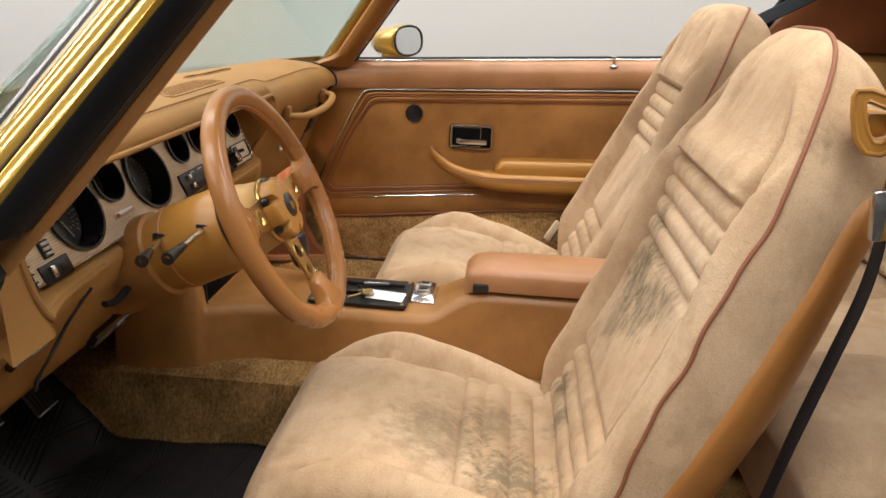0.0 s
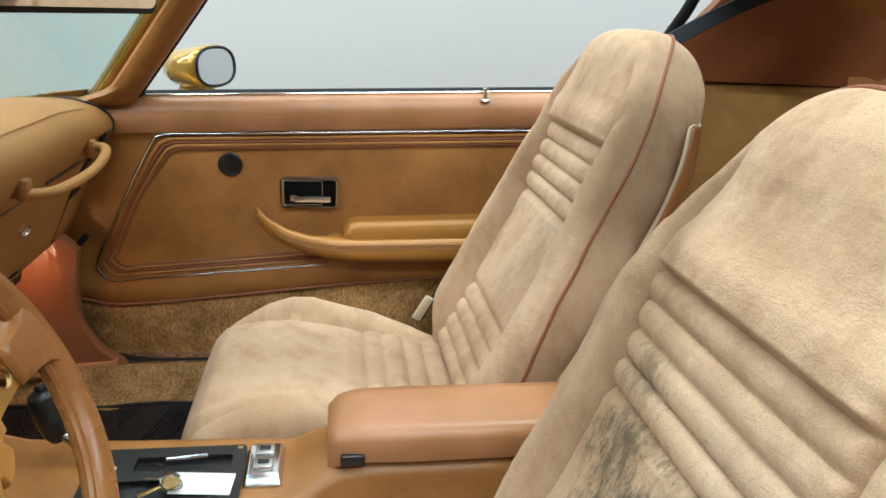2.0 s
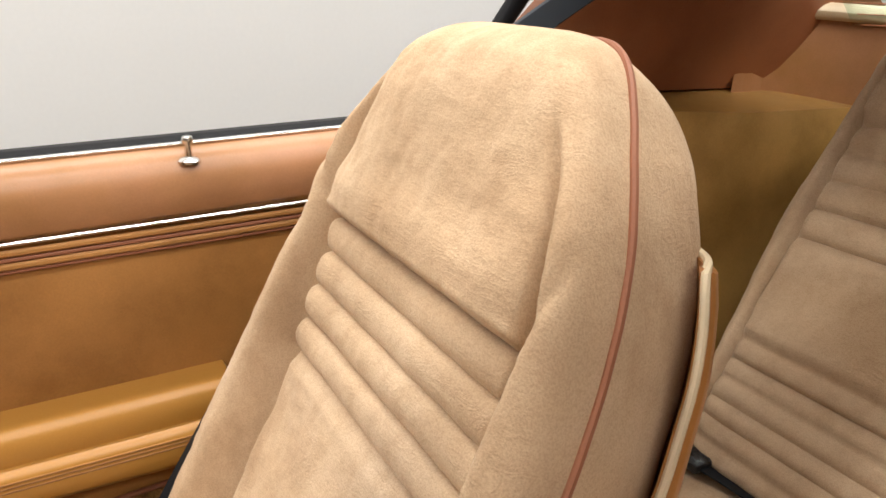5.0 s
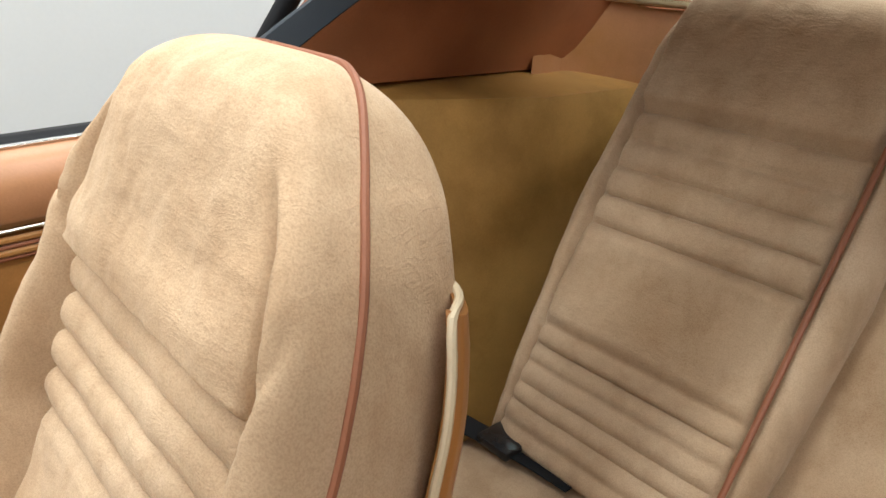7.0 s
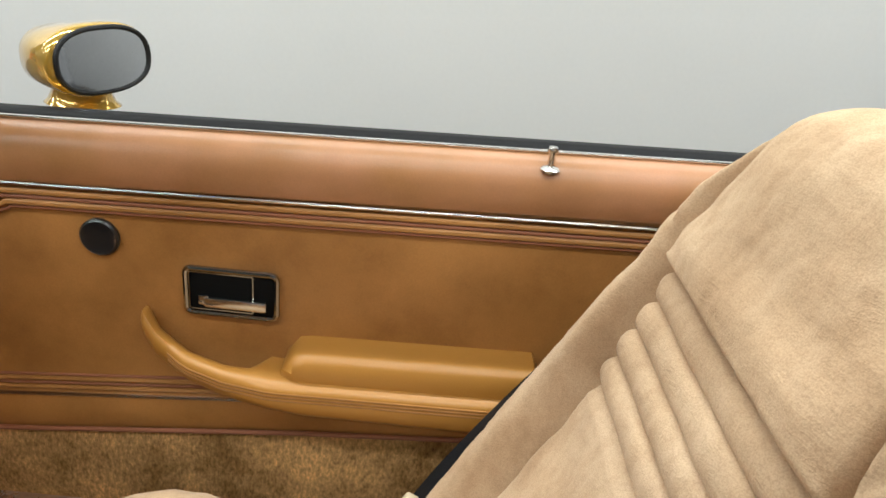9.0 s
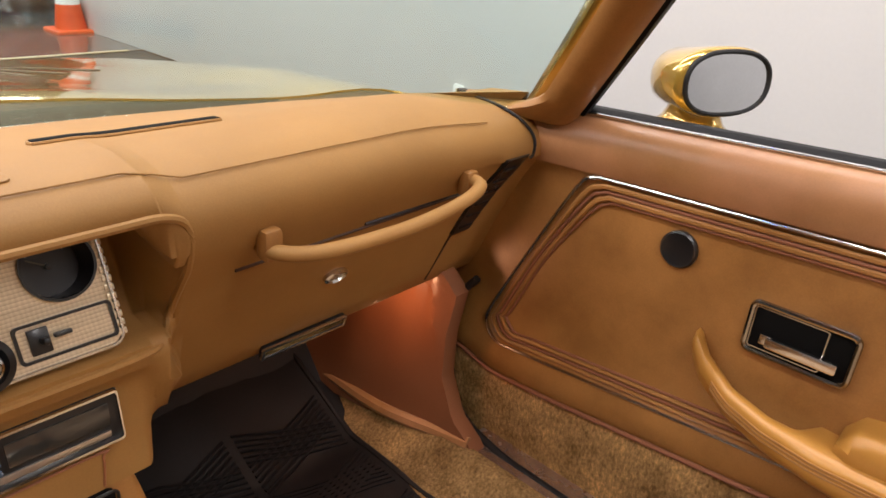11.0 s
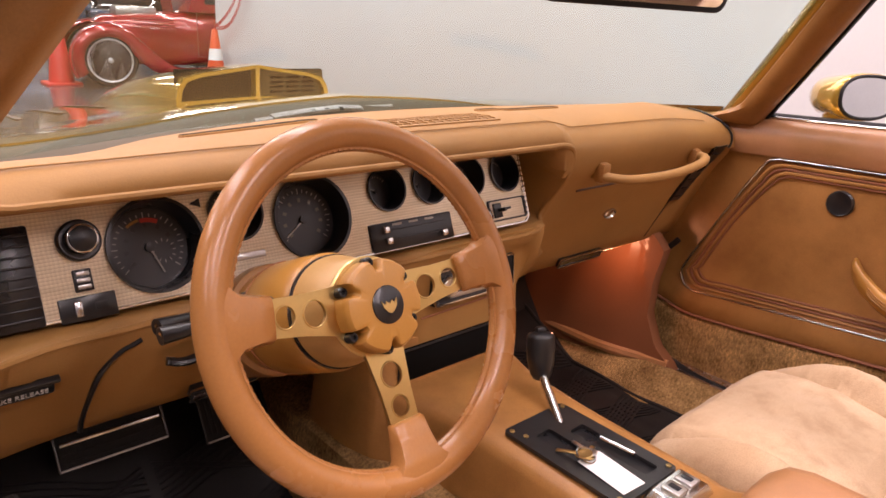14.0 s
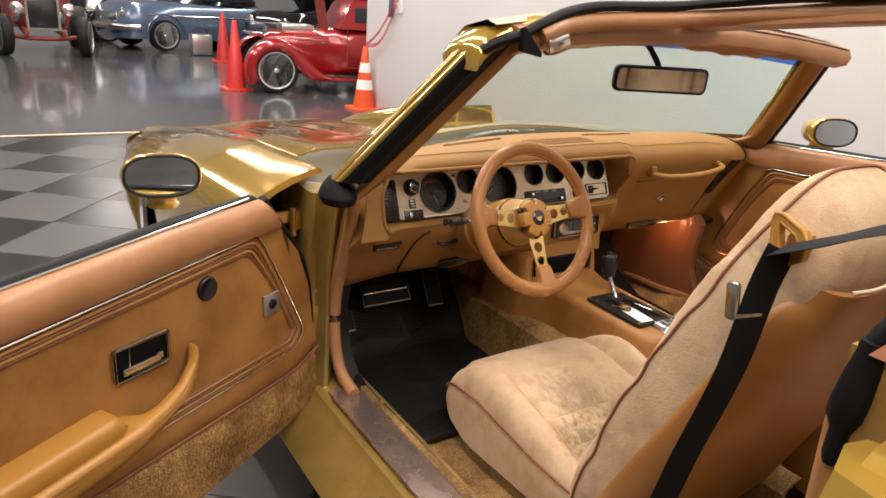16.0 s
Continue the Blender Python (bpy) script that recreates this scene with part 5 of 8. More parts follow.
# sills
for sgn in (-1, 1):
    rows = [[(CX + sgn * a, y, z) for a, z in ((0.60, 0.262), (0.605, 0.298), (0.63, 0.306), (0.70, 0.300), (0.735, 0.292), (0.745, 0.270), (0.80, 0.232), (0.83, 0.19), (0.80, 0.15), (0.64, 0.15))] for y in (0.42, 0.30, 0.1, -0.4, -0.9, -1.1)]
    part("sill", loft(rows), JAMB, shell_body, "gold door sill", True, 50)
    plate_s = part("sill_plate", rbox((CX + sgn * (0.674 if sgn < 0 else 0.688), -0.355, 0.311), (0.100 if sgn < 0 else 0.074, 1.18, 0.008), 0.003), SCUFF, shell_body, "scuffed metal sill plate with a warm reflection tint")
    for yy in (0.17, -0.12, -0.5, -0.85):
        part("sill_screw", rbox((CX + sgn * 0.688, yy, 0.3135), (0.012, 0.004, 0.003), 0.001), CHROME, plate_s)
    # hinge pillar and its seal
    ahead = 0.13 if sgn > 0 else 0.0
    post = ((0.676, 0.320), (0.688, 0.310), (0.697, 0.313), (0.703, 0.330), (0.714, 0.340), (0.726, 0.338), (0.735, 0.330), (0.742, 0.336), (0.745, 0.360), (0.742, 0.440), (0.676, 0.440)) if sgn < 0 else ((0.685, 0.245), (0.715, 0.225), (0.740, 0.245), (0.755, 0.31), (0.76, 0.44), (0.685, 0.44))
    swell = ((1, 0.285), (0.85, 0.30), (0.55, 0.33), (0.25, 0.39), (0.08, 0.48), (0, 0.58), (-0.35, 0.66), (-0.95, 0.75), (-1.3, 0.80)) if sgn < 0 else ((1, 0.29), (0.6, 0.36), (0.2, 0.50), (0, 0.70), (0, 0.80))
    rows = [[(CX + sgn * (a + 0.02 * max(0.0, t)), min(0.44, y0 + ahead + (0.035 if sgn < 0 else 0.02) * t * (y0 < 0.43) * (-1 if sgn < 0 and t > 0 else 1)), z) for a, y0 in post] for t, z in swell]
    # Passenger pillar takes rust-brown as the tone of vinyl in shadow.
    part("hinge_pillar", loft(rows), JAMB if sgn < 0 else RUSTY, shell_body, "gold door pillar" if sgn < 0 else "door pillar in rust-brown for shadowed vinyl", True, 40)
    part("door_seal", tube(smooth_path(([(CX + sgn * 0.668, -0.80, 0.318), (CX + sgn * 0.668, -0.2, 0.314), (CX + sgn * 0.672, 0.10, 0.312)] if sgn > 0 else []) + [(CX + sgn * 0.675, 0.19, 0.318), (CX + sgn * 0.678, 0.262, 0.345), (CX + sgn * 0.68, 0.298, 0.43), (CX + sgn * 0.68, 0.292, 0.55)] + ([(CX - 0.68, 0.232, 0.70), (CX - 0.69, 0.192, 0.80), (CX - 0.722, 0.170, 0.85)] if sgn < 0 else [(CX + 0.685, 0.262, 0.60)]), 6), 0.0150 if sgn < 0 else 0.0065, 12), PINKISH if sgn < 0 else RUBBER, shell_body, "soft door opening seal")
    # kick panel, its rear edge along the door seal
    rear_y = lambda z: lerp(z, [(0.30, 0.19), (0.33, 0.212), (0.36, 0.25), (0.42, 0.283), (0.50, 0.284), (0.575, 0.272), (0.62, 0.31), (0.70, 0.38)])
    rows = [[(CX + sgn * (lerp(y, [(0.19, 0.640), (0.26, 0.632), (0.40, 0.605), (0.60, 0.575)]) + lerp(z, [(0.30, 0.0), (0.36, 0.004), (0.50, 0.020), (0.70, 0.028)])), y, z) for y in np.linspace(rear_y(z) + (0.03 if sgn < 0 else 0), 0.60, 30)] for z in np.linspace(0.30, 0.70, 30)]
    rows = [[(x - sgn * (0.012 * math.exp(-((y - 0.30 - 0.10 * (z - 0.5)) / 0.012) ** 2) * step(0.44, 0.56, z) + 0.010 * math.exp(-((y - 0.345) / 0.010) ** 2) * step(0.50, 0.60, z) + 0.006 * noise.noise(Vector((y * 16, z * 7, 1.7)))), y, z) for x, y, z in r] for r in rows]
    # Driver side is coloured near-black to hold the footwell's shade.
    part("kick_panel", slab(rows, (sgn * 0.03, 0, 0)), KICK if sgn > 0 else MAT_OR_SHADE, shell_body, "reddish-tan plastic kick panel, darkened for shade" if sgn > 0 else "kick panel in near-black for the footwell shade", True, 40)
    part("scuff_trim", tube(smooth_path([(CX + sgn * 0.60, 0.60, 0.33), (CX + sgn * 0.605, 0.40, 0.322), (CX + sgn * 0.632, 0.28, 0.322), (CX + sgn * 0.645, 0.215, 0.325)], 5), 0.012, 8), PINKISH if sgn > 0 else MAT_OR_SHADE, shell_body)


part("jamb_screw", lathe([(0.0055, 0.0), (0.0055, 0.002), (0.003, 0.0035), (0.0005, 0.0035)], facing((CX - 0.712, 0.340, 0.537), (-0.2, -0.97, 0)), 14), STEEL, shell_body)
part("check_plate", moved(rbox((0, 0, 0), (0.026, 0.004, 0.085), 0.002), Matrix.Translation((CX - 0.722, 0.334, 0.455))), JAMB, shell_body, "gold plate screwed to the door pillar")
# Black panel added to paint in the darkness of the wing's hollow.
part("inner_wing", rbox((CX - 0.795, 0.60, 0.53), (0.170, 0.012, 0.42), 0.004), RUBBER, shell_body, "black panel for the unlit hollow inside the wing")
# Hinge bay takes the darkened gold as its shade.
hinge_bay = part("hinge_bay", rbox((CX - 0.735, 0.470, 0.57), (0.05, 0.05, 0.46), 0.01), SHADED_GOLD, shell_body, "gold panel behind the open door, coloured as in shade")
for zz in (0.46, 0.72):
    part("hinge", join(rbox((CX - 0.758, 0.385, zz), (0.022, 0.075, 0.050), 0.006), tube([(CX - 0.770, 0.345, zz - 0.035), (CX - 0.770, 0.345, zz + 0.035)], 0.009, 10), rbox((CX - 0.80, 0.352, zz + 0.01), (0.05, 0.012, 0.03), 0.004)), BRASS, hinge_bay, "gold painted door hinge")
# windscreen frame
def pillar_line(sgn, t, side=0.0, inward=0.0):
    x = 0.716 - 0.135 * t - 0.02 * t * t - inward
    return Vector((CX + sgn * x, 0.165 - 0.225 * t + side, 0.878 + 0.275 * t))


for sgn in (-1, 1):
    grow = lambda pts, mt, nm, lb, sharp=50: part(nm, loft(pts), mt, shell_body, lb, True, sharp)
    ts = np.linspace(-0.05, 1.0, 16)
    trim_ring = ((-0.045, 0.0), (-0.040, 0.022), (-0.015, 0.036), (0.03, 0.040), (0.066, 0.034), (0.088, 0.006), (0.03, -0.012), (-0.03, -0.012))
    seal_ring = ((-0.020, -0.006), (-0.018, -0.022), (-0.005, -0.037), (0.014, -0.039), (0.022, -0.022), (0.008, -0.004))
    if sgn > 0:
        trim_ring = ((-0.020, 0.0), (-0.017, 0.018), (-0.004, 0.030), (0.018, 0.033), (0.034, 0.026), (0.044, 0.004), (0.02, -0.012), (-0.015, -0.012))
        seal_ring = ((-0.023, -0.008), (-0.022, -0.020), (-0.012, -0.034), (0.0, -0.034), (0.012, -0.020), (0.0, -0.006))
    if sgn < 0:
        strut = lambda t, dx, dy: Vector((-0.697 + 0.160 * t + dx, 0.111 - 0.190 * t + dy, 0.878 + 0.275 * t))
        ts = np.linspace(-0.05, 1.02, 20)
        foot = lambda t: 1 - 0.5 * max(0.0, -t / 0.2)
        grow([[strut(t, dx * foot(t), dy) for dx, dy in ((0.000, 0.002), (0.004, -0.014), (0.018, -0.023), (0.036, -0.018), (0.052, 0.002), (0.052, 0.030), (0.025, 0.045), (0.0, 0.032))] for t in np.linspace(-0.20, 1.0, 24)], VINYL, "pillar_trim", "tan vinyl windscreen pillar trim")
        grow([[strut(t, dx, dy) for dx, dy in ((0.008, -0.006), (-0.006, -0.017), (-0.030, -0.016), (-0.048, -0.006), (-0.054, 0.004), (-0.040, 0.024), (-0.005, 0.018))] for t in ts], SEAL, "pillar_seal", "black pillar weatherstrip")
        part("seal_lip", tube([strut(t, -0.024, -0.012) for t in ts], 0.005, 8), RUBBER, shell_body)
        grow([[strut(t, dx, dy) for dx, dy in ((-0.050, 0.004), (-0.0585, 0.010), (-0.0600, 0.022), (-0.0575, 0.025), (-0.0605, 0.030), (-0.0590, 0.046), (-0.050, 0.060), (-0.038, 0.066), (-0.028, 0.060), (-0.034, 0.020))] for t in ts], GOLD, "pillar_skin", "gold pillar skin")
        part("pillar_chrome", tube([strut(t, -0.034, 0.068) for t in ts], 0.0060, 8), CHROME, shell_body, "bright windscreen moulding")
        part("pillar_gutter", tube([strut(t, -0.0590, 0.026) for t in ts], 0.0012, 6), UMBER, shell_body)
        part("pillar_boot", loft([[Vector((CX + sgn * (0.735 + a * k), 0.17 + b * k, z)) for a, b in ((math.cos(w), 1.3 * math.sin(w)) for w in (2 * math.pi * i / 14 for i in range(14)))] for k, z in ((0.012, 0.803), (0.034, 0.809), (0.041, 0.826), (0.034, 0.846), (0.018, 0.868))]), SEAL, shell_body, "black rubber boot at the pillar foot")
        continue
    flare = lambda t, dy: (0.075 * max(0.0, 1 - (t + 0.05) / 0.16) ** 2 if dy > 0 and sgn > 0 else 0.0)
    grow([[pillar_line(sgn, t, dy + flare(t, dy), i) for dy, i in trim_ring] for t in np.linspace(-0.05, 1.0, 30)], VINYL, "pillar_trim", "tan vinyl windscreen pillar trim")
    grow([[pillar_line(sgn, t, dy, i) for dy, i in seal_ring] for t in ts], SEAL, "pillar_seal", "black pillar weatherstrip")
    grow([[pillar_line(sgn, t, dy, i) for dy, i in ((0.010, -0.018), (0.012, -0.034), (0.035, -0.040), (0.060, -0.036), (0.070, -0.020), (0.062, -0.006))] for t in ts], GOLD, "pillar_skin", "gold pillar skin")
    part("pillar_chrome", tube([pillar_line(sgn, t, 0.074, -0.022) for t in ts], 0.0065, 8), CHROME, shell_body, "bright windscreen moulding")
    part("pillar_gutter", tube([pillar_line(sgn, t, 0.036, -0.0415) for t in ts], 0.0035, 6), RUBBER, shell_body)

# header over the windscreen
hdr = []
for x in np.linspace(-0.530, 0.555, 30):
    c = 1 - ((x - CX) / 0.57) ** 2
    y, z = -0.075 + 0.035 * c, 1.152 + 0.036 * c
    hdr.append([(x, y + a, z + b) for a, b in ((0.050, -0.004), (0.020, -0.016), (-0.020, -0.020), (-0.052, -0.010), (-0.060, 0.010), (-0.050, 0.030), (0.0, 0.042), (0.045, 0.030))])
header = part("header_trim", loft(hdr), PINKISH, shell_body, "sagging pinkish-tan header trim over the windscreen", True, 50)
sag = [[(x, -0.062 + 0.035 * (1 - ((x - CX) / 0.57) ** 2) - 0.045 * v + 0.004 * math.sin(40 * x + 3 * v), 1.140 + 0.036 * (1 - ((x - CX) / 0.57) ** 2) - 0.020 * math.sin(math.pi * v) * (0.6 + 0.4 * math.sin(9 * x)) + 0.003 * math.sin(57 * x + 5 * v)) for v in np.linspace(0, 1, 7)] for x in np.linspace(-0.42, 0.535, 60)]
part("sagging_liner", slab(sag, (0, 0, 0.004)), PINKISH, header, "creased loose vinyl edge", True, 60)
opening = smooth_path([(-0.590, -0.092, 1.146), (-0.562, -0.108, 1.164), (-0.525, -0.120, 1.178), (-0.48, -0.124, 1.200), (-0.42, -0.123, 1.222), (-0.34, -0.122, 1.236), (-0.22, -0.120, 1.243), (-0.135, -0.128, 1.249), (-0.092, -0.160, 1.256), (-0.078, -0.22, 1.263), (-0.072, -0.36, 1.275), (-0.072, -0.60, 1.284), (-0.072, -0.98, 1.280)], 6)
part("opening_seal", tube(opening, 0.0125, 10, flat=0.8), SEAL, shell_body, "black roof opening seal")
part("seal_flap", loft([[Vector((-0.535 + 0.045 * t, -0.134 - 0.004 * t, 1.170 - 0.026 * t)) + Vector((0, a, b)) * (1 - 0.8 * t) for a, b in ((-0.006, 0.022), (0.008, 0.018), (0.008, -0.020), (-0.006, -0.022))] for t in (0, 0.3, 0.6, 0.85, 1.0)]), SEAL, shell_body, "torn corner of the roof seal")
roll_path = smooth_path([(-0.485, -0.120, 1.176), (-0.43, -0.122, 1.195), (-0.34, -0.120, 1.208), (-0.22, -0.118, 1.216), (-0.13, -0.126, 1.222), (-0.075, -0.165, 1.230), (-0.058, -0.24, 1.238), (-0.052, -0.38, 1.248), (-0.050, -0.60, 1.256), (-0.050, -0.98, 1.252)], 6)
part("opening_roll", tube(roll_path, 0.021, 14, flat=0.85), PINKISH, shell_body, "smooth tan vinyl roll round the roof opening")
part("header_seal", tube([(x, -0.122 + 0.035 * (1 - ((x - CX) / 0.57) ** 2), 1.176 + 0.036 * (1 - ((x - CX) / 0.57) ** 2)) for x in np.linspace(-0.05, 0.55, 20)], 0.006, 8), SEAL, shell_body, "thin black roof opening seal")
roof_front = [[(x, y - 0.005 + 0.04 * (1 - ((x - CX) / 0.57) ** 2), 1.178 + b + 0.040 * (1 - ((x - CX) / 0.57) ** 2)) for y, b in ((-0.10, 0.012), (-0.07, 0.020), (0.0, 0.006), (0.03, -0.014))] for x in np.linspace(-0.570, 0.55, 24)]
part("roof_front", loft(roof_front, False), GOLD, shell_body, "gold strip of roof over the windscreen")
corner_z = lambda x: lerp(x, [(-0.603, 1.140), (-0.592, 1.158), (-0.57, 1.175), (-0.53, 1.191), (-0.45, 1.206)])
part("roof_corner", loft([[(x, y, corner_z(x) + b) for y, b in ((-0.100, -0.030), (-0.102, -0.008), (-0.092, 0.004), (-0.06, 0.010), (-0.01, 0.006), (0.018, -0.010), (0.010, -0.030))] for x in np.linspace(-0.603, -0.44, 24)]), GOLD, shell_body, "gold corner of the roof over the pillar", True, 60)
# T-bar and rear hoop
tb = [[(CX + a, y, lerp(y, [(-1.0, 1.258), (-0.5, 1.262), (-0.08, 1.226)]) + b) for a, b in ((-0.060, -0.020), (-0.062, 0.0), (-0.05, 0.018), (0, 0.024), (0.05, 0.018), (0.062, 0.0), (0.060, -0.020), (0.0, -0.026))] for y in np.linspace(-1.0, -0.07, 14)]
part("t_bar", loft(tb), PINKISH, shell_body, "padded tan bar between the two roof openings", True, 50)
part("t_bar_seal", tube([(CX + 0.066, y, lerp(y, [(-1.0, 1.280), (-0.5, 1.284), (-0.08, 1.245)])) for y in np.linspace(-1.0, -0.10, 14)], 0.0075, 10), SEAL, shell_body, "black roof opening seal")
hoop = []
for x in np.linspace(-0.60, 0.58, 26):
    c = 1 - ((x - CX) / 0.60) ** 2
    hoop.append([(x, -1.0 + a, 1.16 + 0.085 * c + b) for a, b in ((0.05, -0.02), (0.05, 0.012), (0.02, 0.022), (-0.24, 0.0), (-0.36, -0.04), (-0.36, -0.06), (-0.22, -0.03), (0.0, -0.03))])
part("rear_roof", loft(hoop), GOLD, shell_body, "gold rear roof panel", True, 50)
# windscreen
screen = []
for t in np.linspace(0, 1, 12):
    row = []
    for x in np.linspace(-1, 1, 25):
        half = 0.708 - 0.148 * t
        bow = (0.255 - 0.20 * t) * (1 - abs(x) ** 2.2)
        row.append((CX + x * half, 0.225 - 0.24 * t + bow, 0.872 + 0.285 * t + 0.036 * t * (1 - x * x)))
    screen.append(row)
glass = thing("windscreen", (CX, 0.4, 0.87), "curved clear windscreen with a blue tinted top band", "windscreen", kind="structure")
gl = part("pane", slab(screen, (0, 0.004, 0.003)), GLASS, glass, "", True, 80)
gl.visible_shadow = False
band = [[(p[0], p[1] - 0.004, p[2] - 0.004) for p in r] for r in screen[-2:]]
tb_ = part("tint_band", slab(band, (0, -0.001, -0.001)), TINT, glass, "blue tinted band", True, 80)
tb_.visible_shadow = False

# inner mirror
rv = thing("rear_view_mirror", (0.015, 0.03, 1.05), "black framed rear-view mirror on a stalk", "mirror")
rvm = facing((0.015, 0.012, 1.086), (-0.42, -0.90, -0.06))
part("mirror_body", moved(loft([[Vector((x, y, z)) for x, y in rrect(-0.118 * k, -0.031 * k, 0.118 * k, 0.031 * k, 0.015, 5)] for k, z in ((0.9, -0.022), (0.99, -0.012), (1.0, 0.0), (0.97, 0.003))]), rvm), RUBBER, rv, "black frame", True, 50)
part("mirror_face", moved(loft([[Vector((x, y, z)) for x, y in rrect(-0.110, -0.0245, 0.110, 0.0245, 0.011, 5)] for z in (0.002, 0.0045)]), rvm), MIRROR, rv, "mirror glass", True, 30)
part("stalk", tube(smooth_path([rvm @ Vector((0, 0.0, -0.02)), rvm @ Vector((0.0, 0.03, -0.03)), (0.01, 0.05, 1.150), (0.005, 0.062, 1.165)], 6), 0.007, 10), RUBBER, rv)

# ---- rear compartment ----
rear = thing("rear_trim", (CX, -1.3, 0.3), "tan and rust-brown rear side trim of the cabin", "trim", kind="structure")
for sgn in (-1, 1):
    rows = [[(CX + sgn * (a), y, z) for z, a in ((0.28, w0), (0.55, w0), (0.75, w0 + 0.01), (0.90, w0 + 0.028), (0.940, w0 + 0.040), (0.957, max(0.700, w0 + 0.05)), (0.957, max(0.716, w0 + 0.06)), (0.28, w0 + 0.016))] for y, w0 in ((-0.880, 0.658), (-0.95, 0.65), (-1.05, 0.63), (-1.15, 0.585), (-1.30, 0.535), (-1.70, 0.52))]
    part("quarter_panel", loft(rows), OCHRE, rear, "tan vinyl quarter panel", True, 50)
    sail = []
    for t in np.linspace(0, 1, 8):
        fy, ry = -0.90 - 0.15 * t, -2.00 + 0.60 * t
        x = 0.700 - 0.10 * t
        sail.append([(CX + sgn * x, fy, 0.958 + 0.225 * t), (CX + sgn * (x - 0.02), fy - 0.08, 0.958 + 0.225 * t), (CX + sgn * (x - 0.02), (fy + ry) / 2, 0.958 + 0.225 * t), (CX + sgn * (x - 0.02), ry, 0.958 + 0.225 * t), (CX + sgn * (x + 0.03), ry, 0.958 + 0.225 * t), (CX + sgn * (x + 0.03), fy, 0.958 + 0.225 * t)])
    part("sail_panel", loft(sail), RUSTY, rear, "rust-brown trim behind the roof opening", True, 40)
    part("opening_seal", tube(smooth_path([(CX + sgn * 0.713, -0.885, 0.90), (CX + sgn * 0.705, -0.90, 0.97), (CX + sgn * 0.665, -0.955, 1.09), (CX + sgn * 0.60, -0.975, 1.185), (CX + sgn * 0.35, -0.965, 1.235), (CX + sgn * 0.08, -0.955, 1.268)], 6), 0.0125, 10), SEAL, shell_body, "black roof opening seal")
    part("seal_foot", loft([[(CX + sgn * (0.713 + 0.015 * math.cos(w) * k), -0.890 + dy + 0.019 * math.sin(w) * k, z) for w in (2 * math.pi * i / 14 for i in range(14))] for k, dy, z in ((0.3, 0.004, 0.835), (0.45, 0.004, 0.845), (0.5, 0.002, 0.872), (0.85, 0.002, 0.886), (0.9, 0.0, 0.905), (0.8, -0.004, 0.935), (0.7, -0.008, 0.965))]), SEAL, shell_body, "black rubber foot of the roof seal")
    part("opening_welt", tube(smooth_path([(CX + sgn * 0.664, -0.862, 0.885), (CX + sgn * 0.662, -0.868, 0.6), (CX + sgn * 0.66, -0.86, 0.33)], 6), 0.011, 10), PINKISH, shell_body, "tan door opening welt")
    quarter = [[(CX + sgn * a, y, z) for a, z in ((0.725, 0.90), (0.755, 0.895), (0.82, 0.86), (0.88, 0.72), (0.89, 0.55), (0.87, 0.30), (0.80, 0.20))] for y in np.linspace(-0.935, -2.5, 14)]
    part("rear_wing", slab(quarter, (-sgn * 0.012, 0, -0.01)), GOLD, shell_body, "gold rear wing", True, 50)
    part("lock_pillar", loft([[(CX + sgn * a, y, z) for a, y in ((0.728, -0.918), (0.755, -0.912), (0.80 + 0.05 * (z < 0.8), -0.928), (0.81 + 0.05 * (z < 0.8), -0.985), (0.715, -0.985))] for z in (0.2, 0.5, 0.78, 0.885)]), GOLD, shell_body, "gold lock pillar", True, 30)
part("rear_deck", loft([[(CX + a * 0.72, y, 0.93 - 0.05 * abs(a) ** 3 - 0.04 * step(-2.0, -2.5, y)) for a in np.linspace(-1, 1, 15)] for y in (-1.75, -2.0, -2.3, -2.5)], False), GOLD, shell_body, "gold boot lid", True, 50)
part("tail", loft([[(CX + a * 0.90, -2.50 - 0.06 * (1 - a * a), z) for a in np.linspace(-1, 1, 15)] for z in (0.89, 0.6, 0.3)], False), GOLD, shell_body, "gold tail panel", True, 50)
part("package_shelf", rbox((CX, -1.72, 0.985), (1.05, 0.30, 0.03), 0.01), CREAM, rear, "cream shelf below the rear window")
ledge = [(0.66, -1.36, 1.082), (0.64, -1.48, 1.080), (0.40, -1.60, 1.074), (0, -1.66, 1.074), (-0.42, -1.60, 1.074), (-0.66, -1.44, 1.08)]
part("window_ledge", tube(smooth_path(ledge, 6), 0.017, 10, flat=0.8), CREAM, rear, "cream moulding round the rear window")
part("rear_bulkhead", slab([[(x, y - 0.01, z) for x, y, _ in smooth_path(ledge, 6)] for z in (0.90, 0.98, 1.075)], (0, -0.02, 0)), PINKISH, rear, "pinkish-tan trim below the rear window", True, 50)
rw = thing("rear_window", (CX, -1.6, 1.05), "curved rear window with fine heater lines", "window", kind="structure")
rwg = [[(CX + a * (0.60 - 0.08 * t), -1.70 + 0.27 * t + 0.16 * a * a, 1.055 + 0.12 * t) for a in np.linspace(-1, 1, 19)] for t in np.linspace(0, 1, 6)]
pane = part("pane", slab(rwg, (0, -0.003, 0.003)), GLASS, rw, "", True, 80)
pane.visible_shadow = False
for k in range(7):
    t = (k + 0.7) / 8
    part("heater_line", tube([(CX + a * (0.58 - 0.08 * t), -1.695 + 0.27 * t + 0.16 * a * a, 1.052 + 0.12 * t) for a in np.linspace(-1, 1, 19)], 0.0009, 5), RUSTY, pane)


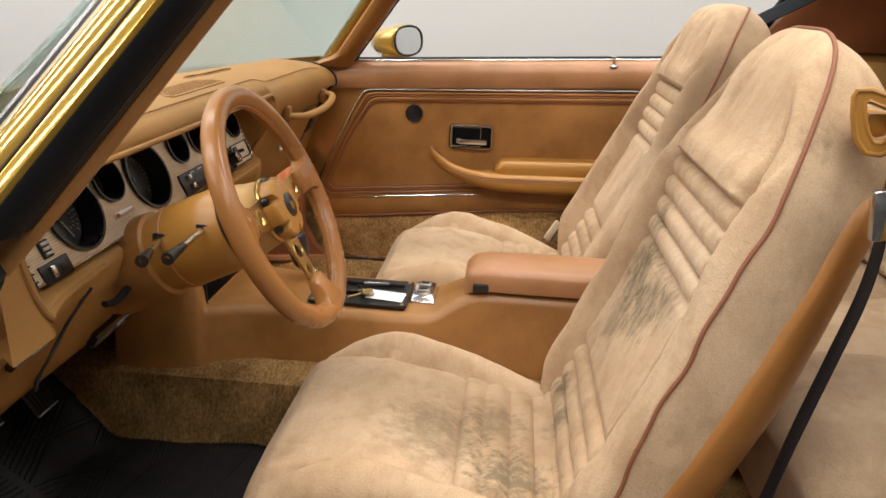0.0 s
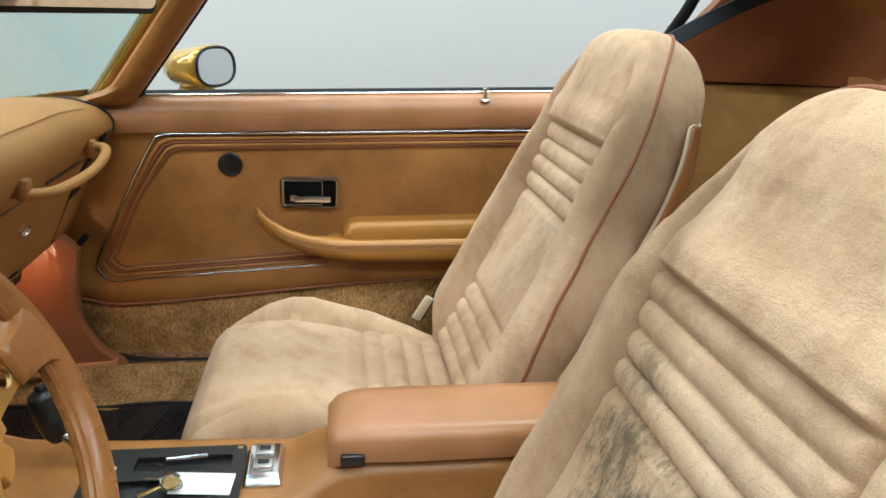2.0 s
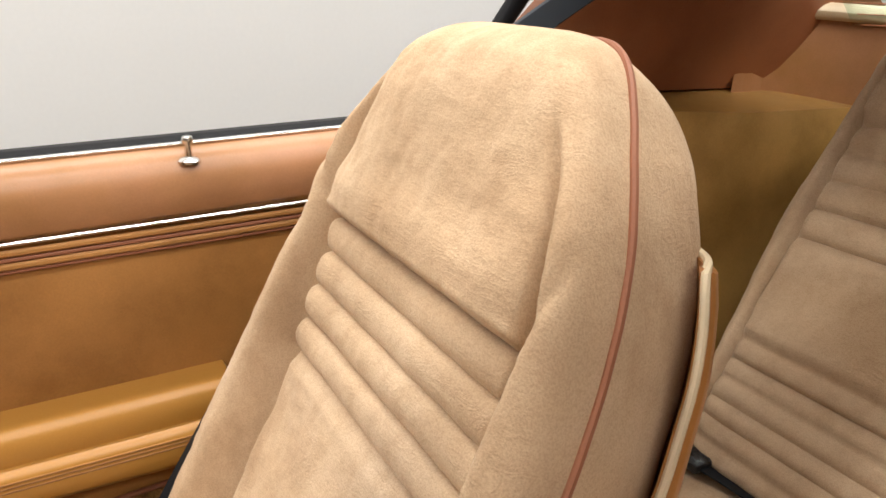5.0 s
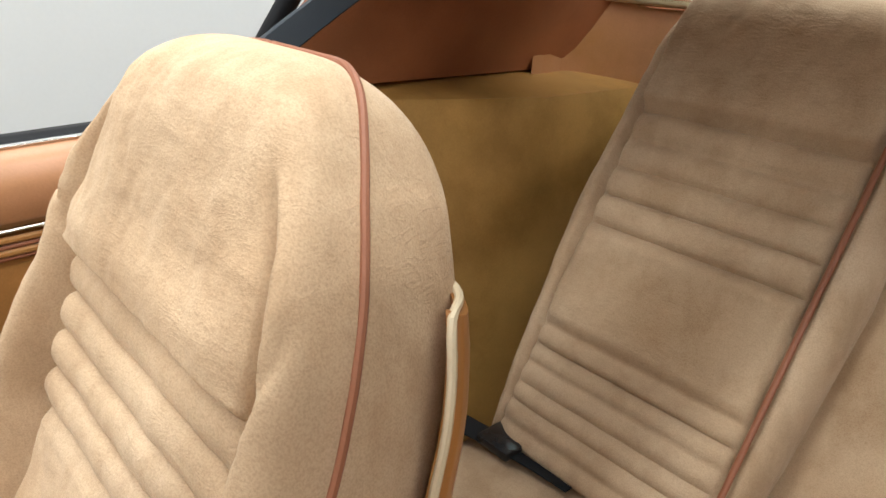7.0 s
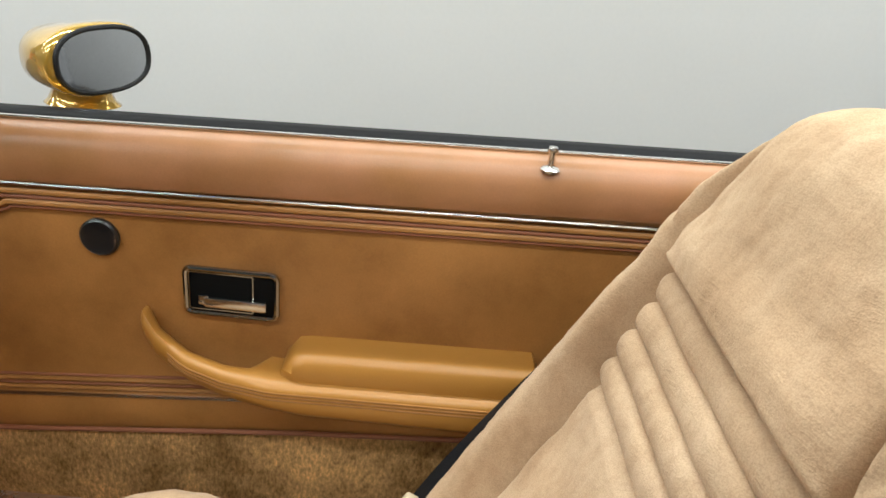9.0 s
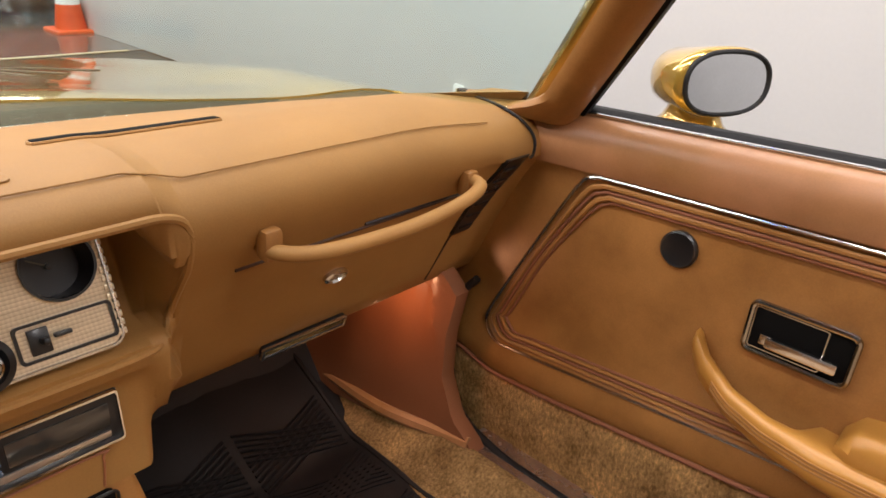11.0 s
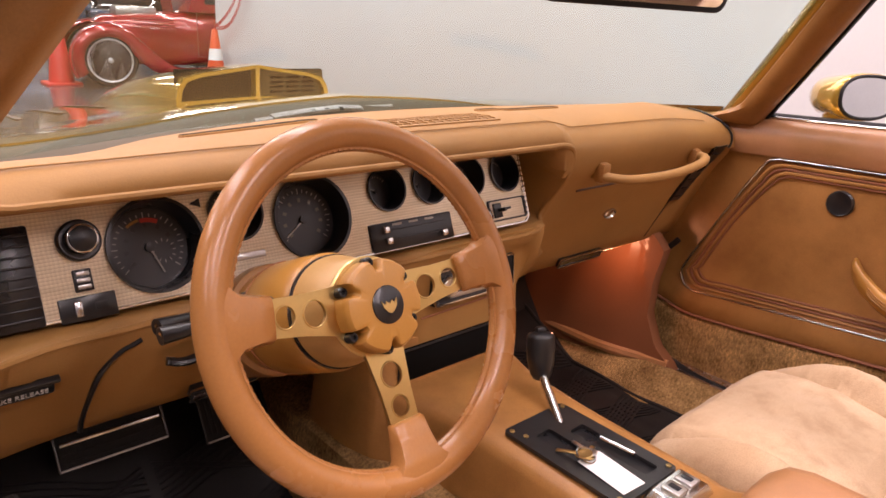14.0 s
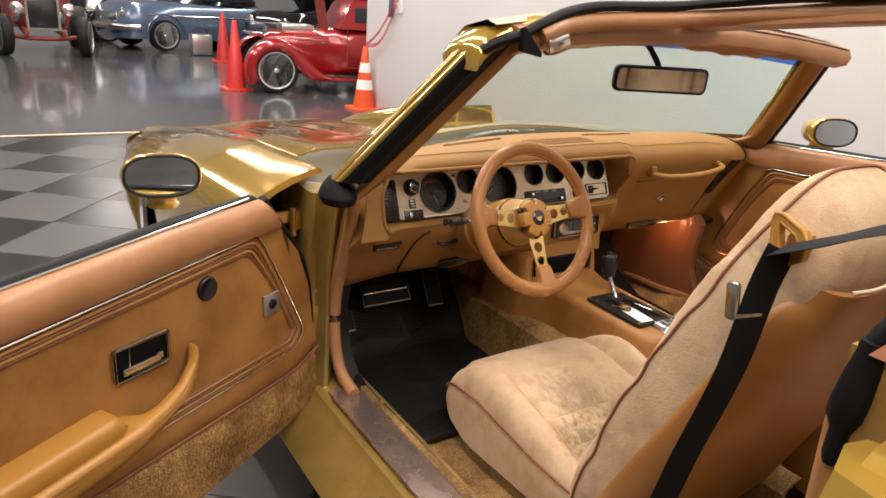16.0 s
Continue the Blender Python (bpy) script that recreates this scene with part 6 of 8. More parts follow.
def rear_seat(x0, label):
    st = thing("back_seat", (x0, -1.1, 0.4), label, "car seat", "back seats")
    lean = radians(29.7)
    bite = Vector((x0, -1.095, 0.575))
    along, out = Vector((0, -math.sin(lean), math.cos(lean))), Vector((0, math.cos(lean), math.sin(lean)))
    rings = []
    for i in range(181):
        s = -0.03 + 0.645 * i / 180
        w = lerp(s, [(-0.03, 0.158), (0.1, 0.172), (0.3, 0.184), (0.52, 0.172), (0.615, 0.150)])
        k = max(0.0, 1 - max(0.0, (s - 0.545) / 0.07) ** 2.4) ** 0.42 if s > 0.545 else 1.0
        rel = 0.0
        if s < 0.129:
            rel = 0.013 * abs(math.sin(math.pi * (s + 0.03) / 0.0265)) ** 0.34
        elif s < 0.275:
            k_ = (s - 0.129) / 0.146
            rel = 0.019 * min(1, 9 * k_, 9 * (1 - k_)) ** 0.5
        elif s < 0.43:
            rel = 0.017 * abs(math.sin(math.pi * (s - 0.275) / 0.03875)) ** 0.32
        else:
            rel = 0.030 * min(1.0, (s - 0.43) / 0.014) ** 0.5
        ring = []
        for j in range(73):
            q = -1 + 2 * j / 72
            ax = abs(q) * w
            d = rel * (1 - step(0.132, 0.141, ax)) - 0.010 * math.exp(-((ax - 0.143) / 0.004) ** 2) + 0.020 * step(0.13, 0.16, ax) - 0.06 * (1 - math.sqrt(max(0.0, 1 - abs(q) ** 7)))
            d += 0.0030 * noise.noise(Vector((q * 5, s * 16, x0 * 9))) + 0.0014 * noise.noise(Vector((q * 14, s * 50, x0)))
            ring.append((q * w, d * k + 0.03 * (k - 1)))
        ring += [(w * 0.96, -0.10), (0, -0.12), (-w * 0.96, -0.10)]
        rings.append([bite + Vector((x * (0.85 + 0.15 * k), 0, 0)) + along * s + out * d for x, d in ring])
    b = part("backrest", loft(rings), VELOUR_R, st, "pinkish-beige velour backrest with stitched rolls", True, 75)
    for sg in ((-1,) if x0 > 0 else (1,)):
        part("piping", tube([bite + Vector((sg * 0.146, 0, 0)) + along * s + out * 0.010 for s in np.linspace(0.0, 0.53, 14)], 0.0035, 8, up=(1, 0, 0)), PIPE, b)
    rings = []
    for y in np.linspace(-0.70, -1.17, 26):
        e = step(-0.70, -0.75, y)
        rings.append([(x0 + q * 0.185, y, 0.42 + (0.11 + 0.015 * math.cos(q * 1.4) - 0.03 * (1 - math.sqrt(max(0.0, 1 - abs(q) ** 8)))) * (0.6 + 0.4 * e) + 0.0 * y) for q in np.linspace(-1, 1, 21)] + [(x0 + 0.18, y, 0.36), (x0 - 0.18, y, 0.36)])
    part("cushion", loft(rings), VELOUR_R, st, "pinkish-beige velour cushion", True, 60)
    return st


# Rear cloth is the front velour darkened for shade under the roof.
VELOUR_R = velour("velour_rear_shaded", [], 0.74)
rear_seat(0.275, "beige velour rear bucket seat beside the quarter panel")
rear_seat(-0.315, "beige velour rear bucket seat behind the driver")
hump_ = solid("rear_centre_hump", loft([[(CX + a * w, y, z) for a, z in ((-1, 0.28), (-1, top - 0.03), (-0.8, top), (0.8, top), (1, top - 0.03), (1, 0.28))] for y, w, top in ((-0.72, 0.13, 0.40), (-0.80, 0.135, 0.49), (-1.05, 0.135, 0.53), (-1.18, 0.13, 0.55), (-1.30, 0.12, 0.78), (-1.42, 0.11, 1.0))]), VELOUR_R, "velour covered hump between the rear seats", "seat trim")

# ---- dashboard details ----
def bez_at(x, z, lift=0.0):
    u, v = on_bezel(x, z)
    return BEZ @ Matrix.Translation((u, v, 0.004 + lift))


brow = [(x, dash_ring(x)[6][1] - 0.001, dash_ring(x)[6][2] - 0.003) for x in np.linspace(-0.605, 0.145, 30)]
edge_l = lambda i, x: (x, dash_ring(-0.66)[i][1] - 0.0005, dash_ring(-0.66)[i][2])
low = [(x, dash_ring(x)[16][1] + 0.001, dash_ring(x)[16][2] + 0.004) for x in np.linspace(-0.60, -0.44, 8)]
part("brow_line", tube([(x, dash_ring(x)[4][1] - 0.002, dash_ring(x)[4][2] + 0.001) for x in np.linspace(-0.60, 0.60, 50)], 0.0009, 6), DASH, dashboard)
part("brow_welt", tube(smooth_path(low[::-1] + [edge_l(14, -0.620), edge_l(13, -0.628), edge_l(12, -0.630), edge_l(10, -0.629), edge_l(9, -0.622)] + brow + [(0.162, 0.191, 0.855), (0.172, 0.192, 0.846), (0.176, 0.194, 0.830)] + [(0.176, dash_face(0.178, z) - 0.0005, z) for z in (0.80, 0.78, 0.76, 0.745)] + [(0.171, dash_face(0.178, 0.730) - 0.001, 0.730), (0.155, 0.228, 0.718), (0.12, 0.2235, 0.714), (0.0, 0.2235, 0.714), (-0.20, 0.2215, 0.714)], 4), 0.0042, 8), DASH, dashboard, "rolled edge round the instruments")
left_vent = part("air_vent", moved(rbox((0, 0, -0.012), (0.046, 0.098, 0.03), 0.003), bez_at(-0.583, 0.777)), BLACK, dashboard, "black side air vent")
for k in range(9):
    part("vent_slat", moved(rbox((0, -0.040 + 0.010 * k, 0.004), (0.042, 0.0022, 0.006), 0.0006), bez_at(-0.583, 0.777)), SATIN, left_vent)
lk = bez_at(-0.519, 0.802)
light_knob = part("light_switch", lathe([(0.0205, 0), (0.0205, 0.006), (0.0185, 0.008), (0.0140, 0.008), (0.0135, 0.020), (0.0120, 0.023), (0.0005, 0.0255)], lk, 28), BLACK, dashboard, "black headlamp knob")
part("knob_ring", lathe([(0.0138, 0.0195), (0.0144, 0.0205), (0.0138, 0.0215), (0.0125, 0.0218)], lk, 28), CHROME, light_knob)
sw3 = part("small_switch", moved(rbox((0, 0, 0.001), (0.017, 0.022, 0.004), 0.001), bez_at(-0.522, 0.766)), BLACK, dashboard)
for k in range(3):
    part("rocker", moved(rbox((0, -0.0065 + 0.0065 * k, 0.0035), (0.012, 0.004, 0.002), 0.0005), bez_at(-0.522, 0.766)), STEEL, sw3)
sw4 = part("panel_dimmer", moved(rbox((0, 0, 0.001), (0.052, 0.024, 0.004), 0.001), bez_at(-0.522, 0.741)), BLACK, dashboard, "black switch block")
part("slider", moved(rbox((-0.010, 0.0, 0.005), (0.007, 0.015, 0.006), 0.001), bez_at(-0.522, 0.741)), CHROME, sw4)
part("pictogram", moved(rbox((0.012, 0.0, 0.0032), (0.012, 0.008, 0.001), 0.0003), bez_at(-0.522, 0.741)), SATIN, sw4)
lamp_b = part("belt_warning_lamp", moved(rbox((0, 0, 0.0005), (0.048, 0.008, 0.003), 0.001), bez_at(-0.352, 0.760)), STEEL, dashboard)
part("lamp_lens", moved(rbox((-0.018, 0, 0.0022), (0.008, 0.005, 0.002), 0.0005), bez_at(-0.352, 0.760)), REDLINE, lamp_b, "small red lens")
part("turn_arrow", plate([[(-0.006, 0), (0.006, 0.005), (0.006, -0.005)]], 0.001, bez_at(-0.398, 0.822, 0.001)), BLACK, dashboard, "black turn signal arrow", False)
heater = part("heater_panel", moved(rbox((0, 0, 0.001), (0.142, 0.038, 0.005), 0.003), bez_at(-0.110, 0.751)), BLACK, dashboard, "black heater control panel with sliders")
for zz in (0.008, -0.005):
    part("slot", moved(rbox((0.006, zz, 0.0036), (0.095, 0.0022, 0.0012), 0.0004), bez_at(-0.110, 0.751)), SATIN, heater)
for xx, zz in ((-0.048, 0.009), (-0.046, -0.006), (0.050, -0.009)):
    part("slider", moved(rbox((xx, zz, 0.007), (0.009, 0.009, 0.008), 0.0015), bez_at(-0.110, 0.751)), CHROME, heater)
for k in range(3):
    part("legend", moved(rbox((0.03 - 0.028 * k, 0.0145, 0.0037), (0.016, 0.003, 0.0006), 0.0002), bez_at(-0.110, 0.751)), MARKS, heater)
lt = bez_at(0.012, 0.752)
lighter = part("cigar_lighter", lathe([(0.0235, 0), (0.0235, 0.006), (0.018, 0.009), (0.014, 0.004), (0.0115, 0.014), (0.0110, 0.022), (0.009, 0.024), (0.0005, 0.024)], lt, 28), BLACK, dashboard, "black cigar lighter knob with a silver end")
part("lighter_cap", lathe([(0.0108, 0.0225), (0.0108, 0.0245), (0.0092, 0.0252), (0.0088, 0.0242), (0.0070, 0.0242)], lt, 24), DARKCHROME, lighter)
frame_r = part("switch_frame", plate([rrect(-0.040, -0.0165, 0.040, 0.0165, 0.004), rrect(-0.0375, -0.014, 0.0375, 0.014, 0.003)], 0.003, bez_at(0.078, 0.757, 0.003)), SATIN, dashboard, "", False)
part("toggle", moved(join(rbox((-0.022, 0, 0.002), (0.016, 0.022, 0.004), 0.001), rbox((-0.020, 0, 0.010), (0.005, 0.006, 0.016), 0.0015), rbox((-0.004, 0.001, 0.004), (0.014, 0.004, 0.006), 0.001)), bez_at(0.078, 0.757)), BLACK, frame_r, "black toggle switch")
for r in range(12):
    for c in range(2):
        part("stud", moved(rbox((0.0048 * c, -0.045 + 0.0082 * r, 0.001), (0.0036, 0.0058, 0.002), 0.0008), bez_at(0.1185, 0.785)), SWIRL, panel)

# radio
RAD = facing((0.029, 0.2455, 0.651), (0, -1, 0.10))
radio = part("radio", moved(rbox((0, 0, -0.01), (0.170, 0.056, 0.03), 0.003), RAD), BLACK, dashboard, "silver and black car radio")
part("radio_frame", plate([rrect(-0.084, -0.027, 0.084, 0.027, 0.004), rrect(-0.0825, -0.0245, 0.0825, 0.0245, 0.003)], 0.004, RAD @ Matrix.Translation((0, 0, 0.0085))), CHROME, radio, "", False)
part("display", moved(rbox((0.030, 0.004, 0.0055), (0.088, 0.024, 0.003), 0.001), RAD), SMOKED, radio, "dark glossy display")
part("lower_strip", moved(rbox((0.010, -0.0165, 0.0055), (0.125, 0.007, 0.003), 0.001), RAD), STEEL, radio)
part("volume_knob", lathe([(0.0165, 0.004), (0.0165, 0.012), (0.0145, 0.015), (0.008, 0.016), (0.0005, 0.0155)], RAD @ Matrix.Translation((-0.058, 0.001, 0)), 24), CHROME, radio, "round silver volume knob")
for r in range(3):
    for c in range(2):
        part("button", moved(rbox((-0.034 + 0.011 * c, 0.011 - 0.010 * r, 0.0065), (0.008, 0.006, 0.003), 0.001), RAD), SKYBLUE, radio)
# lower dash: name strip, column vent, knee edge
lower_face = facing((-0.594, 0.2265, 0.672), (0, -0.93, -0.37))
tag_plate = part("release_handle", moved(join(rbox((0, 0, 0.002), (0.066, 0.015, 0.008), 0.002), rbox((0, 0.0105, 0.004), (0.076, 0.005, 0.010), 0.002)), lower_face), BLACK, dashboard, "black release handle with lettering")
lettering("legend", "BRAKE RELEASE", 0.0078, lower_face @ Matrix.Translation((0, -0.001, 0.0066)), MARKS, tag_plate)
cv = facing((-0.368, 0.276, 0.592), (0, -0.86, -0.5), (-0.06, 0, 1))
vent2 = part("lower_vent", moved(rbox((0, 0, 0.004), (0.086, 0.024, 0.012), 0.002), cv), BLACK, dashboard, "chrome framed lower air vent")
part("vent_frame", plate([rrect(-0.045, -0.013, 0.045, 0.013, 0.002), rrect(-0.041, -0.0095, 0.041, 0.0095, 0.001)], 0.003, cv @ Matrix.Translation((0, 0, 0.0125))), CHROME, vent2, "", False)
part("vent_bar", moved(join(rbox((0, 0.0, 0.011), (0.082, 0.002, 0.003), 0.0005), rbox((0.004, 0, 0.012), (0.003, 0.018, 0.005), 0.001)), cv), CHROME, vent2)
on_low = lambda x, z: (x, dash_face(x, z) - 0.001, z)
part("knee_seam", tube(smooth_path([on_low(-0.478, 0.700), on_low(-0.500, 0.690), on_low(-0.516, 0.668), on_low(-0.525, 0.635), on_low(-0.530, 0.600), on_low(-0.533, 0.580)], 6), 0.0030, 8), BLACK, dashboard)
# passenger side: grab handle, glovebox, vents
grab_pts = [(0.254, dash_face(0.254, 0.800) + 0.004, 0.800), (0.256, 0.178, 0.800), (0.30, 0.160, 0.796), (0.40, 0.150, 0.797), (0.49, 0.154, 0.803), (0.540, 0.168, 0.810), (0.545, dash_face(0.545, 0.812) + 0.004, 0.812)]
grab = part("grab_handle", tube(smooth_path(grab_pts, 8), 0.0088, 12, flat=0.9), DASH, dashboard, "tan padded grab handle")
for gx in (0.254, 0.545):
    part("handle_foot", rbox((gx, dash_face(gx, 0.805) - 0.010, 0.806), (0.022, 0.020, 0.034), 0.006), VINYL, grab)
gl_pts = []
for x, z in ((0.235, 0.770), (0.36, 0.772), (0.50, 0.775), (0.60, 0.776), (0.608, 0.765), (0.60, 0.680), (0.595, 0.610)):
    gl_pts.append((x, dash_face(x, z) - 0.0005, z))
part("glovebox_gap", tube(smooth_path(gl_pts, 5), 0.0020, 6), UMBER, dashboard, "dark gap round the glovebox door")
part("glovebox_gap", tube([(0.40 + 0.16 * k / 6, dash_face(0.40 + 0.16 * k / 6, 0.778) - 0.0012, 0.779) for k in range(7)], 0.0022, 6), BLACK, dashboard)
gk = facing((0.388, dash_face(0.388, 0.702) - 0.002, 0.702), (0, -0.9, -0.42))
latch2 = part("glovebox_latch", lathe([(0.015, -0.002), (0.015, 0.003), (0.012, 0.005), (0.010, 0.002), (0.0004, 0.002)], gk @ Matrix.Diagonal((1.2, 0.7, 1, 1)), 24), CHROME, dashboard, "chrome glovebox latch")
pv = facing((0.370, dash_face(0.37, 0.606) - 0.003, 0.606), (0, -0.94, -0.33))
pvent = part("lower_vent", moved(rbox((0, 0, 0.002), (0.13, 0.018, 0.008), 0.002), pv), BLACK, dashboard, "chrome framed lower air vent")
part("vent_frame", plate([rrect(-0.066, -0.010, 0.066, 0.010, 0.002), rrect(-0.062, -0.0065, 0.062, 0.0065, 0.001)], 0.003, pv @ Matrix.Translation((0, 0, 0.0075))), CHROME, pvent, "", False)
for k in (-1, 1):
    part("vent_bar", moved(rbox((0, 0.002 * k, 0.0065), (0.122, 0.0012, 0.002), 0.0003), pv), BRASS, pvent)
vent_edge = lambda z: (0.598 + 0.018 * (z - 0.70) / 0.12, 0.634 + 0.032 * (z - 0.70) / 0.12)
svent = part("side_vent", loft([[(vent_edge(z)[0], dash_face(0.61, z) - 0.006, z), (vent_edge(z)[1], dash_face(0.63, z) - 0.006, z), (vent_edge(z)[1], dash_face(0.63, z) + 0.02, z), (vent_edge(z)[0], dash_face(0.61, z) + 0.02, z)] for z in (0.698, 0.73, 0.76, 0.79, 0.822)]), BLACK, dashboard, "black corner air vent", False)
for k in range(6):
    z = 0.709 + 0.019 * k
    part("vent_slat", rbox((sum(vent_edge(z)) / 2, dash_face(0.62, z) - 0.0065, z), (0.028, 0.003, 0.003), 0.001), SATIN, svent)
part("end_seam", tube(smooth_path([(0.655 + 0.022 * math.sin(k / 6 * math.pi * 0.8), dash_ring(0.66)[i][1] - 0.001, dash_ring(0.66)[i][2] + 0.001) for k, i in enumerate((2, 3, 4, 5, 6, 7, 8))], 5), 0.0022, 8), BLACK, dashboard, "dark seam at the dashboard end")
# top of the dash: defroster slots and speaker grille
def top_z(x, y):
    ring = dash_ring(x)[1:7]
    return float(np.interp(-y, [-p[1] for p in ring], [p[2] for p in ring]))


for x0_, x1_, y0_, y1_ in ((-0.378, -0.180, 0.335, 0.366), (0.110, 0.290, 0.345, 0.335)):
    row = [(x0_ + (x1_ - x0_) * k / 10, y0_ + (y1_ - y0_) * k / 10) for k in range(11)]
    slot = part("defroster_slot", loft([[(x, y - 0.006, top_z(x, y - 0.006) + 0.0032), (x, y + 0.006, top_z(x, y + 0.006) + 0.0032), (x, y + 0.006, top_z(x, y) - 0.01), (x, y - 0.006, top_z(x, y) - 0.01)] for x, y in row]), VOID, dashboard, "dark defroster slot", False)
    part("slot_rim", tube(smooth_path([(x, y - 0.007, top_z(x, y - 0.007) + 0.001) for x, y in row] + [(x, y + 0.007, top_z(x, y + 0.007) + 0.001) for x, y in row[::-1]], 2, True), 0.0018, 6, True), DASH, slot)
cells = [[(-0.145 + 0.0145 * c + 0.0015, 0.250 + 0.0095 * r + 0.0012), (-0.145 + 0.0145 * (c + 1) - 0.0015, 0.250 + 0.0095 * r + 0.0012), (-0.145 + 0.0145 * (c + 1) - 0.0015, 0.250 + 0.0095 * (r + 1) - 0.0012), (-0.145 + 0.0145 * c + 0.0015, 0.250 + 0.0095 * (r + 1) - 0.0012)] for r in range(6) for c in range(14)]
gz = top_z(-0.05, 0.28)
gv, gf = plate([rrect(-0.150, 0.246, 0.063, 0.312, 0.006)] + cells, 0.003, Matrix.Identity(4))
grille = part("speaker_grille", ([(v.x, v.y, top_z(v.x, v.y) + 0.0018 + v.z) for v in gv], gf), DASH, dashboard, "tan speaker grille with square openings", False)
part("grille_backing", slab([[(x, y, top_z(x, y) - 0.0012) for x in np.linspace(-0.146, 0.059, 6)] for y in np.linspace(0.248, 0.310, 6)], (0, 0, 0.0015)), VINYL, grille)

# ---- console details ----
PLM = Matrix.Translation((-0.020, -0.033, 0.5145))
shifter = thing("gear_selector", (-0.02, -0.03, 0.51), "black floor shifter plate with a chrome lever", "gear shifter")
pl = part("shift_plate", plate([rrect(-0.060, -0.094, 0.060, 0.094, 0.008), rrect(-0.034, -0.070, -0.006, 0.060, 0.004), rrect(0.012, -0.078, 0.040, 0.040, 0.004)], 0.005, PLM @ Matrix.Translation((0, 0, 0.004))), SATIN, shifter, "black shift plate", False)
part("plate_well", rbox((-0.020, -0.033, 0.5095), (0.112, 0.180, 0.006), 0.001), BLACK, pl)
for px, py in ((-0.052, 0.085), (0.052, 0.085), (-0.052, -0.085), (0.052, -0.085), (-0.046, 0.066)):
    part("screw", lathe([(0.0035, 0), (0.0035, 0.0015), (0.0005, 0.002)], PLM @ Matrix.Translation((px, py, 0.004)), 12), BRASS, pl)
lever_base, lever_top = Vector((-0.006, 0.018, 0.508)), Vector((0.046, 0.108, 0.546))
part("lever", tube([lever_base, lever_base.lerp(lever_top, 0.5), lever_top], 0.0065, 12), CHROME, shifter, "chrome lever")
tipd = Vector((0.10, 0.22, 0.97)).normalized()
kn = Matrix.Translation(lever_top) @ tipd.to_track_quat("Z", "Y").to_matrix().to_4x4()
knob_rings = [[Vector((rx * math.cos(w), ry * math.sin(w), h)) for w in (2 * math.pi * k / 24 for k in range(24))] for rx, ry, h in ((0.011, 0.011, -0.012), (0.016, 0.015, -0.004), (0.0205, 0.018, 0.016), (0.022, 0.019, 0.036), (0.021, 0.018, 0.050), (0.019, 0.016, 0.056), (0.010, 0.009, 0.058))]
kb_ = part("knob", moved(loft(knob_rings), kn), BLACK, shifter, "glossy black shift knob", True, 60)
part("release_button", moved(rbox((0, -0.001, 0.061), (0.014, 0.012, 0.010), 0.003), kn), BLACK, kb_)
tag_card = solid("key_tag", moved(rbox((0, 0, 0), (0.040, 0.072, 0.0012), 0.0004), Matrix.Translation((-0.040, -0.082, 0.5205)) @ Matrix.Rotation(radians(-4), 4, "Z") @ Matrix.Rotation(radians(2), 4, "X")), WHITE, "white paper key tag lying on the shift plate", "key tag")
keys = thing("car_keys", (-0.045, -0.045, 0.520), "bunch of brass and steel keys on the shift plate", "keys")
for a, dx, mt in ((20, 0.0, BRASS), (70, 0.006, STEEL), (110, -0.004, BRASS)):
    km = Matrix.Translation((-0.044 + dx, -0.046, 0.524 + 0.002 * a / 50)) @ Matrix.Rotation(radians(a), 4, "Z") @ Matrix.Rotation(radians(12), 4, "Y")
    part("key", join(moved(lathe([(0.011, 0), (0.011, 0.002), (0.0005, 0.002)], Matrix.Identity(4), 16), km), moved(rbox((0.022, 0, 0.001), (0.028, 0.006, 0.002), 0.0006), km)), mt, keys)
part("key_ring", tube([Vector((-0.046 + 0.012 * math.cos(w), -0.048 + 0.012 * math.sin(w), 0.528 + 0.004 * math.sin(w))) for w in (2 * math.pi * k / 20 for k in range(20))], 0.0012, 6, True), CHROME, keys)
part("release_pin", tube([(0.010, -0.030, 0.521), (0.014, -0.080, 0.522)], 0.0032, 8), CHROME, shifter)
sw = thing("window_switch", (0.0, -0.152, 0.508), "chrome window switch panel on the console", "window switch")
part("switch_base", loft([[Vector((0.0 + a, -0.152 + b, z)) for a, b in rrect(-0.040 * k, -0.024 * k, 0.040 * k, 0.024 * k, 0.003, 3)] for k, z in ((1.0, 0.506), (1.0, 0.512), (0.82, 0.523), (0.78, 0.524))]), CHROME, sw, "", True, 30)
for dx in (-0.014, 0.014):
    part("switch_key", rbox((dx, -0.152, 0.5265), (0.022, 0.024, 0.006), 0.002), STEEL, sw)
    part("key_mark", rbox((dx, -0.152, 0.5300), (0.008, 0.014, 0.001), 0.0003), BLACK, sw)
# Tray is a solid block; its black paints the shade inside.
cub = part("cubby", rbox((-0.010, 0.264, 0.540), (0.214, 0.056, 0.054), 0.006), VOID, console, "black block for the dark inside the tray under the radio")
part("cubby_edge", tube([(-0.010 + a, 0.2370, 0.540 + b) for a, b in rrect(-0.108, -0.028, 0.108, 0.028, 0.006)], 0.0018, 6, True, (0, -1, 0)), SATIN, cub)
part("ashtray_gap", tube(smooth_path([(-0.07, 0.2488, 0.606), (0.085, 0.2488, 0.609), (0.094, 0.2484, 0.602), (0.090, 0.2460, 0.570)], 5), 0.0014, 6), RUSTY, dashboard)
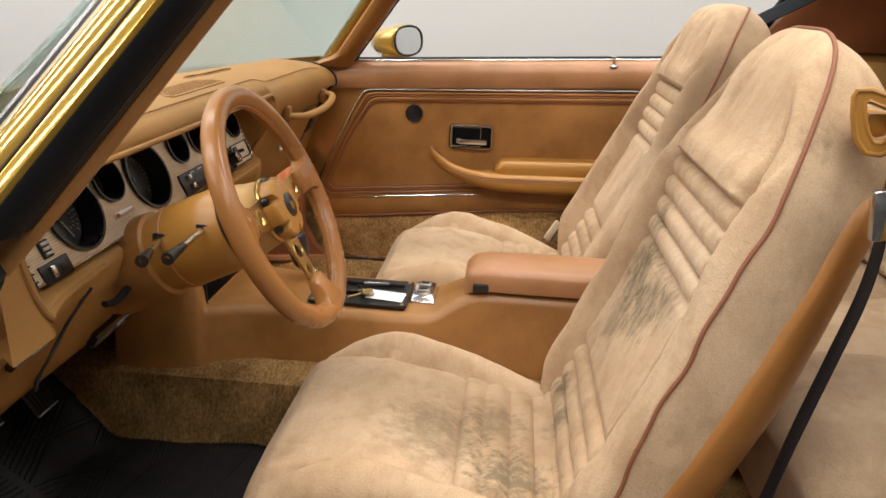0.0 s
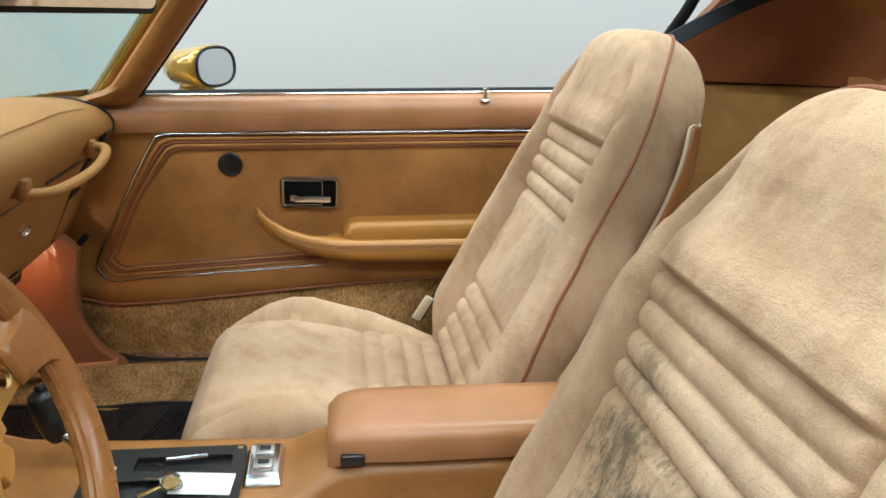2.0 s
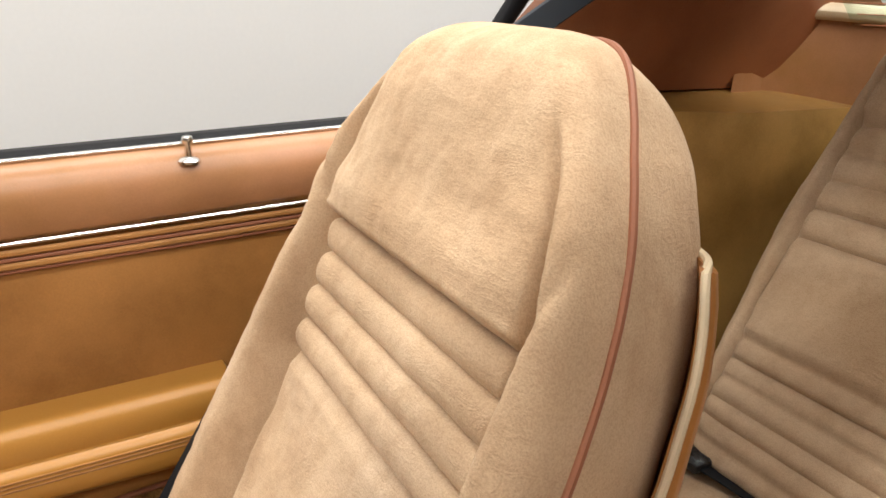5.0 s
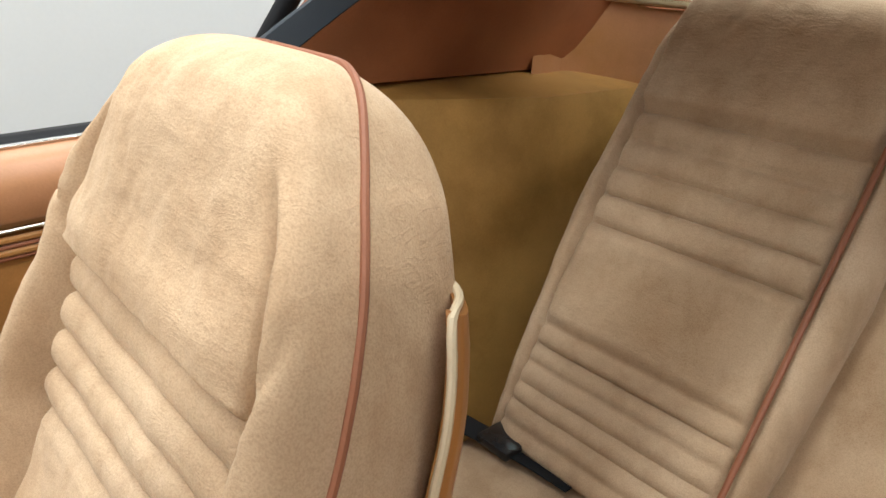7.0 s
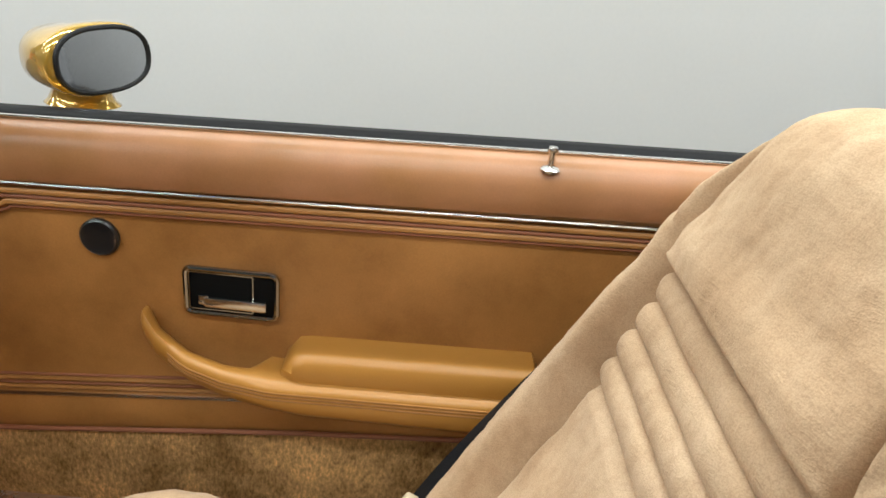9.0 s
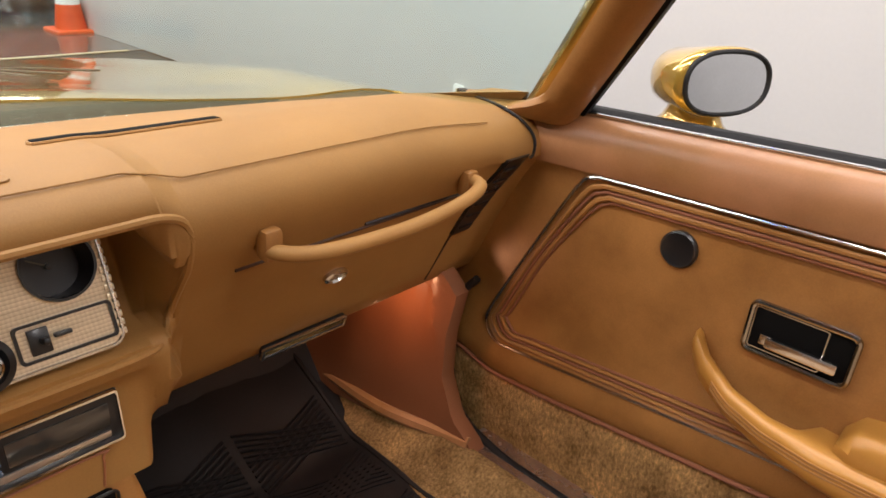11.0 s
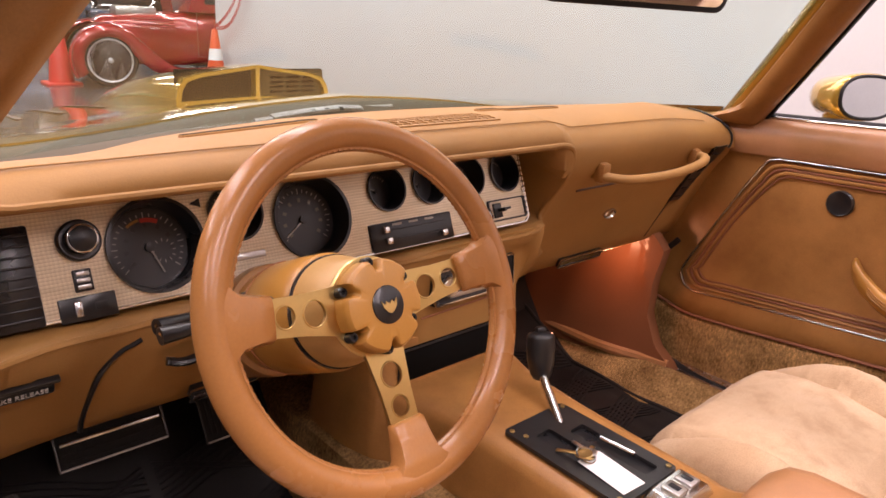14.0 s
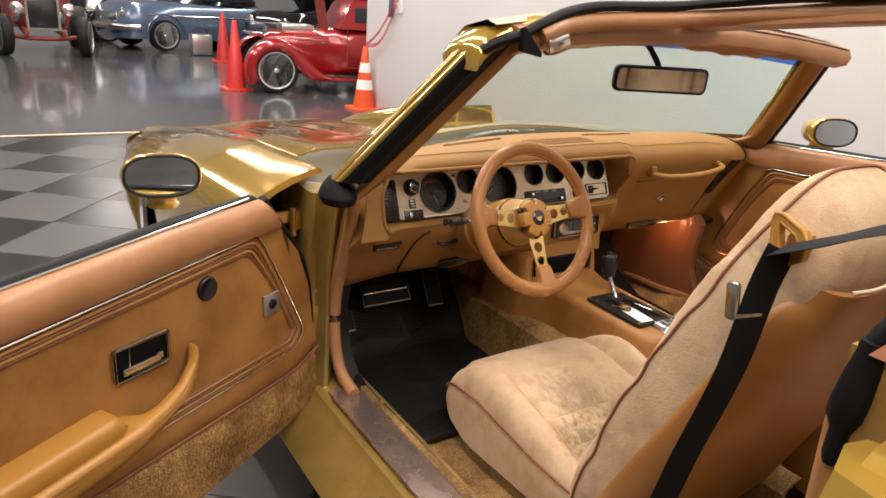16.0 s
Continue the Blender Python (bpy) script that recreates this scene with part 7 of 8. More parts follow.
for zz, yy in ((0.50, 0.385), (0.455, 0.375)):
    part("console_screw", lathe([(0.004, 0), (0.004, 0.002), (0.0004, 0.0026)], facing((CX - 0.150, yy, zz), (-1, 0, 0.2)), 12), RUSTY, console)

# ---- pedals, mats and footwells ----
def pedal(name, x0_, x1_, z0_, z1_, y, label, bar):
    p = thing(name, ((x0_ + x1_) / 2, y, z0_), label, "pedal")
    m = facing(((x0_ + x1_) / 2, y, (z0_ + z1_) / 2), (0, -0.85, 0.5))
    w, h = x1_ - x0_, (z1_ - z0_) * 1.1
    pad = part("pad", moved(rbox((0, 0, -0.006), (w, h, 0.014), 0.004), m), RUBBER, p, "ribbed black rubber pad")
    part("trim", plate([rrect(-w / 2 - 0.002, -h / 2 - 0.002, w / 2 + 0.002, h / 2 + 0.002, 0.004), rrect(-w / 2 + 0.001, -h / 2 + 0.001, w / 2 - 0.001, h / 2 - 0.001, 0.003)], 0.003, m @ Matrix.Translation((0, 0, 0.001))), SATIN, pad, "worn metal edge", False)
    part("lower_trim", moved(rbox((0, -h / 2 + 0.001, 0.002), (w, 0.003, 0.003), 0.001), m), STEEL, pad)
    if bar:
        part("bar", moved(rbox((0, 0.002, 0.002), (w - 0.01, 0.006, 0.003), 0.001), m), CHROME, pad)
    for k in range(5):
        part("rib", moved(rbox((-w / 2 + w * (k + 1) / 6, 0, 0.0015), (0.003, h * 0.8, 0.002), 0.0005), m) if not bar else moved(rbox((0, -h / 2 + h * (k + 1) / 6 - 0.002, 0.0015), (w * 0.9, 0.002, 0.002), 0.0005), m), RUBBER, pad)
    part("arm", tube(smooth_path([m @ Vector((0, 0, -0.012)), m @ Vector((0, 0.03, -0.05)), Vector(((x0_ + x1_) / 2, y + 0.06, 0.64))], 5), 0.008, 8), SATIN, p)


pedal("brake_pedal", -0.520, -0.372, 0.400, 0.462, 0.490, "wide black brake pedal with chrome trim", True)
pedal("accelerator_pedal", -0.318, -0.268, 0.375, 0.470, 0.480, "tall black accelerator pedal with chrome edge", False)
pedal("parking_brake_pedal", -0.622, -0.580, 0.370, 0.420, 0.420, "small black parking brake pedal", False)


def mat(x0_, x1_, y0_, y1_, label, ribs, climb, rib_w, rib_h):
    """A moulded rubber mat that climbs the toe board, with chevron ribs and a few folds."""
    def height(x, y):
        fold = 0.010 * noise.noise(Vector((x * 9, y * 7, x0_))) + 0.004 * noise.noise(Vector((x * 26, y * 20, 2.0)))
        return 0.268 + climb * max(0.0, y - 0.40) + fold * step(y0_, y0_ + 0.12, y)
    rows = [[(x, y, height(x, y)) for x in np.linspace(x0_, x1_, 26)] for y in np.linspace(y0_, y1_, 34)]
    fm = thing("floor_mat", ((x0_ + x1_) / 2, (y0_ + y1_) / 2, 0.262), label, "floor mat", "floor mats")
    base = part("mat_sheet", slab(rows, (0, 0, 0.006)), MAT_OR_SHADE, fm, "", True, 50)
    shapes = []
    cx, half = (x0_ + x1_) / 2, (x1_ - x0_) / 2 - 0.025
    for k in range(ribs):
        y = y0_ + 0.07 + (y1_ - y0_ - 0.16) * k / ribs
        for sgn in (-1, 1):
            pts = [(cx + sgn * (0.008 + half * t), y + 0.05 * t * (1 if (k // 7) % 2 else -1)) for t in np.linspace(0, 1, 7)]
            shapes.append(strap([(a, b, height(a, b) + 0.006 + rib_h * 0.4) for a, b in pts], rib_w, rib_h, (0, 1, 0)))
    tagged(part("ribs", join(*shapes), MAT_OR_SHADE, base), kind="stuff")
    part("mat_border", tube([(x0_, y, height(x0_, y) + 0.005) for y in np.linspace(y0_, y1_, 20)] + [(x1_, y, height(x1_, y) + 0.005) for y in np.linspace(y1_, y0_, 20)] + [(x, y0_, height(x, y0_) + 0.005) for x in np.linspace(x1_, x0_, 10)], 0.006, 8), MAT_OR_SHADE, base)


mat(-0.615, -0.190, 0.0, 0.585, "black ribbed rubber mat in the driver footwell", 58, 0.9, 0.0038, 0.002)
mat(0.165, 0.545, 0.02, 0.585, "black ribbed rubber mat in the passenger footwell", 48, 0.55, 0.0050, 0.0035)
for sgn in (-1, 1):
    rows = [[(CX + sgn * (0.165 + 0.02 * t), y, z) for z, t in ((0.262, 1), (0.34, 0), (0.398, -0.4), (0.415, -2.4))] for y in np.linspace(-0.6, 0.60, 14)]
    part("tunnel_carpet", slab(rows, (sgn * 0.02, 0, 0)), CARPET, console, "tan carpet along the tunnel")
    # Toe board is painted dark in place of carpet lying in shade.
    solid("toe_board", loft([[(CX + sgn * a, y, z) for a in (0.15, 0.62)] + [(CX + sgn * a, y + 0.03, z + 0.02) for a in (0.62, 0.15)] for y, z in ((0.40, 0.255), (0.52, 0.30), (0.60, 0.42), (0.60, 0.64))]), MAT_OR_SHADE, "toe board coloured near black for the footwell shade", "carpet", kind="structure", sharp=30)
for sgn in (-1, 1):
    solid("sill_carpet", loft([[(CX + sgn * a, y, z) for a, z in (((0.52, 0.262), (0.585, 0.285), (0.625, 0.325), (0.645, 0.322), (0.65, 0.262)) if sgn > 0 else ((0.60, 0.262), (0.615, 0.290), (0.632, 0.318), (0.645, 0.318), (0.65, 0.262)))] for y in (0.60, 0.36, 0.1, -0.3, -0.84)]), CARPET, "worn tan carpet along the inner sill", "carpet", kind="structure", sharp=60)
# Black sheet added to stand for the shade beneath the dash.
solid("under_dash_shelf", rbox((CX, 0.50, 0.645), (1.30, 0.22, 0.012), 0.003), SATIN, "black sheet for the shade under the dashboard", "trim", kind="structure")
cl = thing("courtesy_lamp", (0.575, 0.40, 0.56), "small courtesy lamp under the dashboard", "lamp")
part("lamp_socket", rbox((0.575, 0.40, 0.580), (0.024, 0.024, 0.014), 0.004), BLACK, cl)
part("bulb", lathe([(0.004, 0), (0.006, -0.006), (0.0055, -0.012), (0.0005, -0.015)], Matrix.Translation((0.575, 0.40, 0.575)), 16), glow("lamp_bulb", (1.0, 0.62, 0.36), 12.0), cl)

# ---- belts ----
def belt(name, sgn, x_out, pts, label, cloth):
    b = thing(name, (sgn * 0.62, -0.58, 0.27), label, "seat belt", "seat belts")
    part("webbing", strap(smooth_path(pts, 6), 0.050 if sgn < 0 else 0.046, 0.0018, (1, -0.30, -0.1) if sgn < 0 else (1, -0.15, 0)), cloth, b, "black belt webbing")
    return b


DB = [(-0.575, -0.545, 0.30), (-0.562, -0.600, 0.484), (-0.555, -0.629, 0.624), (-0.549, -0.650, 0.714), (-0.546, -0.666, 0.79), (-0.541, -0.672, 0.85), (-0.530, -0.674, 0.905), (-0.512, -0.676, 0.950)]
drv_belt = belt("seat_belt", -1, -0.56, DB, "black lap and shoulder belt hanging beside the driver seat", BELT)
part("upper_webbing", strap(smooth_path([(-0.514, -0.671, 0.948), (-0.552, -0.748, 0.988), (-0.60, -0.86, 1.045), (-0.62, -1.05, 1.09)], 6), 0.047, 0.0018, (1, 0.05, 0.18)), BELT, drv_belt)
tongue = part("tongue", moved(rbox((0, 0, 0), (0.012, 0.018, 0.052), 0.005), Matrix.Translation((-0.561, -0.655, 0.879)) @ Matrix.Rotation(radians(-8), 4, "X")), CHROME, drv_belt, "chrome belt tongue")
part("tongue_bar", moved(rbox((0, 0, 0), (0.040, 0.004, 0.006), 0.002), Matrix.Translation((-0.544, -0.671, 0.862)) @ Matrix.Rotation(radians(-15), 4, "Z")), STEEL, tongue)
PB = [(0.598, -0.430, 0.44), (0.604, -0.480, 0.53), (0.600, -0.570, 0.68), (0.572, -0.68, 0.86), (0.520, -0.765, 0.972)]
pas_belt = belt("seat_belt", 1, 0.59, PB, "black lap and shoulder belt beside the passenger seat", BELT)
part("upper_webbing", strap(smooth_path([(0.520, -0.765, 0.980), (0.570, -0.90, 1.045), (0.580, -1.02, 1.108), (0.555, -1.16, 1.175)], 6), 0.030, 0.012, (0.3, 0.6, 1)), DENIM, pas_belt)
part("tongue", moved(rbox((0, 0, 0), (0.012, 0.020, 0.060), 0.004), Matrix.Translation((0.588, -0.430, 0.465)) @ Matrix.Rotation(radians(30), 4, "X")), CREAM, pas_belt, "pale belt tongue")
for sgn, x_, y_, z_, mt in ((-1, -0.490, -0.666, 0.955, MUSTARD), (1, 0.508, -0.768, 0.985, SHELL)):
    g = thing("belt_guide", (x_, y_, z_), "plastic belt guide loop on the seat shoulder", "belt guide", "belt guides")
    gm = facing((x_ + sgn * 0.006, y_ - 0.004, z_ + 0.004), (sgn, 0.25, 0.05)) @ Matrix.Scale(0.82, 4)
    flip_ = 1 if sgn < 0 else -1
    outer_ = [(flip_ * a, b) for a, b in ((0.034, -0.022), (0.036, 0.006), (0.024, 0.022), (-0.020, 0.036), (-0.036, 0.034), (-0.038, 0.026), (-0.034, 0.004), (-0.026, -0.024), (-0.012, -0.040), (0.004, -0.041))]
    inner_ = [(flip_ * a, b) for a, b in ((0.020, -0.012), (0.021, 0.002), (0.013, 0.012), (-0.020, 0.023), (-0.025, 0.020), (-0.022, 0.004), (-0.014, -0.016), (-0.006, -0.027), (0.002, -0.027))]
    lp_ = part("loop", plate([outer_, inner_], 0.016, gm), mt, g, "", False)
    part("loop_edge", join(tube([gm @ Vector((a, b, -0.002)) for a, b in outer_], 0.0032, 8, True, (sgn, 0, 0)), tube([gm @ Vector((a, b, -0.002)) for a, b in inner_], 0.0026, 8, True, (sgn, 0, 0))), mt, lp_)
    part("mount", rbox((x_ - sgn * 0.024, y_ - 0.006, z_ - 0.002), (0.034, 0.024, 0.026), 0.006), mt, g)
rb = thing("rear_seat_belt", (0.42, -1.07, 0.54), "black rear lap belt lying on the back seat", "seat belt")
part("webbing", strap(smooth_path([(0.505, -1.058, 0.530), (0.472, -1.060, 0.5475), (0.43, -1.064, 0.5505), (0.38, -1.072, 0.5530), (0.335, -1.078, 0.5540), (0.28, -1.083, 0.5530)], 6), 0.045, 0.003, (0, 1, 0.2)), BELT, rb)
part("buckle", rbox((0.385, -1.070, 0.558), (0.055, 0.048, 0.014), 0.005), BLACK, rb, "black belt buckle")

# roof latch and wiper
lt_ = thing("roof_latch", (-0.455, -0.13, 1.15), "chrome roof panel latch in the header", "latch")
part("latch_plate", moved(rbox((0, 0, 0), (0.052, 0.012, 0.026), 0.005), Matrix.Translation((-0.452, -0.137, 1.166)) @ Matrix.Rotation(radians(-18), 4, "Y")), CHROME, lt_)
part("latch_hole", lathe([(0.006, -0.008), (0.006, -0.0065), (0.0005, -0.0063)], Matrix.Translation((-0.448, -0.137, 1.168)) @ Matrix.Rotation(radians(-90), 4, "X") @ Matrix.Rotation(radians(180), 4, "X"), 14), BLACK, lt_)
wp = thing("wiper", (-0.15, 0.52, 0.88), "silver windscreen wiper resting on the cowl", "wiper")
part("arm", strap([(-0.17, 0.505, 0.870), (-0.105, 0.512, 0.875), (-0.04, 0.515, 0.878), (0.00, 0.513, 0.876)], 0.016, 0.006, (0, 1, 0.2)), STEEL, wp)
part("blade", tube([(-0.20, 0.505, 0.866), (-0.03, 0.520, 0.876), (0.07, 0.520, 0.876)], 0.004, 6), STEEL, wp)
for k in range(3):
    part("hole", rbox((-0.095 + 0.026 * k, 0.509, 0.8758 + 0.0012 * k), (0.009, 0.006, 0.006), 0.002), BLACK, wp)
# marks on the tinted band, seen from behind
bars = [0.018, 0.03, 0.012, 0.028, 0.022, 0.03, 0.014, 0.026, 0.02, 0.03]
banner = thing("windscreen_banner", (0.15, 0.02, 1.165), "dark blue banner marks along the windscreen top", "sticker")
for k, wdt in enumerate(bars):
    x = 0.02 + 0.043 * k
    u = (x - CX) / 0.565
    p = Vector((x, 0.225 - 0.24 * 0.95 + 0.06 * (1 - abs(u) ** 2.2) - 0.009, 0.872 + 0.285 * 0.945 + 0.034 * (1 - u * u)))
    part("bar", moved(rbox((0, 0, 0), (wdt, 0.0012, 0.016), 0.0003), Matrix.Translation(p) @ Matrix.Rotation(radians(30), 4, "X")), SKYBLUE, banner)

# ---- wheels and simple standing cars in the hall ----
def road_wheel(parent, center, axis, r, w, rim_mat, spokes=5):
    m = facing(center, axis)
    tyre = part("tyre", lathe([(r * 0.78, -w / 2), (r * 0.93, -w / 2), (r * 0.99, -w * 0.36), (r, 0), (r * 0.99, w * 0.36), (r * 0.93, w / 2), (r * 0.78, w / 2)], m, 36), RUBBER, parent, "black tyre")
    rim_ = part("rim", lathe([(r * 0.79, w * 0.5), (r * 0.80, w * 0.56), (r * 0.74, w * 0.54), (r * 0.68, w * 0.05), (r * 0.64, -w * 0.2), (r * 0.60, -w * 0.2)], m, 36), rim_mat, tyre, "bright wheel rim")
    part("brake_disc", lathe([(r * 0.63, -w * 0.24), (r * 0.63, -w * 0.20), (0.01, -w * 0.20)], m, 28), VOID, rim_)
    for k in range(spokes):
        sp = m @ Matrix.Rotation(2 * math.pi * k / spokes, 4, "Z")
        part("rim_spoke", moved(loft([[Vector((a, b, z)) for a, b in ((x, -hw), (x, hw))] + [Vector((x, hw, z - 0.02)), Vector((x, -hw, z - 0.02))] for x, hw, z in ((r * 0.10, r * 0.11, w * 0.40), (r * 0.40, r * 0.075, w * 0.36), (r * 0.74, r * 0.10, w * 0.46))]), sp), rim_mat, rim_)
    part("rim_hub", lathe([(r * 0.15, w * 0.2), (r * 0.15, w * 0.42), (r * 0.10, w * 0.50), (0.003, w * 0.52)], m, 20), rim_mat, rim_)


def sedan(name, at_, heading, length, paint, roof_paint, label, hood_up=False):
    """A rounded older saloon, front at +x of its own frame."""
    M = Matrix.Translation(at_) @ Matrix.Rotation(radians(heading), 4, "Z")
    c = thing(name, tuple(at_), label, "car", "cars in the hall")
    L = length / 2
    rows = []
    for t in np.linspace(-1, 1, 27):
        x = t * L
        hh = lerp(t, [(-1, 0.62), (-0.92, 0.84), (-0.55, 0.95), (0.2, 0.98), (0.55, 1.00), (0.85, 0.95), (0.96, 0.85), (1, 0.66)])
        hw = lerp(t, [(-1, 0.62), (-0.9, 0.80), (-0.4, 0.90), (0.6, 0.90), (0.9, 0.82), (1, 0.62)])
        rows.append([M @ Vector((x, a * hw, z)) for a, z in ((-0.94, 0.24), (-1.0, 0.45), (-1.0, 0.66), (-0.96, hh - 0.10), (-0.86, hh - 0.02), (-0.5, hh), (0, hh + 0.02), (0.5, hh), (0.86, hh - 0.02), (0.96, hh - 0.10), (1.0, 0.66), (1.0, 0.45), (0.94, 0.24))])
    part("body", loft(rows), paint, c, "", True, 50)
    rows = []
    for t, z, wdt in ((0, 0.97, 0.80), (0.25, 1.10, 0.76), (0.7, 1.36, 0.66), (0.9, 1.45, 0.60), (1.0, 1.48, 0.42)):
        x0_, x1_ = -0.60 * L + 0.28 * t * L, 0.34 * L - 0.34 * t * L
        rows.append([M @ Vector((x0_ + (x1_ - x0_) * (0.5 - 0.5 * math.cos(a)), wdt * math.copysign(abs(math.sin(a)) ** 0.5, math.sin(a)), z)) for a in (2 * math.pi * k / 28 for k in range(28))])
    part("cabin", loft(rows), roof_paint, c, "", True, 60)
    for sy in (-1, 1):
        for a, b in ((-0.40, -0.13), (-0.09, 0.14)):
            quad = [M @ Vector((x * L, sy * w_, z)) for x, w_, z in ((a - 0.05 * (a < -0.3), 0.768, 1.06), (b + 0.05 * (b > 0), 0.768, 1.06), (b - 0.01, 0.678, 1.33), (a + 0.06, 0.678, 1.33))]
            off = M.to_3x3() @ Vector((0, sy * 0.012, 0.004))
            part("window", loft([[p + off for p in quad], [p - off for p in quad]]), CARGLASS, c, "dark side window", False)
        for wx in (-0.60, 0.62):
            road_wheel(c, M @ Vector((wx * L, sy * 0.80, 0.325)), M.to_3x3() @ Vector((0, sy, 0)), 0.325, 0.20, ALLOY)
            arch = [M @ Vector((wx * L + 0.40 * math.cos(w), sy * 0.905, 0.34 + 0.40 * math.sin(w))) for w in np.linspace(0.1, math.pi - 0.1, 14)]
            part("wheel_arch", tube(arch, 0.035, 8, flat=0.5), paint, c)
        part("side_moulding", tube([M @ Vector((x * L, sy * 0.905, 0.72)) for x in (-0.8, 0, 0.8)], 0.012, 6), CHROME, c)
        part("headlamp", lathe([(0.10, 0), (0.10, 0.03), (0.085, 0.05), (0.002, 0.06)], facing(M @ Vector((L * 0.965, sy * 0.55, 0.74)), M.to_3x3() @ Vector((1, 0, 0.05))), 20), CHROME, c, "round chrome headlamp")
    part("bumper", tube(smooth_path([M @ Vector(p) for p in ((L * 0.86, -0.88, 0.46), (L * 1.02, -0.6, 0.46), (L * 1.04, 0, 0.46), (L * 1.02, 0.6, 0.46), (L * 0.86, 0.88, 0.46))], 5), 0.065, 10), CHROME, c, "chrome bumper")
    part("grille", moved(rbox((L * 1.0, 0, 0.64), (0.05, 0.9, 0.18), 0.02), M), CHROME, c)
    if hood_up:
        part("raised_bonnet", slab([[M @ Vector((L * 0.34 + 0.95 * t * 0.72, y, 1.0 + 0.75 * t)) for y in np.linspace(-0.7, 0.7, 7)] for t in np.linspace(0, 1, 5)], (0, 0, 0.03)), paint, c, "bonnet propped open")
    return c


sedan("parked_saloon", (2.93, 15.93, 0), 195, 4.2, SKYBLUE, NIGHT, "slate blue older saloon with a black roof")
sedan("parked_saloon", (2.55, 17.95, 0), 184, 4.9, NIGHT, NIGHT, "glossy black older saloon in the hall")
sedan("parked_saloon", (5.96, 14.72, 0), 200, 4.8, NIGHT, NIGHT, "black older saloon with its bonnet raised", True)
sedan("parked_saloon", (-4.6, 18.5, 0), 176, 4.7, surface("pale_green_paint", (0.30, 0.52, 0.45), 0.25, coat=1.0), WHITE, "pale green older saloon in the hall")

# red hot rod with its front wing and running board
rod = thing("red_hot_rod", (3.0, 8.45, 0), "glossy red thirties hot rod with chrome wheels", "car", "cars in the hall")
HM = Matrix.Translation((1.92, 8.12, 0)) @ Matrix.Rotation(radians(-8), 4, "Z") @ Matrix.Scale(0.84, 4)
road_wheel(rod, HM @ Vector((0, 0.04, 0.36)), HM.to_3x3() @ Vector((0, -1, 0)), 0.302, 0.20, ALLOY, 5)
road_wheel(rod, HM @ Vector((0, 1.42, 0.36)), HM.to_3x3() @ Vector((0, 1, 0)), 0.302, 0.20, ALLOY, 5)
road_wheel(rod, HM @ Vector((2.75, 0.04, 0.39)), HM.to_3x3() @ Vector((0, -1, 0)), 0.328, 0.22, ALLOY, 5)
for sy, out_ in ((0.0, -1), (1.46, 1)):
    rows = []
    for k in range(30):
        t = k / 29
        if t < 0.60:
            w = radians(208 - 170 * t / 0.60)
            top_, lip_ = (0.470 * math.cos(w), 0.36 + 0.490 * math.sin(w)), (0.325 * math.cos(w), 0.36 + 0.325 * math.sin(w))
        else:
            u = (t - 0.60) / 0.40
            top_ = (0.370 + 0.62 * u, 0.662 - 0.40 * math.sin(u * math.pi / 2) ** 1.25)
            lip_ = (0.256 + 0.70 * u, 0.56 - 0.34 * min(1.0, 2.2 * u) ** 0.6)
        rows.append([HM @ Vector((lip_[0] + f * (top_[0] - lip_[0]), sy + out_ * y, lip_[1] + f * (top_[1] - lip_[1]))) for y, f in ((-0.30, 0.90), (-0.16, 0.99), (-0.04, 1.0), (0.05, 0.95), (0.11, 0.80), (0.14, 0.55), (0.145, 0.28), (0.13, 0.0))])
    part("front_wing", slab(rows, (0, -out_ * 0.015, -0.012)), RED, rod, "swept red front wing", True, 60)
part("running_board", moved(rbox((1.55, 0.06, 0.235), (1.75, 0.30, 0.05), 0.02), HM), RED, rod)
bodyrows = [[HM @ Vector((x, 0.73 + a * hw, z)) for a, z in ((-0.75, 0.28), (-1, 0.42), (-1, h - 0.14), (-0.85, h - 0.03), (-0.4, h), (0.4, h), (0.85, h - 0.03), (1, h - 0.14), (1, 0.42), (0.75, 0.28))] for x, hw, h in ((-0.06, 0.27, 0.86), (0.02, 0.32, 0.93), (0.75, 0.48, 1.00), (1.02, 0.58, 1.03), (1.10, 0.62, 1.04), (2.0, 0.68, 1.06), (3.2, 0.66, 0.98), (3.7, 0.5, 0.7))]
part("body", loft(bodyrows), RED, rod, "", True, 45)
cab = [[HM @ Vector((x0_, 0.73 + a * hw, z)) for x0_, a in ((f, -1), (b, -1), (b + 0.05, -0.6), (b + 0.05, 0.6), (b, 1), (f, 1), (f - 0.03, 0.5), (f - 0.03, -0.5))] for z, hw, f, b in ((1.03, 0.63, 1.08, 2.45), (1.20, 0.60, 1.16, 2.42), (1.42, 0.54, 1.26, 2.34), (1.50, 0.48, 1.34, 2.25))]
part("cab", loft(cab), RED, rod, "", True, 40)
part("cab_window", moved(rbox((1.72, 0.125, 1.26), (0.78, 0.02, 0.24), 0.01), HM), CARGLASS, rod, "dark side window")
part("open_bonnet", slab([[HM @ Vector((0.95 - 0.12 * t, 0.45 + 0.56 * v, 1.03 + 0.72 * t)) for v in np.linspace(0, 1, 5)] for t in np.linspace(0, 1, 5)], (0.02, 0, 0)), MAROON, rod, "raised dark red bonnet")
for k in range(3):
    part("bonnet_louvre", moved(rbox((0.58, 0.262, 0.84 + 0.035 * k), (0.56, 0.02, 0.014), 0.005), HM @ Matrix.Rotation(radians(-10), 4, "Z")), MAROON, rod)
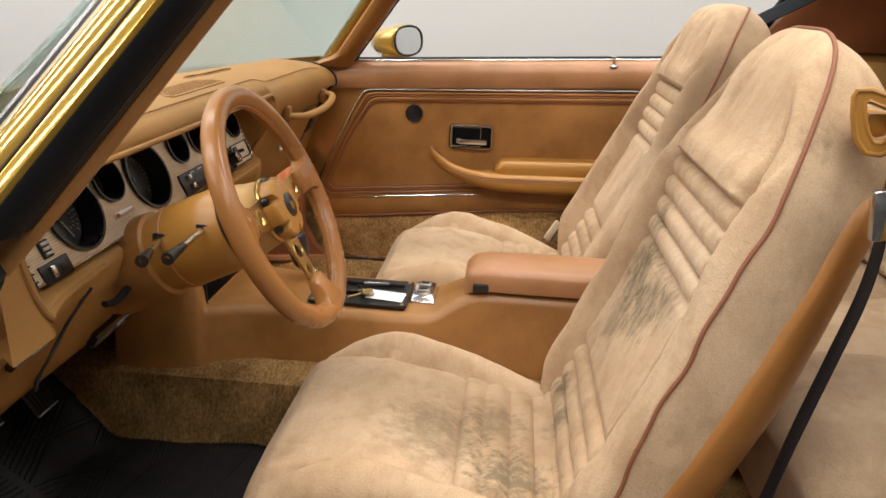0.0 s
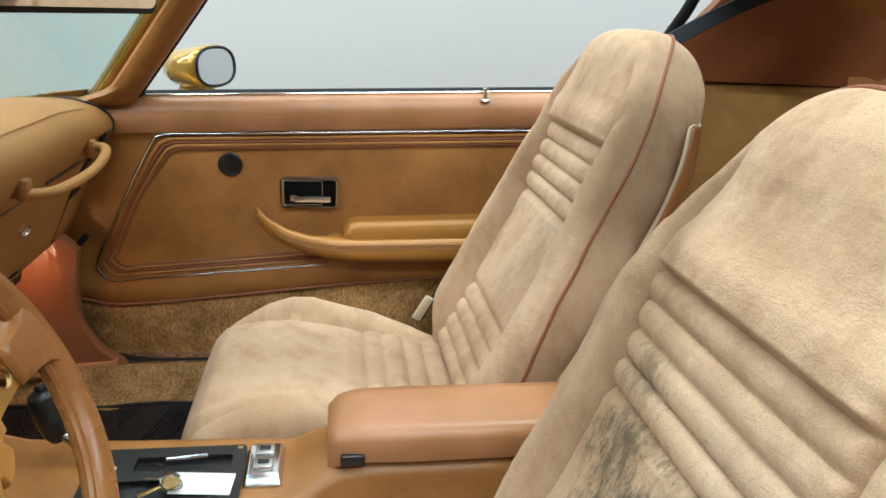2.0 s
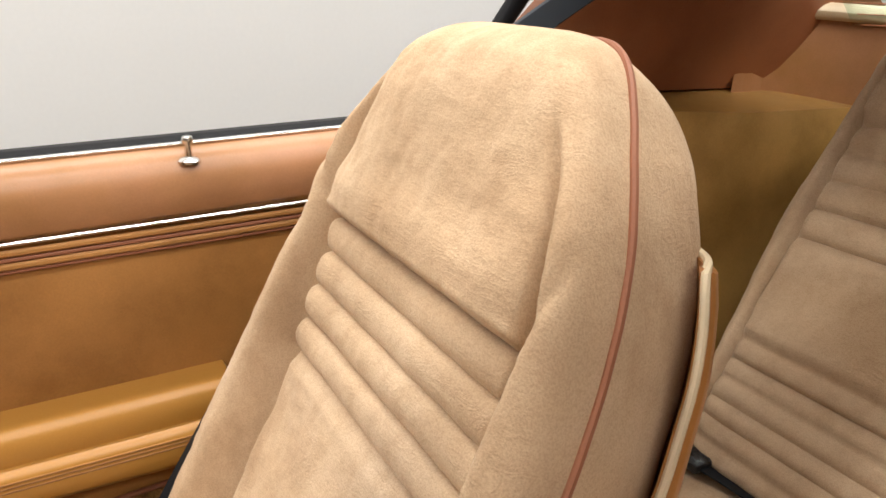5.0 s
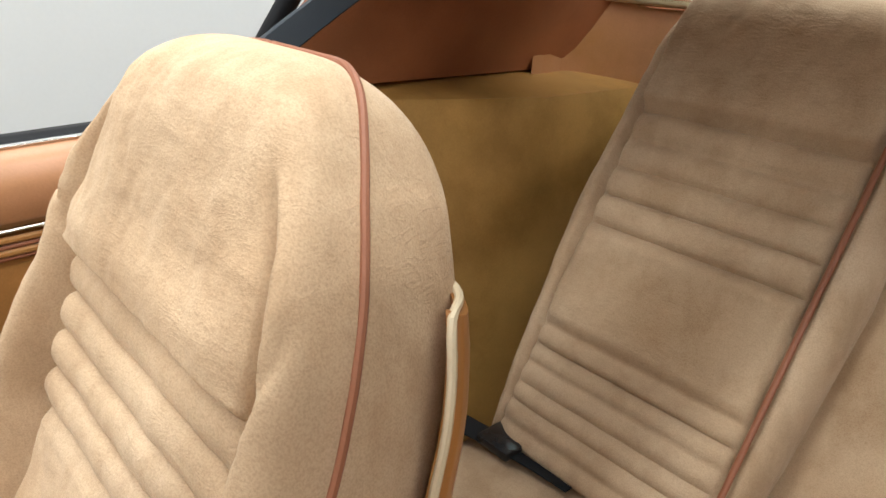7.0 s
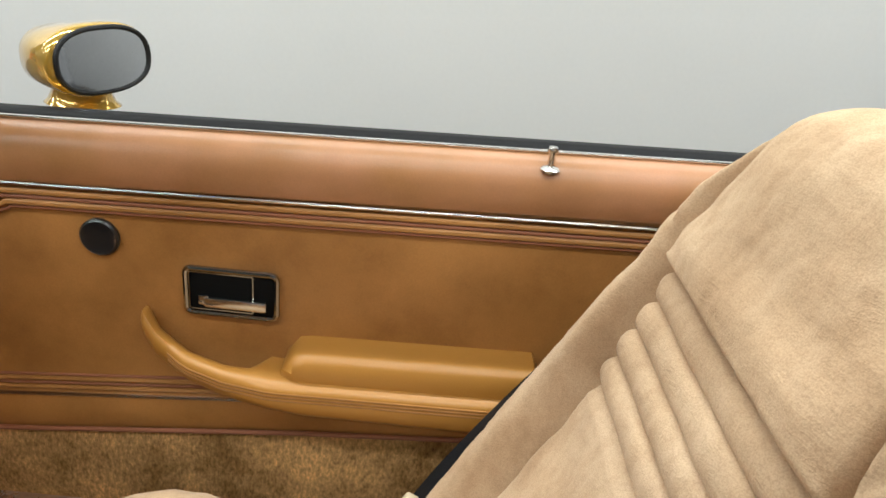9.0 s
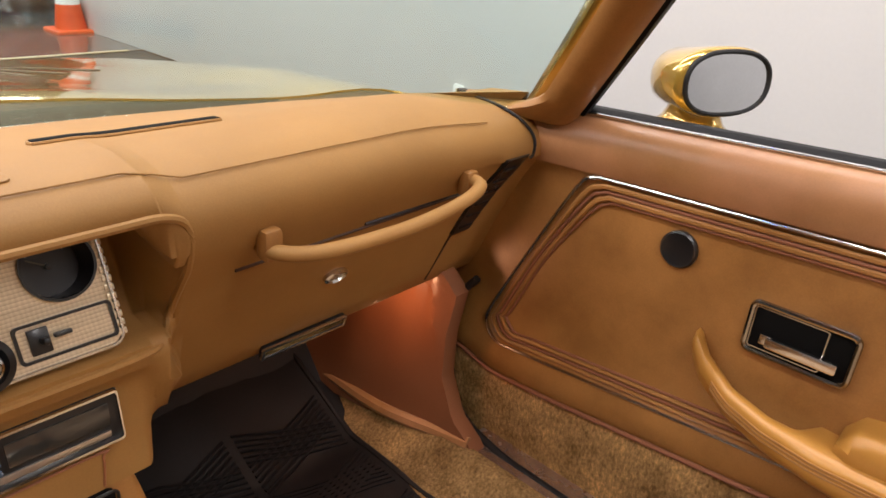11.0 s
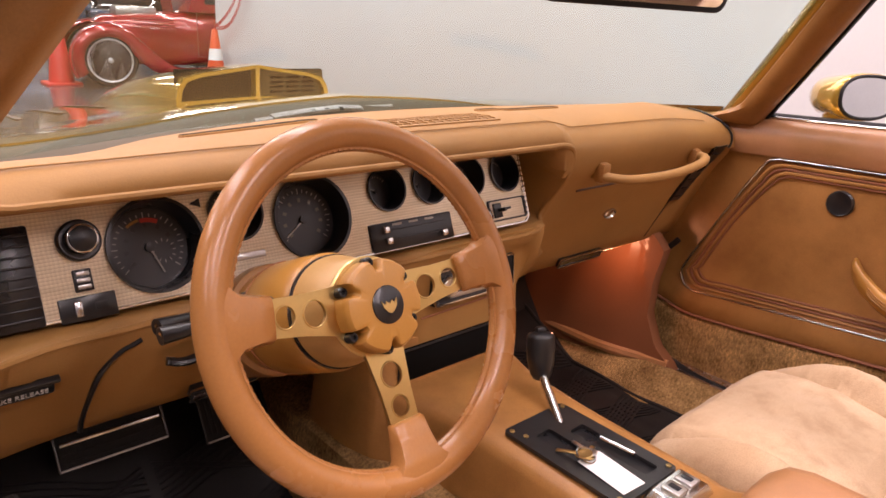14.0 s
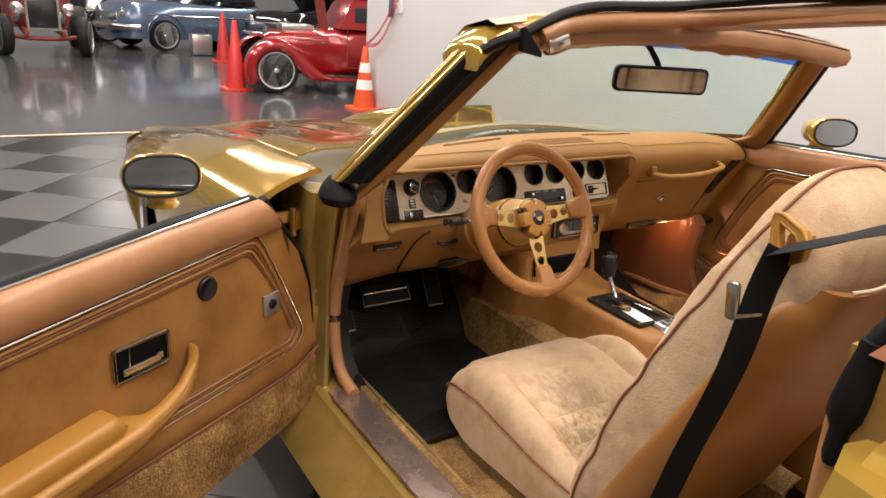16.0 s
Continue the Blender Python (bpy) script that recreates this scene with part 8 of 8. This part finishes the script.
part("engine_block", moved(rbox((0.48, 0.73, 0.98), (0.55, 0.42, 0.16), 0.03), HM), STEEL, rod, "bare engine under the bonnet")
part("door_gap", tube([HM @ Vector(p) for p in ((1.20, 0.085, 1.02), (1.20, 0.066, 0.42), (2.05, 0.052, 0.42), (2.05, 0.075, 1.02))], 0.008, 6), MAROON, rod)

# open roadster facing the camera
tb = thing("open_roadster", (-0.4, 13.3, 0), "fenderless open hot rod with a chrome engine", "car", "cars in the hall")
for sx in (-0.62, 0.62):
    road_wheel(tb, Vector((-0.42 + sx, 13.1, 0.34)), Vector((math.copysign(1, sx), -0.25, 0)), 0.34, 0.17, ALLOY, 6)
    road_wheel(tb, Vector((-0.42 + sx * 1.15, 15.2, 0.40)), Vector((math.copysign(1, sx), 0, 0)), 0.40, 0.3, ALLOY, 6)
    part("headlamp", lathe([(0.09, -0.12), (0.10, -0.02), (0.095, 0.0), (0.002, 0.02)], facing((-0.42 + sx * 0.62, 12.98, 0.78), (0, -1, 0)), 20), CHROME, tb, "chrome headlamp")
    part("exhaust", tube(smooth_path([(-0.42 + sx * 0.3, 13.6, 0.75), (-0.42 + sx * 0.55, 13.7, 0.62), (-0.42 + sx * 0.6, 14.3, 0.45), (-0.42 + sx * 0.62, 15.2, 0.42)], 5), 0.05, 10), CHROME, tb)
part("axle", tube([(-1.0, 13.1, 0.34), (-0.7, 13.1, 0.29), (-0.42, 13.1, 0.28), (-0.14, 13.1, 0.29), (0.16, 13.1, 0.34)], 0.035, 8), MAROON, tb, "dark red front axle")
part("radiator", rbox((-0.42, 13.15, 0.70), (0.46, 0.10, 0.50), 0.03), BLACK, tb, "black radiator in a bright shell")
part("radiator_shell", plate([rrect(-0.26, -0.28, 0.26, 0.28, 0.05), rrect(-0.22, -0.24, 0.22, 0.24, 0.03)], 0.12, facing((-0.42, 13.08, 0.70), (0, -1, 0))), CHROME, tb, "", False)
part("engine", join(rbox((-0.42, 13.6, 0.72), (0.44, 0.55, 0.36), 0.04), rbox((-0.42, 13.6, 1.02), (0.30, 0.40, 0.22), 0.05), rbox((-0.42, 13.55, 1.22), (0.36, 0.36, 0.12), 0.04)), CHROME, tb, "chrome engine")
part("tub", loft([[(-0.42 + a * hw, y, z) for a, z in ((-0.9, 0.42), (-1, 0.6), (-1, h), (1, h), (1, 0.6), (0.9, 0.42))] for y, hw, h in ((14.0, 0.46, 0.98), (14.5, 0.56, 1.0), (15.0, 0.56, 0.98), (15.3, 0.5, 0.9))]), MAROON, tb, "dark red body tub", True, 40)
part("frame_rail", join(rbox((-0.70, 14.0, 0.38), (0.06, 2.2, 0.10), 0.01), rbox((-0.14, 14.0, 0.38), (0.06, 2.2, 0.10), 0.01)), MAROON, tb)
part("windscreen_frame", tube([(-0.92, 14.05, 1.0), (-0.90, 14.10, 1.36), (0.06, 14.10, 1.36), (0.08, 14.05, 1.0)], 0.014, 8), CHROME, tb)

# cones, chain and small things
def cone(x, y, h, striped, label):
    c = thing("traffic_cone", (x, y, 0), label, "traffic cone", "traffic cones")
    M = Matrix.Translation((x, y, 0))
    part("base", moved(loft([[Vector((a, b, z)) for a, b in rrect(-s, -s, s, s, 0.03, 3)] for s, z in ((0.185, 0.0), (0.185, 0.018), (0.175, 0.028))]), M), ORANGE if striped else CONE, c)
    cut = [0.0, 0.30, 0.46, 0.58, 0.74, 1.0] if striped else [0.0, 1.0]
    radius = lambda t: 0.135 * (1 - t) + 0.028 * t
    for k, (a, b) in enumerate(zip(cut, cut[1:])):
        prof = [(radius(a), 0.026 + (h - 0.03) * a), (radius(b), 0.026 + (h - 0.03) * b)]
        if b == 1.0:
            prof += [(0.024, h), (0.002, h)]
        part("collar" if k % 2 else "body", lathe(prof, M, 28), (WHITE if k % 2 else ORANGE) if striped else CONE, c)
    return c


cone(1.50, 8.52, 0.90, False, "tall red plastic traffic cone on the grey floor")
cone(2.48, 12.60, 0.90, False, "tall red plastic traffic cone by the parked cars")
cone(2.50, 6.62, 0.74, True, "orange traffic cone with white reflective bands")
chain = thing("barrier_chain", (2.55, 6.5, 0.7), "red plastic chain from the cone to the wall", "chain")
start, stop = Vector((2.50, 6.62, 0.76)), Vector((2.60, 6.05, 1.36))
for lane in (0, 1):
    for k in range(20):
        t = (k + 0.5) / 20
        p = start.lerp(stop, t) + Vector((0, -0.04 * lane, -0.10 * math.sin(math.pi * t) - 0.10 * lane * math.sin(math.pi * t)))
        lm = Matrix.Translation(p) @ (stop - start).to_track_quat("X", "Z").to_matrix().to_4x4() @ Matrix.Rotation(radians(90 * (k % 2)), 4, "X")
        part("link", tube([lm @ Vector((0.024 * math.cos(w), 0.012 * math.sin(w), 0)) for w in (2 * math.pi * i / 12 for i in range(12))], 0.0042, 6, True), CONE, chain)
hook = thing("wall_hook", (2.60, 6.0, 1.2), "small blue and white holder on the wall", "wall holder")
part("plate", rbox((2.612, 6.02, 1.27), (0.014, 0.12, 0.26), 0.003), WHITE, hook)
part("pouch", rbox((2.597, 6.20, 1.20), (0.02, 0.09, 0.22), 0.006), SKYBLUE, hook)
outlet = thing("wall_outlet", (2.61, 2.0, 0.255), "white electrical outlet on the wall", "outlet")
part("cover", rbox((2.615, 2.0, 0.312), (0.010, 0.075, 0.115), 0.004), WHITE, outlet)
for dz in (-0.024, 0.024):
    part("socket", rbox((2.6095, 2.0, 0.312 + dz), (0.003, 0.034, 0.030), 0.003), CREAM, outlet)
heater_box = thing("equipment_case", (2.41, 13.98, 0), "grey equipment case on the floor by the blue car", "case")
part("case_body", rbox((2.41, 13.98, 0.22), (0.42, 0.30, 0.42), 0.05), STEEL, heater_box)
part("case_handle", tube(smooth_path([(2.28, 13.98, 0.43), (2.30, 13.98, 0.52), (2.52, 13.98, 0.52), (2.54, 13.98, 0.43)], 4), 0.018, 8), BLACK, heater_box)

# ---- checkered floor tiles, laid cornerwise to the car ----
SIDE = 0.485
turn = math.atan2(-0.70, 0.09) + radians(45)
e1, e2 = Vector((math.cos(turn), math.sin(turn), 0)) * SIDE, Vector((-math.sin(turn), math.cos(turn), 0)) * SIDE
tile_mesh = {}
for key, mt in (("dark", TILE_DARK), ("light", TILE_LIGHT)):
    tile_mesh[key] = finish("tile_" + key, *rbox((0, 0, 0.0005), (SIDE - 0.003, SIDE - 0.003, 0.007), 0.0015, None, 1), mt, False)
anchor = Vector((-0.93, 4.01, -0.002))
near_tiles, far_tiles = 0, {"dark": [], "light": []}
for i in range(-26, 27):
    for j in range(-26, 27):
        p = anchor + e1 * (i + 0.5) + e2 * (j + 0.5)
        if not (-10.5 < p.x < 2.3 and -7.5 < p.y < 5.35):
            continue
        key = "dark" if (i + j) % 2 else "light"
        if -3.4 < p.x < -0.2 and -2.0 < p.y < 5.35 and near_tiles < 300:
            ob = new("tile", tile_mesh[key])
            ob.parent = checker_bed
            ob.matrix_basis = Matrix.Translation(p - ORIGIN[checker_bed.name]) @ Matrix.Rotation(turn, 4, "Z")
            near_tiles += 1
        else:
            far_tiles[key].append(moved(rbox((0, 0, 0.0005), (SIDE - 0.003, SIDE - 0.003, 0.007), 0), Matrix.Translation(p) @ Matrix.Rotation(turn, 4, "Z")))
for key, mt in (("dark", TILE_DARK), ("light", TILE_LIGHT)):
    tagged(part("tiles", join(*far_tiles[key]), mt, checker_bed, "", False), kind="stuff")
part("floor_joint", rbox((-3.5, 5.505, 0.0025), (12.0, 0.05, 0.006), 0.001), CREAM, floor, "pale strip between tiles and concrete")
for wx, wy in ((-0.76, 1.55), (0.74, 1.55), (-0.76, -1.62), (0.74, -1.62)):
    road_wheel(shell_body, Vector((wx, wy, 0.325)), Vector((math.copysign(1, wx), 0, 0)), 0.325, 0.20, STEEL)
